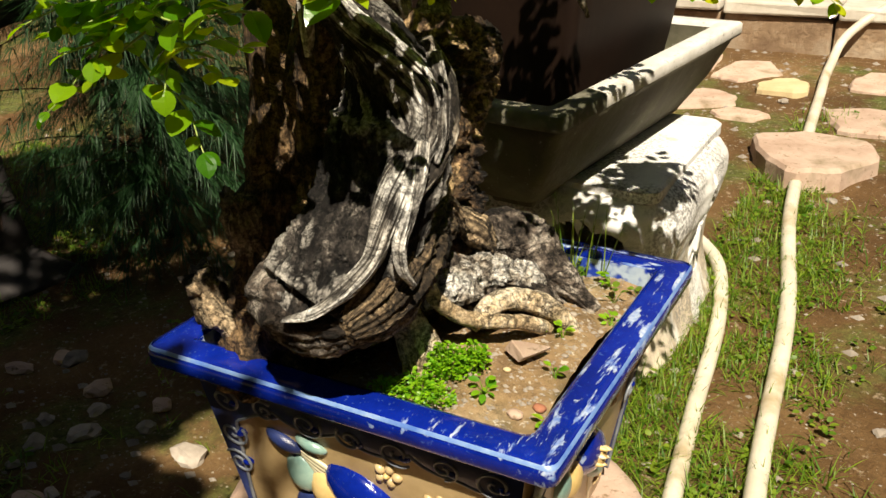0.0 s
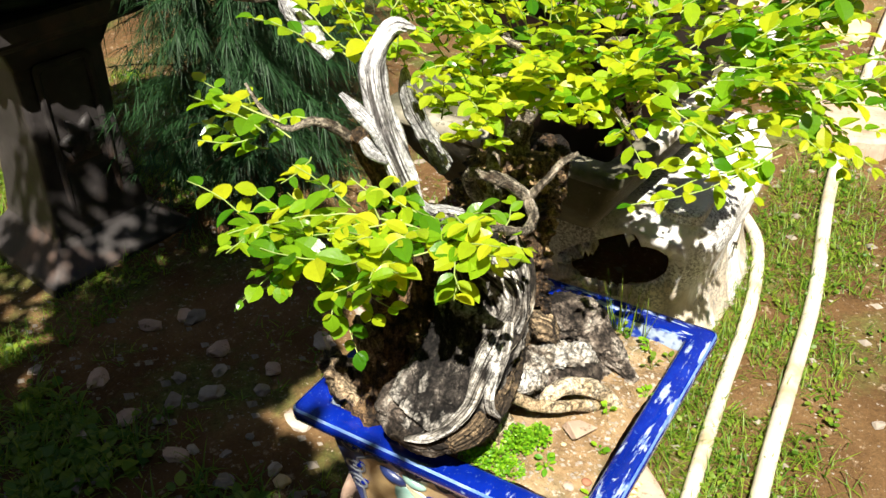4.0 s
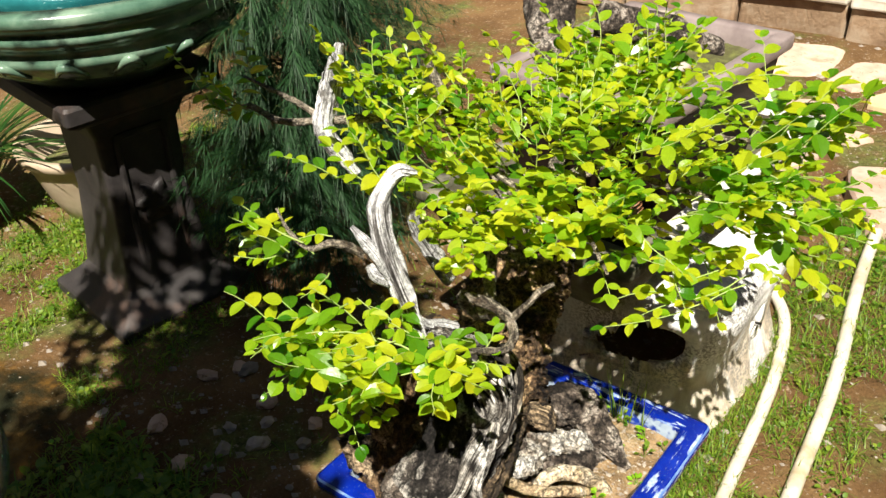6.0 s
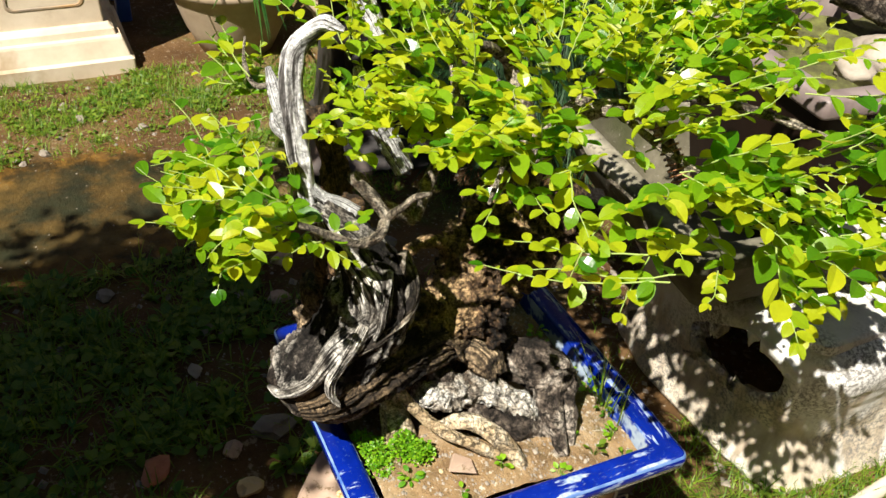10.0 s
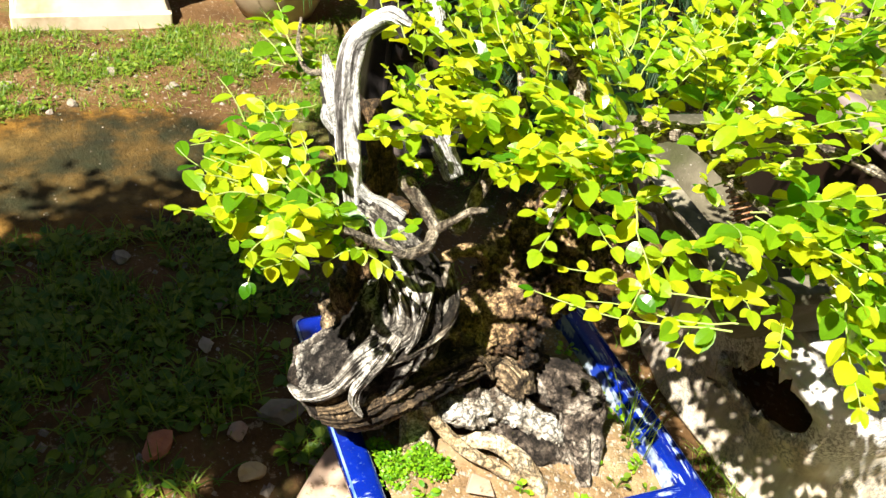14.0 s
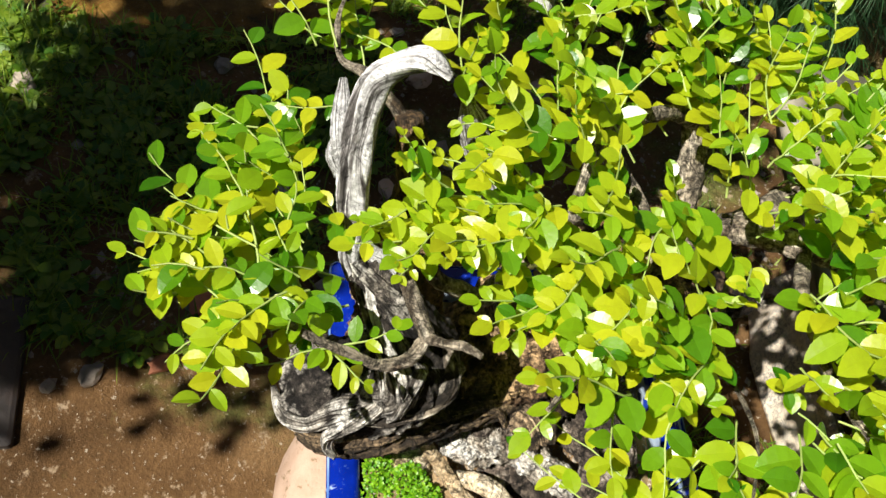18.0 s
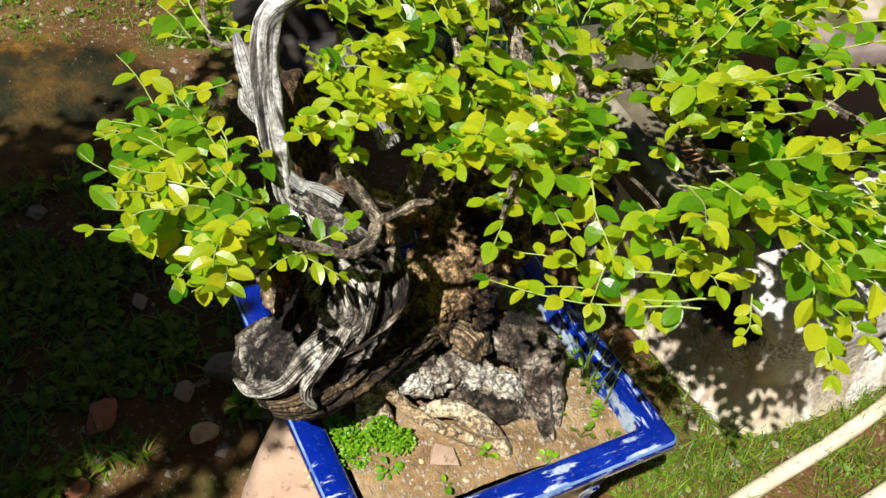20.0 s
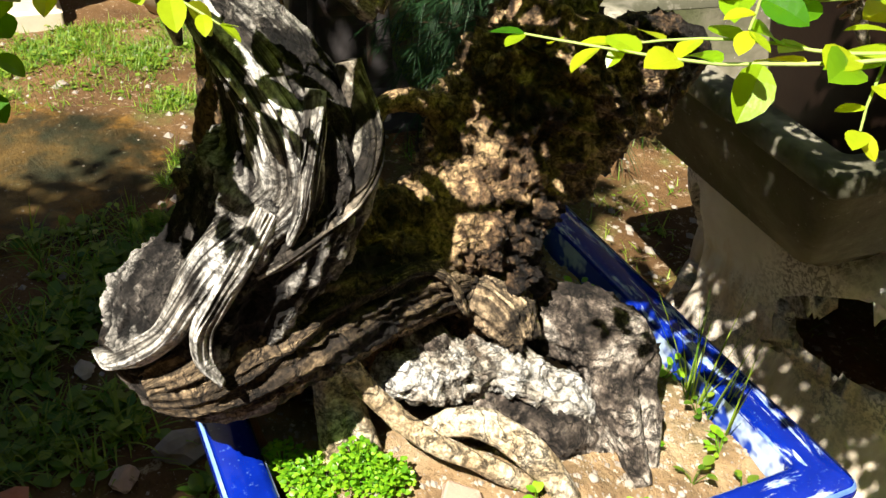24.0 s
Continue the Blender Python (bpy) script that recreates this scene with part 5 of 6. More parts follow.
# branches: rows of x, y, z, radius
BRANCHES = {
    "front": [(0.1, -0.188, 0.928, 0.008), (0.116, -0.205, 0.917, 0.0075), (0.12, -0.228, 0.915, 0.007), (0.115, -0.255, 0.927, 0.0065), (0.112, -0.285, 0.945, 0.005), (0.09, -0.32, 0.945, 0.004), (0.04, -0.36, 0.945, 0.003)],
    "fork": [(0.1, -0.188, 0.928, 0.007), (0.117, -0.178, 0.95, 0.0055), (0.13, -0.165, 0.97, 0.0045), (0.142, -0.155, 0.978, 0.003)],
    "fork_back": [(0.1, -0.188, 0.928, 0.009), (0.08, -0.2, 0.948, 0.009), (0.05, -0.21, 0.955, 0.009), (0.03, -0.195, 0.94, 0.009), (0.025, -0.17, 0.9, 0.01), (0.02, -0.12, 0.86, 0.012)],
    "inner": [(0.02, -0.12, 0.86, 0.012), (0.0, -0.08, 0.93, 0.010), (0.01, -0.06, 1.0, 0.008), (0.03, -0.08, 1.04, 0.005)],
    "left": [(-0.12, -0.2, 0.95, 0.010), (-0.145, -0.245, 0.985, 0.007), (-0.165, -0.265, 0.98, 0.005), (-0.195, -0.27, 1.0, 0.0035), (-0.225, -0.26, 1.02, 0.0025)],
    "centre": [(-0.065, 0.085, 0.78, 0.03), (-0.05, 0.09, 0.87, 0.022), (-0.02, 0.11, 0.94, 0.018), (0.02, 0.16, 0.97, 0.015), (0.03, 0.21, 0.955, 0.014), (0.04, 0.25, 0.9, 0.012), (0.042, 0.29, 0.83, 0.009), (0.05, 0.312, 0.79, 0.004)],
    "right_back": [(0.02, 0.16, 0.97, 0.012), (0.06, 0.25, 0.99, 0.010), (0.12, 0.33, 0.98, 0.008), (0.2, 0.38, 0.97, 0.005)],
    "back": [(-0.02, 0.11, 0.94, 0.016), (-0.05, 0.2, 0.99, 0.012), (-0.03, 0.32, 1.03, 0.009), (0.0, 0.42, 1.05, 0.006)],
    "upper_left": [(-0.05, 0.09, 0.87, 0.02), (-0.12, 0.08, 0.98, 0.016), (-0.17, 0.06, 1.06, 0.013), (-0.205, 0.05, 1.13, 0.010)],
    "upper_mid": [(-0.12, 0.08, 0.98, 0.012), (-0.08, 0.02, 1.03, 0.009), (-0.03, -0.05, 1.05, 0.007), (0.05, -0.09, 1.05, 0.005)],
    "far_left": [(-0.17, 0.06, 1.06, 0.012), (-0.25, 0.0, 1.05, 0.010), (-0.32, -0.06, 1.05, 0.0085), (-0.39, -0.09, 1.045, 0.007), (-0.44, -0.1, 1.06, 0.0055), (-0.48, -0.122, 1.05, 0.003)],
    "far_left_tip": [(-0.32, -0.06, 1.05, 0.008), (-0.355, -0.075, 1.075, 0.0065), (-0.394, -0.098, 1.1, 0.004), (-0.43, -0.11, 1.115, 0.002)],
    "right_low": [(0.05, 0.07, 0.99, 0.004), (0.13, 0.05, 0.975, 0.003), (0.2, 0.075, 0.95, 0.0022), (0.25, 0.06, 0.945, 0.0014)],
    "centre_right": [(0.02, 0.16, 0.97, 0.010), (0.1, 0.12, 1.0, 0.007), (0.18, 0.14, 0.985, 0.005), (0.25, 0.2, 0.96, 0.003)],
    "centre_front": [(-0.03, -0.05, 1.05, 0.007), (0.06, -0.02, 1.03, 0.006), (0.13, -0.06, 1.005, 0.005), (0.19, -0.11, 0.985, 0.003)],
}
for k, rows in enumerate(BRANCHES.values()):
    tpart("branch", limb("branch", [(x, y, z, r * 0.72) for x, y, z, r in rows], M_TWIG, 20, 0.004, 0.22, 5, 4, 0.35, 42, k * 3.0))
wire_v, wire_f = [], []
wc, ws = catmull([r[:3] + (0,) for r in BRANCHES["centre"][3:7]], 150)
wl = []
for i in range(150):
    a = i * 0.75
    wl.append(Vector(wc[i, :3]) + Vector((math.cos(a) * 0.011, math.sin(a) * 0.011, math.sin(a + 1.2) * 0.011)))
add_tube(wire_v, wire_f, wl, 0.0013, 0.0013, 5)
tpart("training_wire", mesh_of("training_wire", wire_v, wire_f, M_WIRE), "brown copper wire wound round a branch")

# pads of shoots: centre, spread, shoots, leaf size, share of young leaves, outward pull
PADS = [
    ((0.04, 0.06, 1.04), (0.19, 0.2, 0.035), 76, 0.027, 0.5, (0.03, 0.1, 0.95)),
    ((0.0, 0.32, 1.05), (0.16, 0.14, 0.04), 44, 0.029, 0.45, (0.0, 0.2, 0.95)),
    ((0.03, -0.1, 1.05), (0.09, 0.09, 0.025), 26, 0.024, 0.65, (0.03, 0.0, 0.98)),
    ((0.12, -0.06, 1.0), (0.08, 0.07, 0.025), 16, 0.029, 0.4, (0.05, 0.0, 0.95)),
    ((0.05, -0.35, 0.97), (0.055, 0.065, 0.028), 22, 0.026, 0.55, (0.06, -0.28, 0.94)),
    ((0.015, -0.315, 0.94), (0.085, 0.065, 0.035), 24, 0.029, 0.3, (0.04, -0.24, 0.9)),
    ((-0.09, -0.325, 0.905), (0.085, 0.045, 0.03), 18, 0.03, 0.12, (-0.05, -0.25, 0.88)),
    ((-0.19, -0.25, 0.985), (0.07, 0.05, 0.03), 7, 0.028, 0.25, (-0.14, -0.2, 0.96)),
    ((-0.19, 0.02, 1.10), (0.08, 0.1, 0.03), 18, 0.025, 0.6, (-0.1, 0.1, 1.0)),
    ((0.19, 0.37, 0.99), (0.09, 0.09, 0.04), 18, 0.041, 0.2, (0.05, 0.2, 0.92)),
    ((0.27, 0.28, 0.92), (0.07, 0.08, 0.03), 14, 0.039, 0.2, (0.1, 0.15, 0.9)),
    ((0.16, 0.27, 0.9), (0.06, 0.05, 0.03), 9, 0.022, 0.5, (0.1, 0.2, 0.9)),
    ((0.19, 0.17, 0.995), (0.08, 0.09, 0.025), 22, 0.032, 0.4, (0.05, 0.1, 0.93)),
    ((-0.06, 0.18, 1.03), (0.12, 0.12, 0.04), 20, 0.025, 0.5, (-0.03, 0.1, 0.9)),
    ((0.24, 0.1, 0.955), (0.08, 0.09, 0.02), 16, 0.027, 0.5, (0.1, 0.1, 0.92)),
    ((-0.12, -0.12, 1.06), (0.07, 0.08, 0.03), 10, 0.024, 0.5, (-0.05, -0.1, 0.95)),
    ((0.02, -0.17, 1.015), (0.05, 0.05, 0.03), 16, 0.018, 0.85, (-0.01, -0.14, 0.97)),
    ((-0.23, 0.03, 1.04), (0.06, 0.05, 0.035), 8, 0.026, 0.3, (-0.22, 0.0, 1.0)),
    ((0.075, -0.262, 0.935), (0.04, 0.035, 0.018), 5, 0.025, 0.3, (0.06, -0.22, 0.92)),
    ((-0.42, -0.11, 1.075), (0.05, 0.03, 0.025), 5, 0.024, 0.3, (-0.38, -0.08, 1.04)),
]
# single long shoots: start, end, leaves, leaf size, share of young leaves
SHOOTS = [
    ((0.31, 0.07, 0.93), (0.215, -0.07, 0.905), 10, 0.03, 0.6), ((0.28, 0.05, 0.94), (0.175, -0.085, 0.925), 10, 0.029, 0.6),
    ((0.31, 0.05, 0.925), (0.19, -0.11, 0.905), 11, 0.031, 0.6), ((0.26, 0.22, 0.95), (0.345, 0.28, 0.86), 10, 0.034, 0.5),
    ((0.1, -0.02, 0.985), (0.2, -0.12, 0.965), 10, 0.03, 0.5), ((0.1, 0.24, 0.87), (0.24, 0.2, 0.84), 9, 0.036, 0.3),
    ((0.11, -0.29, 0.945), (0.03, -0.44, 0.935), 13, 0.026, 0.8), ((0.06, -0.33, 0.95), (-0.1, -0.39, 0.94), 10, 0.029, 0.5),
    ((0.0, -0.34, 0.93), (-0.13, -0.35, 0.84), 10, 0.031, 0.15), ((-0.06, -0.31, 0.96), (-0.18, -0.33, 0.9), 9, 0.03, 0.2),
    ((0.22, 0.1, 0.94), (0.3, 0.0, 0.89), 9, 0.032, 0.6), ((0.3, 0.2, 0.93), (0.4, 0.16, 0.88), 9, 0.033, 0.6), ((0.28, 0.26, 0.9), (0.36, 0.22, 0.84), 9, 0.034, 0.4), ((0.24, 0.32, 0.95), (0.38, 0.34, 0.9), 9, 0.037, 0.4),
    ((0.2, 0.05, 0.95), (0.27, -0.05, 0.93), 9, 0.029, 0.6), ((0.2, 0.38, 1.0), (0.32, 0.5, 0.96), 10, 0.03, 0.7), ((0.14, 0.02, 0.99), (0.25, -0.02, 0.96), 9, 0.03, 0.5), ((-0.17, -0.27, 0.99), (-0.27, -0.28, 1.02), 7, 0.029, 0.4),
]
SINGLE = {4}
lrng = random.Random(21)
single_count = 0


def shoot_part(stem, leaves, wide=1.0):
    tv, tf = [], []
    add_tube(tv, tf, stem, 0.0013, 0.0006)
    twig = tpart("shoot", mesh_of("shoot", tv, tf, M_GREENSTEM))
    for b, ax, up, ln, yg in leaves:
        lv, lf = leaf_geo(Vector((0, 0, 0)), ax, up, ln, wide * lrng.uniform(0.76, 1.05), lrng.uniform(0.05, 0.3), lrng.uniform(0.05, 0.3))
        lo = put("leaf", mesh_of("leaf", lv, lf, M_YOUNG if yg else M_MATURE, smooth=False), twig)
        lo.location = b
    return len(leaves)


ROUND = [((-0.08, -0.33, 0.9), (-0.18, -0.37, 0.875), 7, 0.027, 0.2), ((-0.1, -0.33, 0.88), (-0.17, -0.372, 0.805), 7, 0.027, 0.1), ((-0.05, -0.33, 0.89), (-0.036, -0.372, 0.838), 7, 0.026, 0.2), ((-0.1, -0.33, 0.89), (-0.1, -0.375, 0.855), 6, 0.027, 0.2),
         ((0.11, -0.27, 0.925), (0.095, -0.215, 0.932), 6, 0.023, 0.3), ((0.1, -0.28, 0.92), (0.13, -0.24, 0.9), 6, 0.022, 0.5),
         ((-0.09, -0.34, 0.85), (-0.012, -0.365, 0.79), 7, 0.027, 0.05), ((-0.07, -0.34, 0.88), (0.015, -0.365, 0.85), 9, 0.024, 0.3), ((-0.09, -0.33, 0.87), (-0.15, -0.36, 0.82), 6, 0.027, 0.2),
         ((-0.04, -0.34, 0.905), (-0.14, -0.37, 0.855), 9, 0.026, 0.3), ((-0.09, -0.34, 0.9), (0.04, -0.37, 0.875), 9, 0.026, 0.3), ((-0.11, -0.33, 0.9), (-0.18, -0.35, 0.865), 7, 0.027, 0.2)]
for s0, s1, cnt, size, young in SHOOTS + ROUND:
    a, b = Vector(s0), Vector(s1)
    stem, leaves = spray_plan(lrng, a, (b - a) + Vector((0, 0, 0.15 * (b - a).length)), (b - a).length, cnt, size, young, 0.3)
    off = b - stem[-1]
    stem = [p + off * (i / (len(stem) - 1)) for i, p in enumerate(stem)]
    leaves = [(stem[min(i + 1, len(stem) - 1)], ax, up, ln, yg) for i, (p0, ax, up, ln, yg) in enumerate(leaves)]
    single_count += shoot_part(stem, leaves, 1.35 if size < 0.0275 and s0[1] < -0.3 else 1.0)
for pi, (c, sp, n, size, young, pull) in enumerate(PADS):
    n = int(n * {2: 0.75, 3: 0.6, 14: 0.5, 12: 0.7, 9: 0.95, 10: 0.95, 16: 0.8, 4: 1.0, 5: 0.75, 6: 0.9}.get(pi, 1.35))
    V, F, I = [], [], []
    SV, SF = [], []
    for k in range(n):
        while True:
            q = Vector((lrng.uniform(-1, 1), lrng.uniform(-1, 1), lrng.uniform(-1, 1)))
            if q.length < 1:
                break
        o = Vector((c[0] + q.x * sp[0], c[1] + q.y * sp[1], c[2] + q.z * sp[2] - 0.02))
        d = (o - Vector(pull)).normalized() + Vector((lrng.gauss(0, 0.4), lrng.gauss(0, 0.4), lrng.uniform(0.05, 0.7)))
        low = c[1] < -0.2
        cnt = lrng.randint(5, 8) if low else lrng.randint(6, 11)
        fine = size * lrng.choice((0.68, 0.9, 1.05, 1.22))
        stem, leaves = spray_plan(lrng, o, d, fine * cnt * 0.42, cnt, fine, young + (0.25 if fine < 0.8 * size else 0.0))
        if low:
            edge_y, edge_z = -0.39 - (0.04 if c[0] > -0.02 else 0.0) + lrng.gauss(0, 0.018), c[2] + 0.045 + lrng.gauss(0, 0.014)
            keep = next((i for i, p in enumerate(stem) if p.y < edge_y or p.z > edge_z), len(stem))
            stem, leaves = stem[:max(keep, 2)], leaves[:max(keep - 2, 1)]
        if pi in SINGLE and single_count < 280:
            single_count += shoot_part(stem, leaves)
            continue
        add_tube(SV, SF, stem, 0.0012, 0.0006, 4)
        for b, ax, up, ln, yg in leaves:
            lv, lf = leaf_geo(b, ax, up, ln, lrng.uniform(0.76, 1.05), lrng.uniform(0.15, 0.5), lrng.uniform(0.05, 0.3))
            m = len(V)
            V += lv
            F += [tuple(i + m for i in f) for f in lf]
            I += [1 if yg else 0] * len(lf)
    if V:
        fo = tpart("foliage", mesh_of("foliage", V, F, [M_MATURE, M_YOUNG], I, smooth=False))
        tagged(fo, kind="stuff")
        fs = tpart("twig_mass", mesh_of("twig_mass", SV, SF, M_GREENSTEM))
        tagged(fs, kind="stuff")


# ---- weeds, stones and litter in the blue pot ----
def weed_clump(name, at, radius, n, size, rng, material, label, category="weed", height=0.03, group=""):
    V, F = [], []
    for k in range(n):
        a, r = rng.uniform(0, 6.28), radius * math.sqrt(rng.random())
        b = Vector((r * math.cos(a), r * math.sin(a), rng.uniform(0.25, 1.0) * height * (1 - 0.6 * (r / radius) ** 2)))
        ax = Vector((math.cos(a + rng.gauss(0, 0.8)), math.sin(a + rng.gauss(0, 0.8)), rng.uniform(-0.1, 0.7)))
        lv, lf = leaf_geo(b, ax, (rng.gauss(0, 0.35), rng.gauss(0, 0.35), 1), size * rng.uniform(0.6, 1.2), rng.uniform(0.9, 1.3), 0.2, 0.2)
        m = len(V)
        V += lv
        F += [tuple(i + m for i in f) for f in lf]
        if k % 4 == 0:
            add_tube(V, F, [Vector((b.x * 0.5, b.y * 0.5, -0.004)), b * 0.7, b], 0.0007, 0.0005, 3)
    ob = put(name, mesh_of(name, V, F, material), None, label, category, group)
    ob.location = at
    return ob


wrng = random.Random(33)


def seedling(x, y, radius, n, size, material, label):
    ob = empty("seedling", (x, y, soil_z(x, y)), label, "seedling", "seedlings in the blue pot")
    for k in range(n):
        a, r = wrng.uniform(0, 6.28), radius * math.sqrt(wrng.random())
        tip = Vector((r * math.cos(a), r * math.sin(a), wrng.uniform(0.004, 0.018)))
        V, F = leaf_geo(tip, (math.cos(a), math.sin(a), wrng.uniform(-0.1, 0.7)), (wrng.gauss(0, 0.35), wrng.gauss(0, 0.35), 1), size * wrng.uniform(0.6, 1.2), wrng.uniform(0.7, 1.1), 0.2, 0.2)
        add_tube(V, F, [Vector((0, 0, -0.003)), tip * 0.6, tip + Vector((0, 0, -0.0004))], 0.0006, 0.0004, 3)
        put("leaf", mesh_of("leaf", V, F, material), ob)


for x, y, rad, n, h in ((0.078, -0.145, 0.022, 420, 0.04), (0.1, -0.128, 0.018, 260, 0.036), (0.06, -0.178, 0.024, 330, 0.026), (0.085, -0.185, 0.02, 170, 0.018), (0.032, -0.193, 0.02, 150, 0.02)):
    weed_clump("weed_clump", (x, y, soil_z(x, y)), rad, n, 0.0046, wrng, M_WEED, "bright green low weed clump on the pot soil", height=h, group="weed clumps in the blue pot")
for k, (x, y, s, n) in enumerate(((0.17, 0.12, 0.016, 16), (0.19, 0.05, 0.014, 12), (0.15, 0.165, 0.018, 18), (0.1, 0.18, 0.018, 18), (0.16, -0.03, 0.008, 12), (0.135, -0.03, 0.008, 10), (0.19, 0.16, 0.014, 10), (0.05, 0.18, 0.02, 22),
                                  (0.0, 0.17, 0.02, 22), (-0.06, 0.16, 0.02, 20), (0.18, -0.1, 0.01, 8), (0.2, -0.17, 0.01, 14), (-0.15, -0.19, 0.012, 12), (0.13, 0.1, 0.012, 12), (-0.1, 0.17, 0.02, 20))):
    seedling(x, y, s * 0.6, max(5, n // 2), 0.011, M_WEED if k % 3 else M_GRASS, "small green seedling growing in the pot soil")
seedling(0.125, -0.155, 0.01, 9, 0.014, M_WEED, "broad-leaved seedling beside the weed clump")
for k in range(7):
    GV, GF = [], []
    gxx, gyy = ((0.10, 0.19), (0.13, 0.185), (0.08, 0.19))[k % 3]
    for j in range(3):
        blade(GV, GF, (0, 0, 0), (wrng.gauss(0, 0.25), wrng.gauss(0, 0.25), 1), wrng.uniform(0.06, 0.13), 0.002, 0.5, 6)
    ob = put("grass_tuft", mesh_of("grass_tuft", GV, GF, M_GRASS), None, "thin grass tuft at the pot's back rim", "grass", "grass tufts in the blue pot")
    ob.location = (gxx + wrng.gauss(0, 0.01), gyy + wrng.gauss(0, 0.004), soil_z(gxx, gyy))
chip = part("stone_chip", box_bm((0.04, 0.03, 0.007), (0, 0, 0), 0.0012, 0.86, 1, 0.007, wrng), M_TERRA, None)
chip.matrix_world = pose(0.137, -0.083, soil_z(0.137, -0.083) + 0.012, 4, 10, 62)
tagged(chip, "flat pinkish stone chip lying on the pot soil", "stone")
for k, (x, y, s, mm) in enumerate(((0.183, -0.15, 0.011, M_RUBBLE), (0.165, -0.168, 0.014, M_TERRA), (0.175, -0.06, 0.006, M_STONE), (0.15, 0.03, 0.008, M_STONE), (0.187, 0.02, 0.006, M_STONE), (0.16, 0.06, 0.007, M_STONE), (0.1, -0.19, 0.008, M_STONE), (0.13, -0.11, 0.007, M_YSTONE), (0.18, 0.1, 0.006, M_STONE))):
    ob = part("pebble", stone_bm((s * 1.3, s, s * 0.7), wrng, 2, 0.3), mm, None, smooth=True)
    ob.location = (x, y, soil_z(x, y) + s * 0.15)
    tagged(ob, "small reddish stone on the pot soil" if mm in (M_RUBBLE, M_TERRA) else "small pale pebble on the pot soil", "pebble", "pebbles in the blue pot")
GVV, GFF = [], []
for k in range(2600):
    x, y = wrng.uniform(-0.19, 0.19), wrng.uniform(-0.19, 0.19)
    s = 0.0007 + 0.0032 * wrng.random() ** 3
    bm0 = [(1, 0, 0), (-1, 0, 0), (0, 1, 0), (0, -1, 0), (0, 0, 1), (0, 0, -1)]
    m = len(GVV)
    z = soil_z(x, y)
    GVV += [Vector((x + a * s * 1.3, y + b * s, z + c * s * 0.8)) for a, b, c in bm0]
    GFF += [(m + a, m + b, m + c) for a, b, c in ((0, 2, 4), (2, 1, 4), (1, 3, 4), (3, 0, 4))]
put("soil_grit", mesh_of("soil_grit", GVV, GFF, M_STONE, smooth=False), None, "pale grit scattered over the pot soil", "grit", kind="stuff")

# ---- hoses ----


def hose(rows, r, label):
    me = limb("garden_hose", [(q[0], q[1], (q[2] if len(q) > 2 else ground_z(q[0], q[1])) + r * 0.9, r) for q in rows], M_HOSE, 18, 0.02, 0.0, 5, 0, 0.03, 6, 1.0)
    return put("garden_hose", me, None, label, "hose")


hose([(1.2, 3.75, 0.36), (0.6, 3.6, 0.37), (0.3, 3.45, 0.36), (0.13, 3.28, 0.24), (0.1, 3.05, 0.15), (0.115, 2.7), (0.145, 2.2), (0.2, 1.556), (0.279, 1.06), (0.33, 0.47), (0.42, -0.2), (0.6, -0.9)], 0.0185, "pale dusty garden hose lying on grass and soil")
hose([(-0.35, 1.62), (-0.1, 1.45), (0.07, 1.27), (0.135, 1.06), (0.16, 0.9), (0.183, 0.65), (0.21, 0.41), (0.25, 0.1), (0.33, -0.3)], 0.0165, "pale stained garden hose beside the white stand")

# ---- flagstones and far wall ----
frng = random.Random(12)


def flag(x, y, rx, ry, thick, material, label, n=9, up=0.0, turn=0.0):
    bm = bmesh.new()
    o = frng.uniform(0, 40)
    lo, mid, hi = [], [], []
    cn = frng.randint(5, 7)
    corner = [(2 * math.pi * (i + frng.uniform(-0.28, 0.28)) / cn, frng.uniform(0.88, 1.25)) for i in range(cn)]
    for k in range(n * 3):
        i, f = divmod(k * cn / (n * 3), 1.0)
        (a0, r0), (a1, r1) = corner[int(i)], corner[(int(i) + 1) % cn]
        px, py = ((1 - f) * r0 * math.cos(a0) + f * r1 * math.cos(a1)), ((1 - f) * r0 * math.sin(a0) + f * r1 * math.sin(a1))
        a = math.atan2(py, px)
        q = math.hypot(px, py) * (1 + 0.09 * noise.noise(Vector((px * 4 + o, py * 4, o))))
        cx, cy = rx * q * math.cos(a), ry * q * math.sin(a)
        lo.append(bm.verts.new((cx, cy, -0.03)))
        mid.append(bm.verts.new((cx * 0.985, cy * 0.985, thick - 0.012)))
        hi.append(bm.verts.new((cx * 0.93, cy * 0.93, thick)))
    m = n * 3
    for r1, r2 in ((lo, mid), (mid, hi)):
        for j in range(m):
            bm.faces.new((r1[j], r1[(j + 1) % m], r2[(j + 1) % m], r2[j]))
    bm.faces.new(hi)
    ob = part("flagstone", bm, material, None)
    ob.matrix_world = pose(x, y, ground_z(x, y) + up, frng.uniform(-1.5, 1.5), frng.uniform(-1.5, 1.5), turn)
    return tagged(ob, label, "flagstone", "flagstones of the garden path")


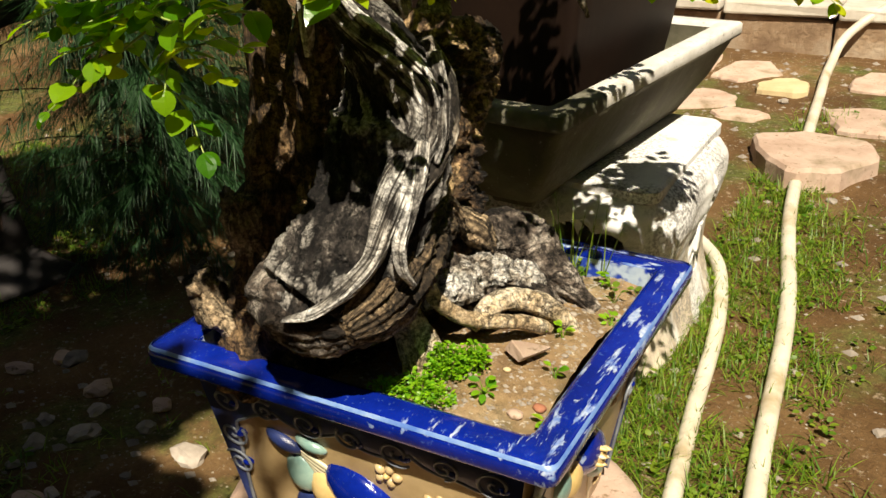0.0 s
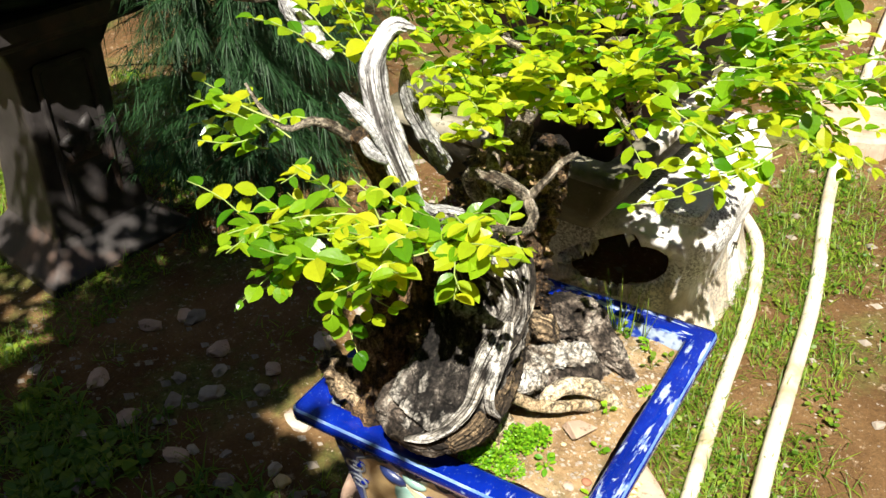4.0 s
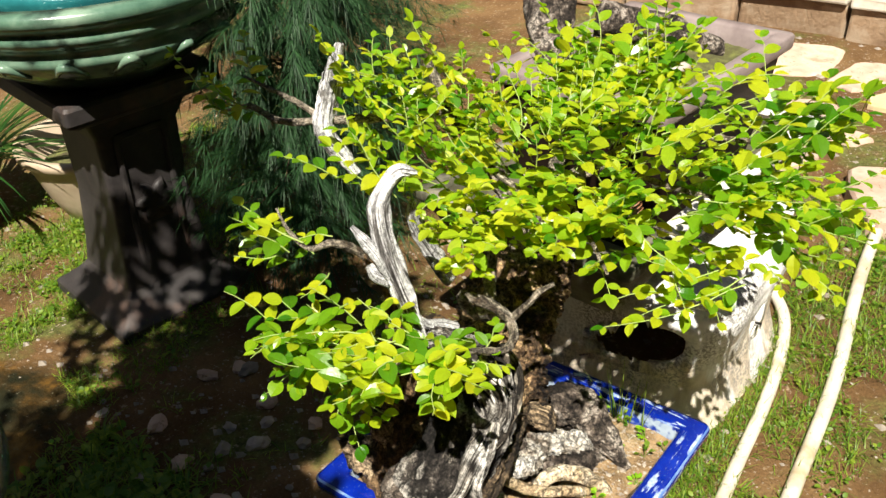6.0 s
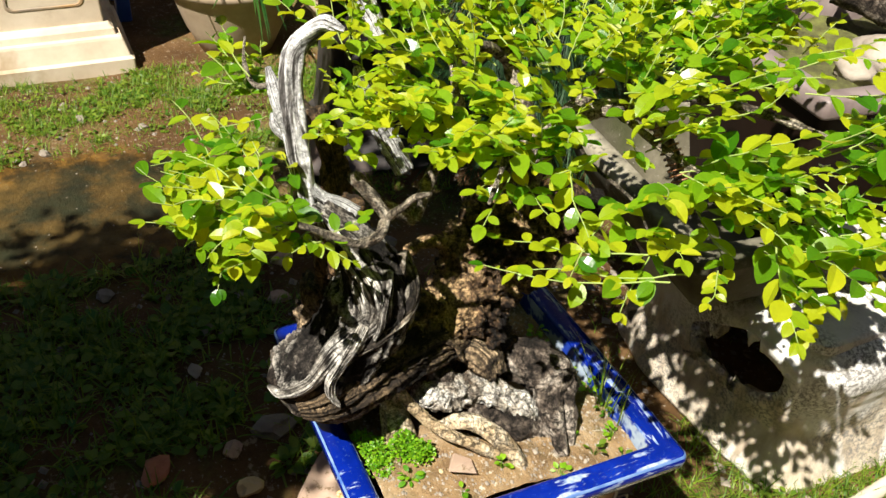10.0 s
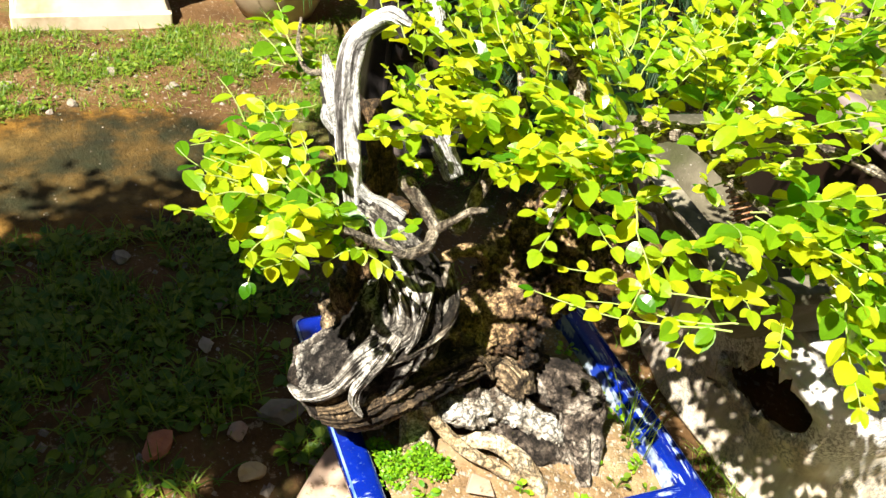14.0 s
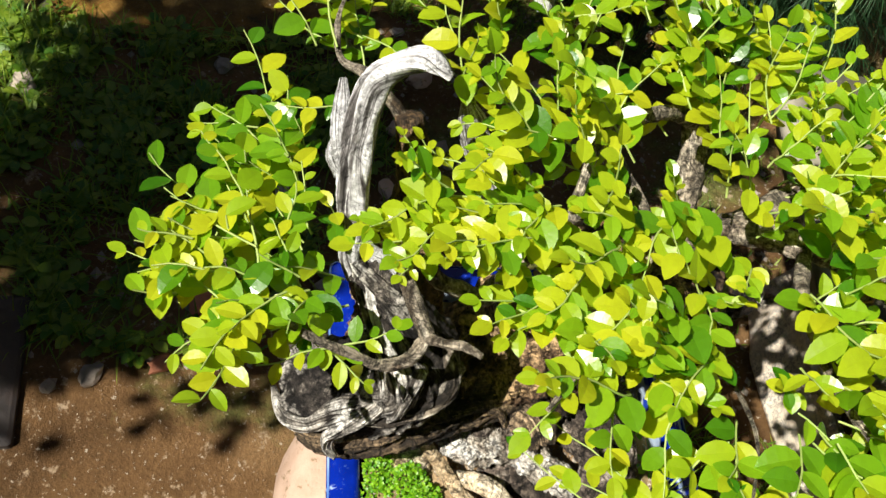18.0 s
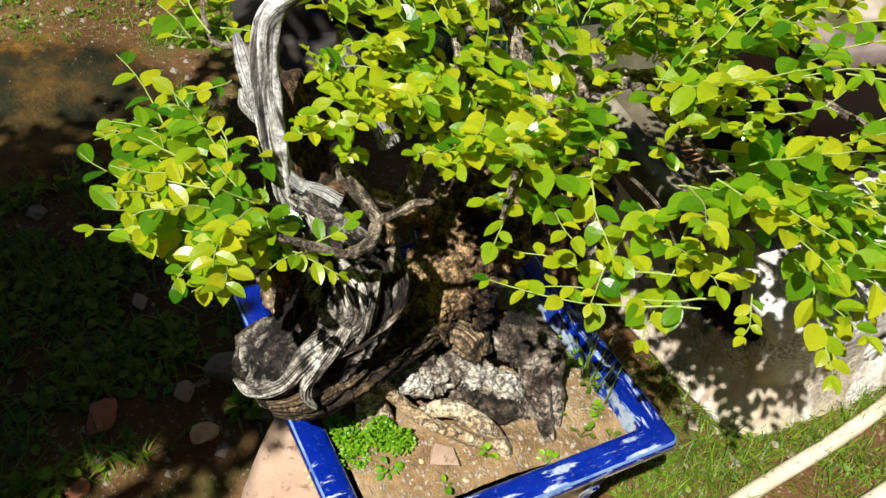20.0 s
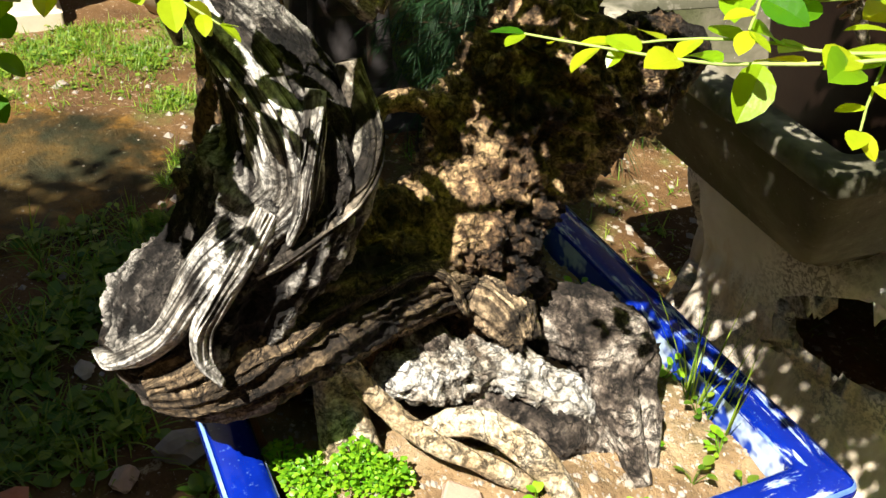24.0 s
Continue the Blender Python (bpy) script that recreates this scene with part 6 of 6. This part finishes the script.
flag(0.185, 2.03, 0.19, 0.2, 0.05, M_TERRA, "thick pink flagstone raised above the grass")
flag(-0.02, 2.78, 0.1, 0.115, 0.028, M_YSTONE, "flat yellow flagstone in brown soil", turn=30)
for x, y, rx, ry in ((0.33, 2.52, 0.17, 0.2), (0.36, 3.0, 0.17, 0.17), (-0.2, 3.0, 0.2, 0.12), (-0.5, 3.05, 0.2, 0.16), (-0.3, 2.55, 0.16, 0.13), (-0.25, 2.2, 0.15, 0.12), (-0.85, 3.0, 0.18, 0.16), (0.75, 2.4, 0.2, 0.22), (0.72, 2.95, 0.18, 0.2), (-0.12, 2.42, 0.09, 0.06), (-0.55, 2.6, 0.14, 0.14)):
    flag(x, y, rx * 1.1, ry * 1.1, 0.012, M_TERRA, "worn pink flagstone sunk in brown soil", turn=frng.uniform(0, 90))
wall = empty("low_wall", (0, 3.47, 0.12), "low wall of rough brown blocks with pale coping", "wall", kind="structure")
x = -3.4
while x < 2.0:
    w = frng.uniform(0.38, 0.62)
    b = part("block", box_bm((w - 0.012, 0.3, 0.2), (x + w / 2, 0.06 + frng.uniform(-0.015, 0.015), 0.08), 0.015, 1.0, 2, 0.01, frng), M_WALL, wall)
    c = part("coping", box_bm((w - 0.008, 0.34, 0.05), (x + w / 2, 0.06 + frng.uniform(-0.012, 0.012), 0.207), 0.012, 1.0, 2, 0.008, frng), M_WALLTOP, wall)
    x += w
wall2 = empty("upper_wall", (0, 4.35, 0.2), "second pale garden wall behind the low wall", "wall", kind="structure")
x = -3.8
while x < 2.6:
    w = frng.uniform(0.5, 0.9)
    part("block", box_bm((w - 0.01, 0.3, 0.34), (x + w / 2, 0.0, 0.14), 0.015, 1.0, 2, 0.012, frng), M_WALLTOP if frng.random() < 0.4 else M_WALL, wall2)
    x += w

# ---- loose stones on the soil ----
STONES = [(-0.473, -0.458, 0.075, M_RUBBLE), (-0.474, -0.297, 0.05, M_TERRA), (-0.5, -0.2, 0.085, M_STONE), (-1.13, -0.474, 0.06, M_STONE), (-2.23, -0.412, 0.05, M_STONE),
          (-0.36, -0.29, 0.06, M_YSTONE), (-0.33, -0.53, 0.05, M_RUBBLE), (-0.62, -0.1, 0.05, M_STONE), (-0.75, -0.32, 0.05, M_STONE), (-0.6, 0.12, 0.07, M_STONE), (-0.85, 0.1, 0.06, M_STONE), (-0.45, 0.3, 0.06, M_TERRA),
          (-0.72, 0.36, 0.06, M_STONE), (-1.0, -0.15, 0.05, M_STONE), (-1.02, -0.9, 0.07, M_STONE), (-2.1, -0.22, 0.04, M_STONE), (-2.0, -0.55, 0.045, M_STONE), (-2.15, -0.75, 0.05, M_STONE), (-1.95, -0.62, 0.03, M_STONE),
          (0.0, 2.63, 0.05, M_STONE), (0.28, 1.78, 0.035, M_STONE), (0.5, 1.1, 0.04, M_STONE), (0.5, 0.72, 0.03, M_STONE), (-0.3, -0.65, 0.05, M_STONE), (-0.28, -0.72, 0.035, M_STONE), (-0.7, 0.55, 0.055, M_STONE), (-1.1, 0.3, 0.06, M_STONE), (-0.55, -0.02, 0.04, M_STONE),
          (-1.18, 0.22, 0.06, M_TERRA), (-1.13, 0.0, 0.065, M_TERRA), (-0.955, -0.06, 0.06, M_TERRA), (-1.13, 0.29, 0.05, M_TERRA), (-0.95, 0.23, 0.07, M_TERRA), (-0.89, 0.17, 0.045, M_STONE), (-0.77, 0.23, 0.05, M_TERRA), (-0.75, 0.165, 0.05, M_STONE),
          (-0.957, 0.1, 0.04, M_STONE), (-0.91, 0.034, 0.05, M_STONE), (-0.77, -0.09, 0.055, M_TERRA), (-0.753, -0.06, 0.03, M_STONE), (-0.667, 0.03, 0.025, M_STONE), (-0.677, -0.037, 0.025, M_STONE), (-0.515, -0.04, 0.045, M_YSTONE), (-0.895, -0.26, 0.05, M_STONE), (-0.89, -0.03, 0.035, M_STONE), (-1.3, -0.05, 0.04, M_STONE)]
for x, y, s, mm in STONES:
    ob = part("garden_stone", stone_bm((s * frng.uniform(0.8, 1.1), s * 0.74, s * 0.5), frng, 2, 0.55), mm, None, smooth=False)
    ob.matrix_world = pose(x, y, ground_rough(x, y) + s * 0.1, 0, 0, frng.uniform(0, 360))
    tagged(ob, "broken red brick rubble half sunk in the soil" if mm == M_RUBBLE else "pale angular stone lying on the soil", "stone", "loose garden stones")
PV, PF = [], []
for k in range(3600):
    if k % 2:
        x, y = frng.uniform(-2.6, -0.3), frng.uniform(-1.1, 1.6)
    else:
        x, y = frng.uniform(-1.0, 1.0), frng.uniform(0.3, 3.5)
    inside = ((x + 1.58) / 0.4) ** 2 + ((y + 0.52) / 0.52) ** 2 < 1
    if inside and frng.random() < 0.5:
        continue
    s = (0.0015 if inside else 0.003) + (0.003 if inside else 0.012) * frng.random() ** 4
    z = ground_rough(x, y)
    m = len(PV)
    PV += [Vector((x + a * s * 1.3, y + b * s, z + c * s * 0.7)) for a, b, c in ((1, 0.2, 0), (-1, 0, 0), (0, 1, 0), (0.2, -1, 0), (0.1, 0.1, 1))]
    PF += [(m, m + 2, m + 4), (m + 2, m + 1, m + 4), (m + 1, m + 3, m + 4), (m + 3, m, m + 4)]
put("gravel", mesh_of("gravel", PV, PF, M_STONE, smooth=False), None, "fine pale gravel scattered over the soil", "gravel", kind="stuff")

# ---- grass and ground weeds ----
grng = random.Random(5)


def lawn(name, n, sample, lo, hi, width, label, material, droop=1.0):
    V, F = [], []
    done = 0
    while done < n:
        p = sample()
        if p is None:
            continue
        x, y = p
        done += 1
        for j in range(grng.randint(2, 5)):
            xx, yy = x + grng.gauss(0, 0.008), y + grng.gauss(0, 0.008)
            blade(V, F, (xx, yy, ground_rough(xx, yy) - 0.003), (grng.gauss(0, 0.6), grng.gauss(0, 0.6), 1), grng.uniform(lo, hi), width * grng.uniform(0.6, 1.3), droop * grng.uniform(0.4, 1.4), 4)
    return put(name, mesh_of(name, V, F, material), None, label, "grass", kind="stuff")


def strip():
    x, y = grng.uniform(0.05, 0.5), grng.uniform(0.3, 2.6)
    c = 0.34 - 0.08 * (y - 0.5)
    if x > c + 0.09 and grng.random() < 0.85:
        return None
    if y > 1.9 and grng.random() < 0.75:
        return None
    if fbm(x * 5, y * 5, 7.0) < -0.25:
        return None
    return x, y


def left_lawn():
    x, y = grng.uniform(-2.6, -0.3), grng.uniform(-1.2, 1.4)
    q = ((x + 1.58) / 0.38) ** 2 + ((y + 0.52) / 0.5) ** 2
    if q < 1:
        return None
    if x < -1.9 and grng.random() < 0.15:
        return x, y
    if x > -1.2 and -0.95 < y < -0.12:
        return None
    if x > -1.75 and y > 0.0 and grng.random() < 0.6:
        return None
    if fbm(x * 3.2, y * 3.2, 2.0) + 0.25 * fbm(x * 11, y * 11, 5.0) < 0.1:
        return None
    if x > -1.3 and y > -0.12 and grng.random() < 0.82:
        return None
    if x > -0.7 and y < 0.1 and grng.random() < 0.4:
        return None
    return x, y


lawn("grass_strip", 1900, strip, 0.02, 0.065, 0.0032, "green grass growing between the stand and the hoses", M_GRASS)


def shade_patch():
    x, y = grng.uniform(-1.25, -0.35), grng.uniform(-1.0, -0.08)
    if fbm(x * 6, y * 6, 4.0) + 0.4 * (-0.75 - x) < -0.08:
        return None
    return x, y


lawn("shade_grass", 1400, shade_patch, 0.035, 0.1, 0.0048, "longer dark grass growing in the damp shade", M_GRASS, 1.3)
lawn("rough_grass", 8500, left_lawn, 0.02, 0.055, 0.0032, "patchy rough grass on the garden soil", M_GRASS)
lawn("stand_grass", 420, lambda: (grng.uniform(-0.2, 0.2), grng.uniform(0.42, 0.72)) if grng.random() < 0.6 else (grng.uniform(0.02, 0.16), grng.uniform(0.7, 1.2)), 0.03, 0.08, 0.0032, "grass at the foot of the white stand", M_GRASS)


def ground_weeds(n, sample, size, label):
    V, F = [], []
    for k in range(n):
        p = None
        while p is None:
            p = sample()
        z = ground_rough(*p)
        for j in range(grng.randint(3, 8)):
            a = grng.uniform(0, 6.28)
            b = Vector((p[0] + 0.012 * math.cos(a), p[1] + 0.012 * math.sin(a), z + grng.uniform(0.003, 0.02)))
            lv, lf = leaf_geo(b, (math.cos(a), math.sin(a), grng.uniform(-0.1, 0.6)), (grng.gauss(0, 0.3), grng.gauss(0, 0.3), 1), size * grng.uniform(0.5, 1.2))
            m = len(V)
            V += lv
            F += [tuple(i + m for i in f) for f in lf]
    return put("ground_weeds", mesh_of("ground_weeds", V, F, M_GRASS), None, label, "weeds", kind="stuff")


ground_weeds(850, left_lawn, 0.017, "small broad-leaved weeds among the grass")
ground_weeds(420, shade_patch, 0.03, "larger broad-leaved weeds in the damp shade")
ground_weeds(160, strip, 0.014, "small broad-leaved weeds among the grass")

# ---- needle bush beside the dark pedestal ----
nrng = random.Random(9)


def needle_bush(x0, y0, k0, shoots, label):
    nb = empty("needle_bush", (x0, y0, 0.0), label, "shrub", "needle shrubs")
    child(put("stem", limb("stem", [(x0, y0 + 0.04 * k0, -0.08, 0.03), (x0 + 0.02, y0, 0.3 * k0, 0.024), (x0, y0 - 0.02, 0.6 * k0, 0.016), (x0 + 0.04, y0, 0.85 * k0, 0.008)], M_BARK, 12, 0.03)), nb)
    NV, NF = [], []
    for k in range(shoots):
        a, zz = nrng.uniform(0, 6.28), nrng.uniform(0.1, 1.05) * k0
        d = Vector((math.cos(a), math.sin(a), nrng.uniform(-0.1, 0.7))).normalized()
        p, ln = Vector((x0 + 0.02, y0, zz)), nrng.uniform(0.2, 0.42) * k0
        line = [p.copy()]
        for i in range(9):
            d = (d + Vector((nrng.gauss(0, 0.06), nrng.gauss(0, 0.06), -0.07))).normalized()
            p = p + d * ln / 9
            line.append(p.copy())
            if i > 1:
                for j in range(11):
                    nd = d + Vector((nrng.gauss(0, 0.5), nrng.gauss(0, 0.5), nrng.gauss(-0.1, 0.4)))
                    blade(NV, NF, p, nd, nrng.uniform(0.06, 0.13), 0.0024, 0.7, 3)
        BV, BF = [], []
        if k < 60:
            add_tube(BV, BF, line, 0.004, 0.0012, 4)
            child(put("twig", mesh_of("twig", BV, BF, M_BARK)), nb)
    child(tagged(put("needles", mesh_of("needles", NV, NF, M_NEEDLE)), kind="stuff"), nb)


needle_bush(-1.38, 0.86, 1.0, 360, "dark green needle-leaved shrub with drooping tips")
needle_bush(-1.85, 1.5, 1.25, 300, "larger dark needle-leaved shrub in the shade behind")

# strap leaves in the cream bowl
SV2, SF2 = [], []
for k in range(150):
    a = nrng.uniform(0, 6.28)
    blade(SV2, SF2, (0.02 + 0.06 * math.cos(a), 0.09 + 0.06 * math.sin(a), 0.19), (0.7 * math.cos(a), 0.7 * math.sin(a) + 0.25, nrng.uniform(0.9, 1.8)), nrng.uniform(0.35, 0.7), 0.022, nrng.uniform(0.8, 1.8), 8)
put("strap_leaves", mesh_of("strap_leaves", SV2, SF2, M_DARKLEAF), cb, "drooping green strap leaves", kind="stuff")
for k in range(8):
    a = k * 0.785
    lv, lf = leaf_geo((0.1, -0.02, 0.4), (math.cos(a), math.sin(a), 0.5), (0, 0, 1), 0.045, 0.7)
    put("flower_petal", mesh_of("flower_petal", lv, lf, M_PALEREL), cb)

# blue plastic stool behind the plaster pedestal
stool = empty("plastic_stool", (-3.35, 0.02, -0.14), "blue plastic stool standing on the soil", "stool")
part("seat", box_bm((0.34, 0.34, 0.03), (0, 0, 0.43), 0.012), M_PLASTIC, stool)
for sx in (-1, 1):
    for sy in (-1, 1):
        part("leg", box_bm((0.06, 0.06, 0.42), (sx * 0.14, sy * 0.14, 0.21), 0.01), M_PLASTIC, stool)
for sx in (-1, 1):
    part("stretcher", box_bm((0.03, 0.24, 0.05), (sx * 0.14, 0, 0.2), 0.006), M_PLASTIC, stool)

# ---- teal pot on a pedestal, mostly outside the view, and an unseen tree added for shade ----
TX, TY = -0.3, -0.92
pedestal("stone_pedestal", (TX, TY, -0.03), 0.15, 0.77, 4, M_DARKPED, "grey stone pedestal carrying a teal pot")
tp = empty("teal_pot", (TX, TY, 0.74), "round teal glazed pot on a stone pedestal", "pot")
part("body", lathe([(0.13, 0.0), (0.16, 0.03), (0.2, 0.09), (0.225, 0.15), (0.23, 0.19), (0.245, 0.2), (0.253, 0.21), (0.255, 0.255), (0.248, 0.262), (0.23, 0.262), (0.222, 0.25), (0.21, 0.18)], 72), M_TEAL, tp, "", True)
part("soil", lathe([(0.21, 0.17), (0.21, 0.2), (0.1, 0.22), (0.02, 0.225)], 40), M_MOSS, tp)
tt = empty("unseen_shade_tree", (TX, TY, 0.95), "unseen tree added above the teal pot to cast shade on the ground", "tree")
child(put("trunk", limb("trunk", [(TX, TY, 0.94, 0.05), (TX - 0.04, TY - 0.06, 1.15, 0.042), (TX - 0.06, TY - 0.06, 1.4, 0.034), (TX - 0.03, TY - 0.02, 1.65, 0.026), (TX, TY + 0.02, 1.85, 0.022), (TX + 0.05, TY - 0.25, 2.2, 0.018), (TX + 0.1, TY - 0.5, 2.5, 0.008)], M_BARK, 20, 0.02, 0.2, 5, 2, 0.2, 9, 2.0)), tt)
CX, CY, CZ = -0.3, -0.87, 1.9
CV, CF = [], []
crng = random.Random(77)
# leaf clumps set on sun lines to shade ground and pedestal, left open for the bonsai
while len(CV) < 17 * 13800:
    if len(CV) < 17 * 1500:
        r, a = math.sqrt(crng.random()), crng.uniform(0, 6.28)
        p = Vector((CX + 0.33 * r * math.cos(a), CY + 0.38 * r * math.sin(a), CZ + 0.14 * (1 - r * r) * crng.uniform(-1, 1)))
    elif len(CV) < 17 * 2100:
        r, a = math.sqrt(crng.random()), crng.uniform(0, 6.28)
        p = Vector((-0.62 + 0.33 * r * math.cos(a), -1.06 + 0.34 * r * math.sin(a), 2.35 + 0.12 * crng.uniform(-1, 1)))
    elif len(CV) < 17 * 3300:
        r, a = math.sqrt(crng.random()), crng.uniform(0, 6.28)
        p = Vector((0.11 + 0.3 * r * math.cos(a), -1.37 + 0.27 * r * math.sin(a), 2.4 + 0.1 * crng.uniform(-1, 1)))
        if p.x - 0.38 * (p.z - 0.85) > -0.38:
            continue
    else:
        p = Vector((crng.triangular(-0.55, 0.75, 0.15), crng.uniform(-2.35, -0.75), crng.uniform(2.3, 2.75)))
        if fbm(p.x * 4, p.y * 4, 3.0, 3) < -0.4 or (-0.52 < p.x - 0.38 * (p.z - 0.85) < 0.5 and -0.47 < p.y + 0.6 * (p.z - 0.85) < 0.5):
            continue
    lv, lf = leaf_geo(p, (crng.gauss(0, 1), crng.gauss(0, 1), crng.gauss(0, 0.3)), (crng.gauss(0, 0.4), crng.gauss(0, 0.4), 1), crng.uniform(0.035, 0.06))
    m = len(CV)
    CV += lv
    CF += [tuple(i + m for i in f) for f in lf]
child(tagged(put("crown", mesh_of("crown", CV, CF, M_DARKLEAF)), kind="stuff"), tt)
for k in range(7):
    a = k * 0.9
    child(put("limb", limb("limb", [(TX - 0.03, TY - 0.02, 1.62, 0.014), (CX + 0.15 * math.cos(a), CY + 0.17 * math.sin(a), 1.82, 0.009), (CX + 0.28 * math.cos(a), CY + 0.32 * math.sin(a), 1.88, 0.004)], M_BARK, 10, 0.02)), tt)

# ---- plain dark walls added far outside the view to block low sky light ----
for nm, sz, at in (("sky_block_north", (12.4, 0.2, 9.0), (-1.4, 6.0, 4.4)), ("sky_block_south", (12.4, 0.2, 4.6), (-1.4, -4.6, 2.2)), ("sky_block_west", (0.2, 10.4, 9.0), (-7.0, 0.7, 4.4)), ("sky_block_east", (0.2, 10.4, 7.4), (4.2, 0.7, 3.6))):
    tagged(part(nm, box_bm(sz, at, 0.02), M_DARKPED, None), "plain dark unseen wall added to block low sky light", "wall", kind="structure")
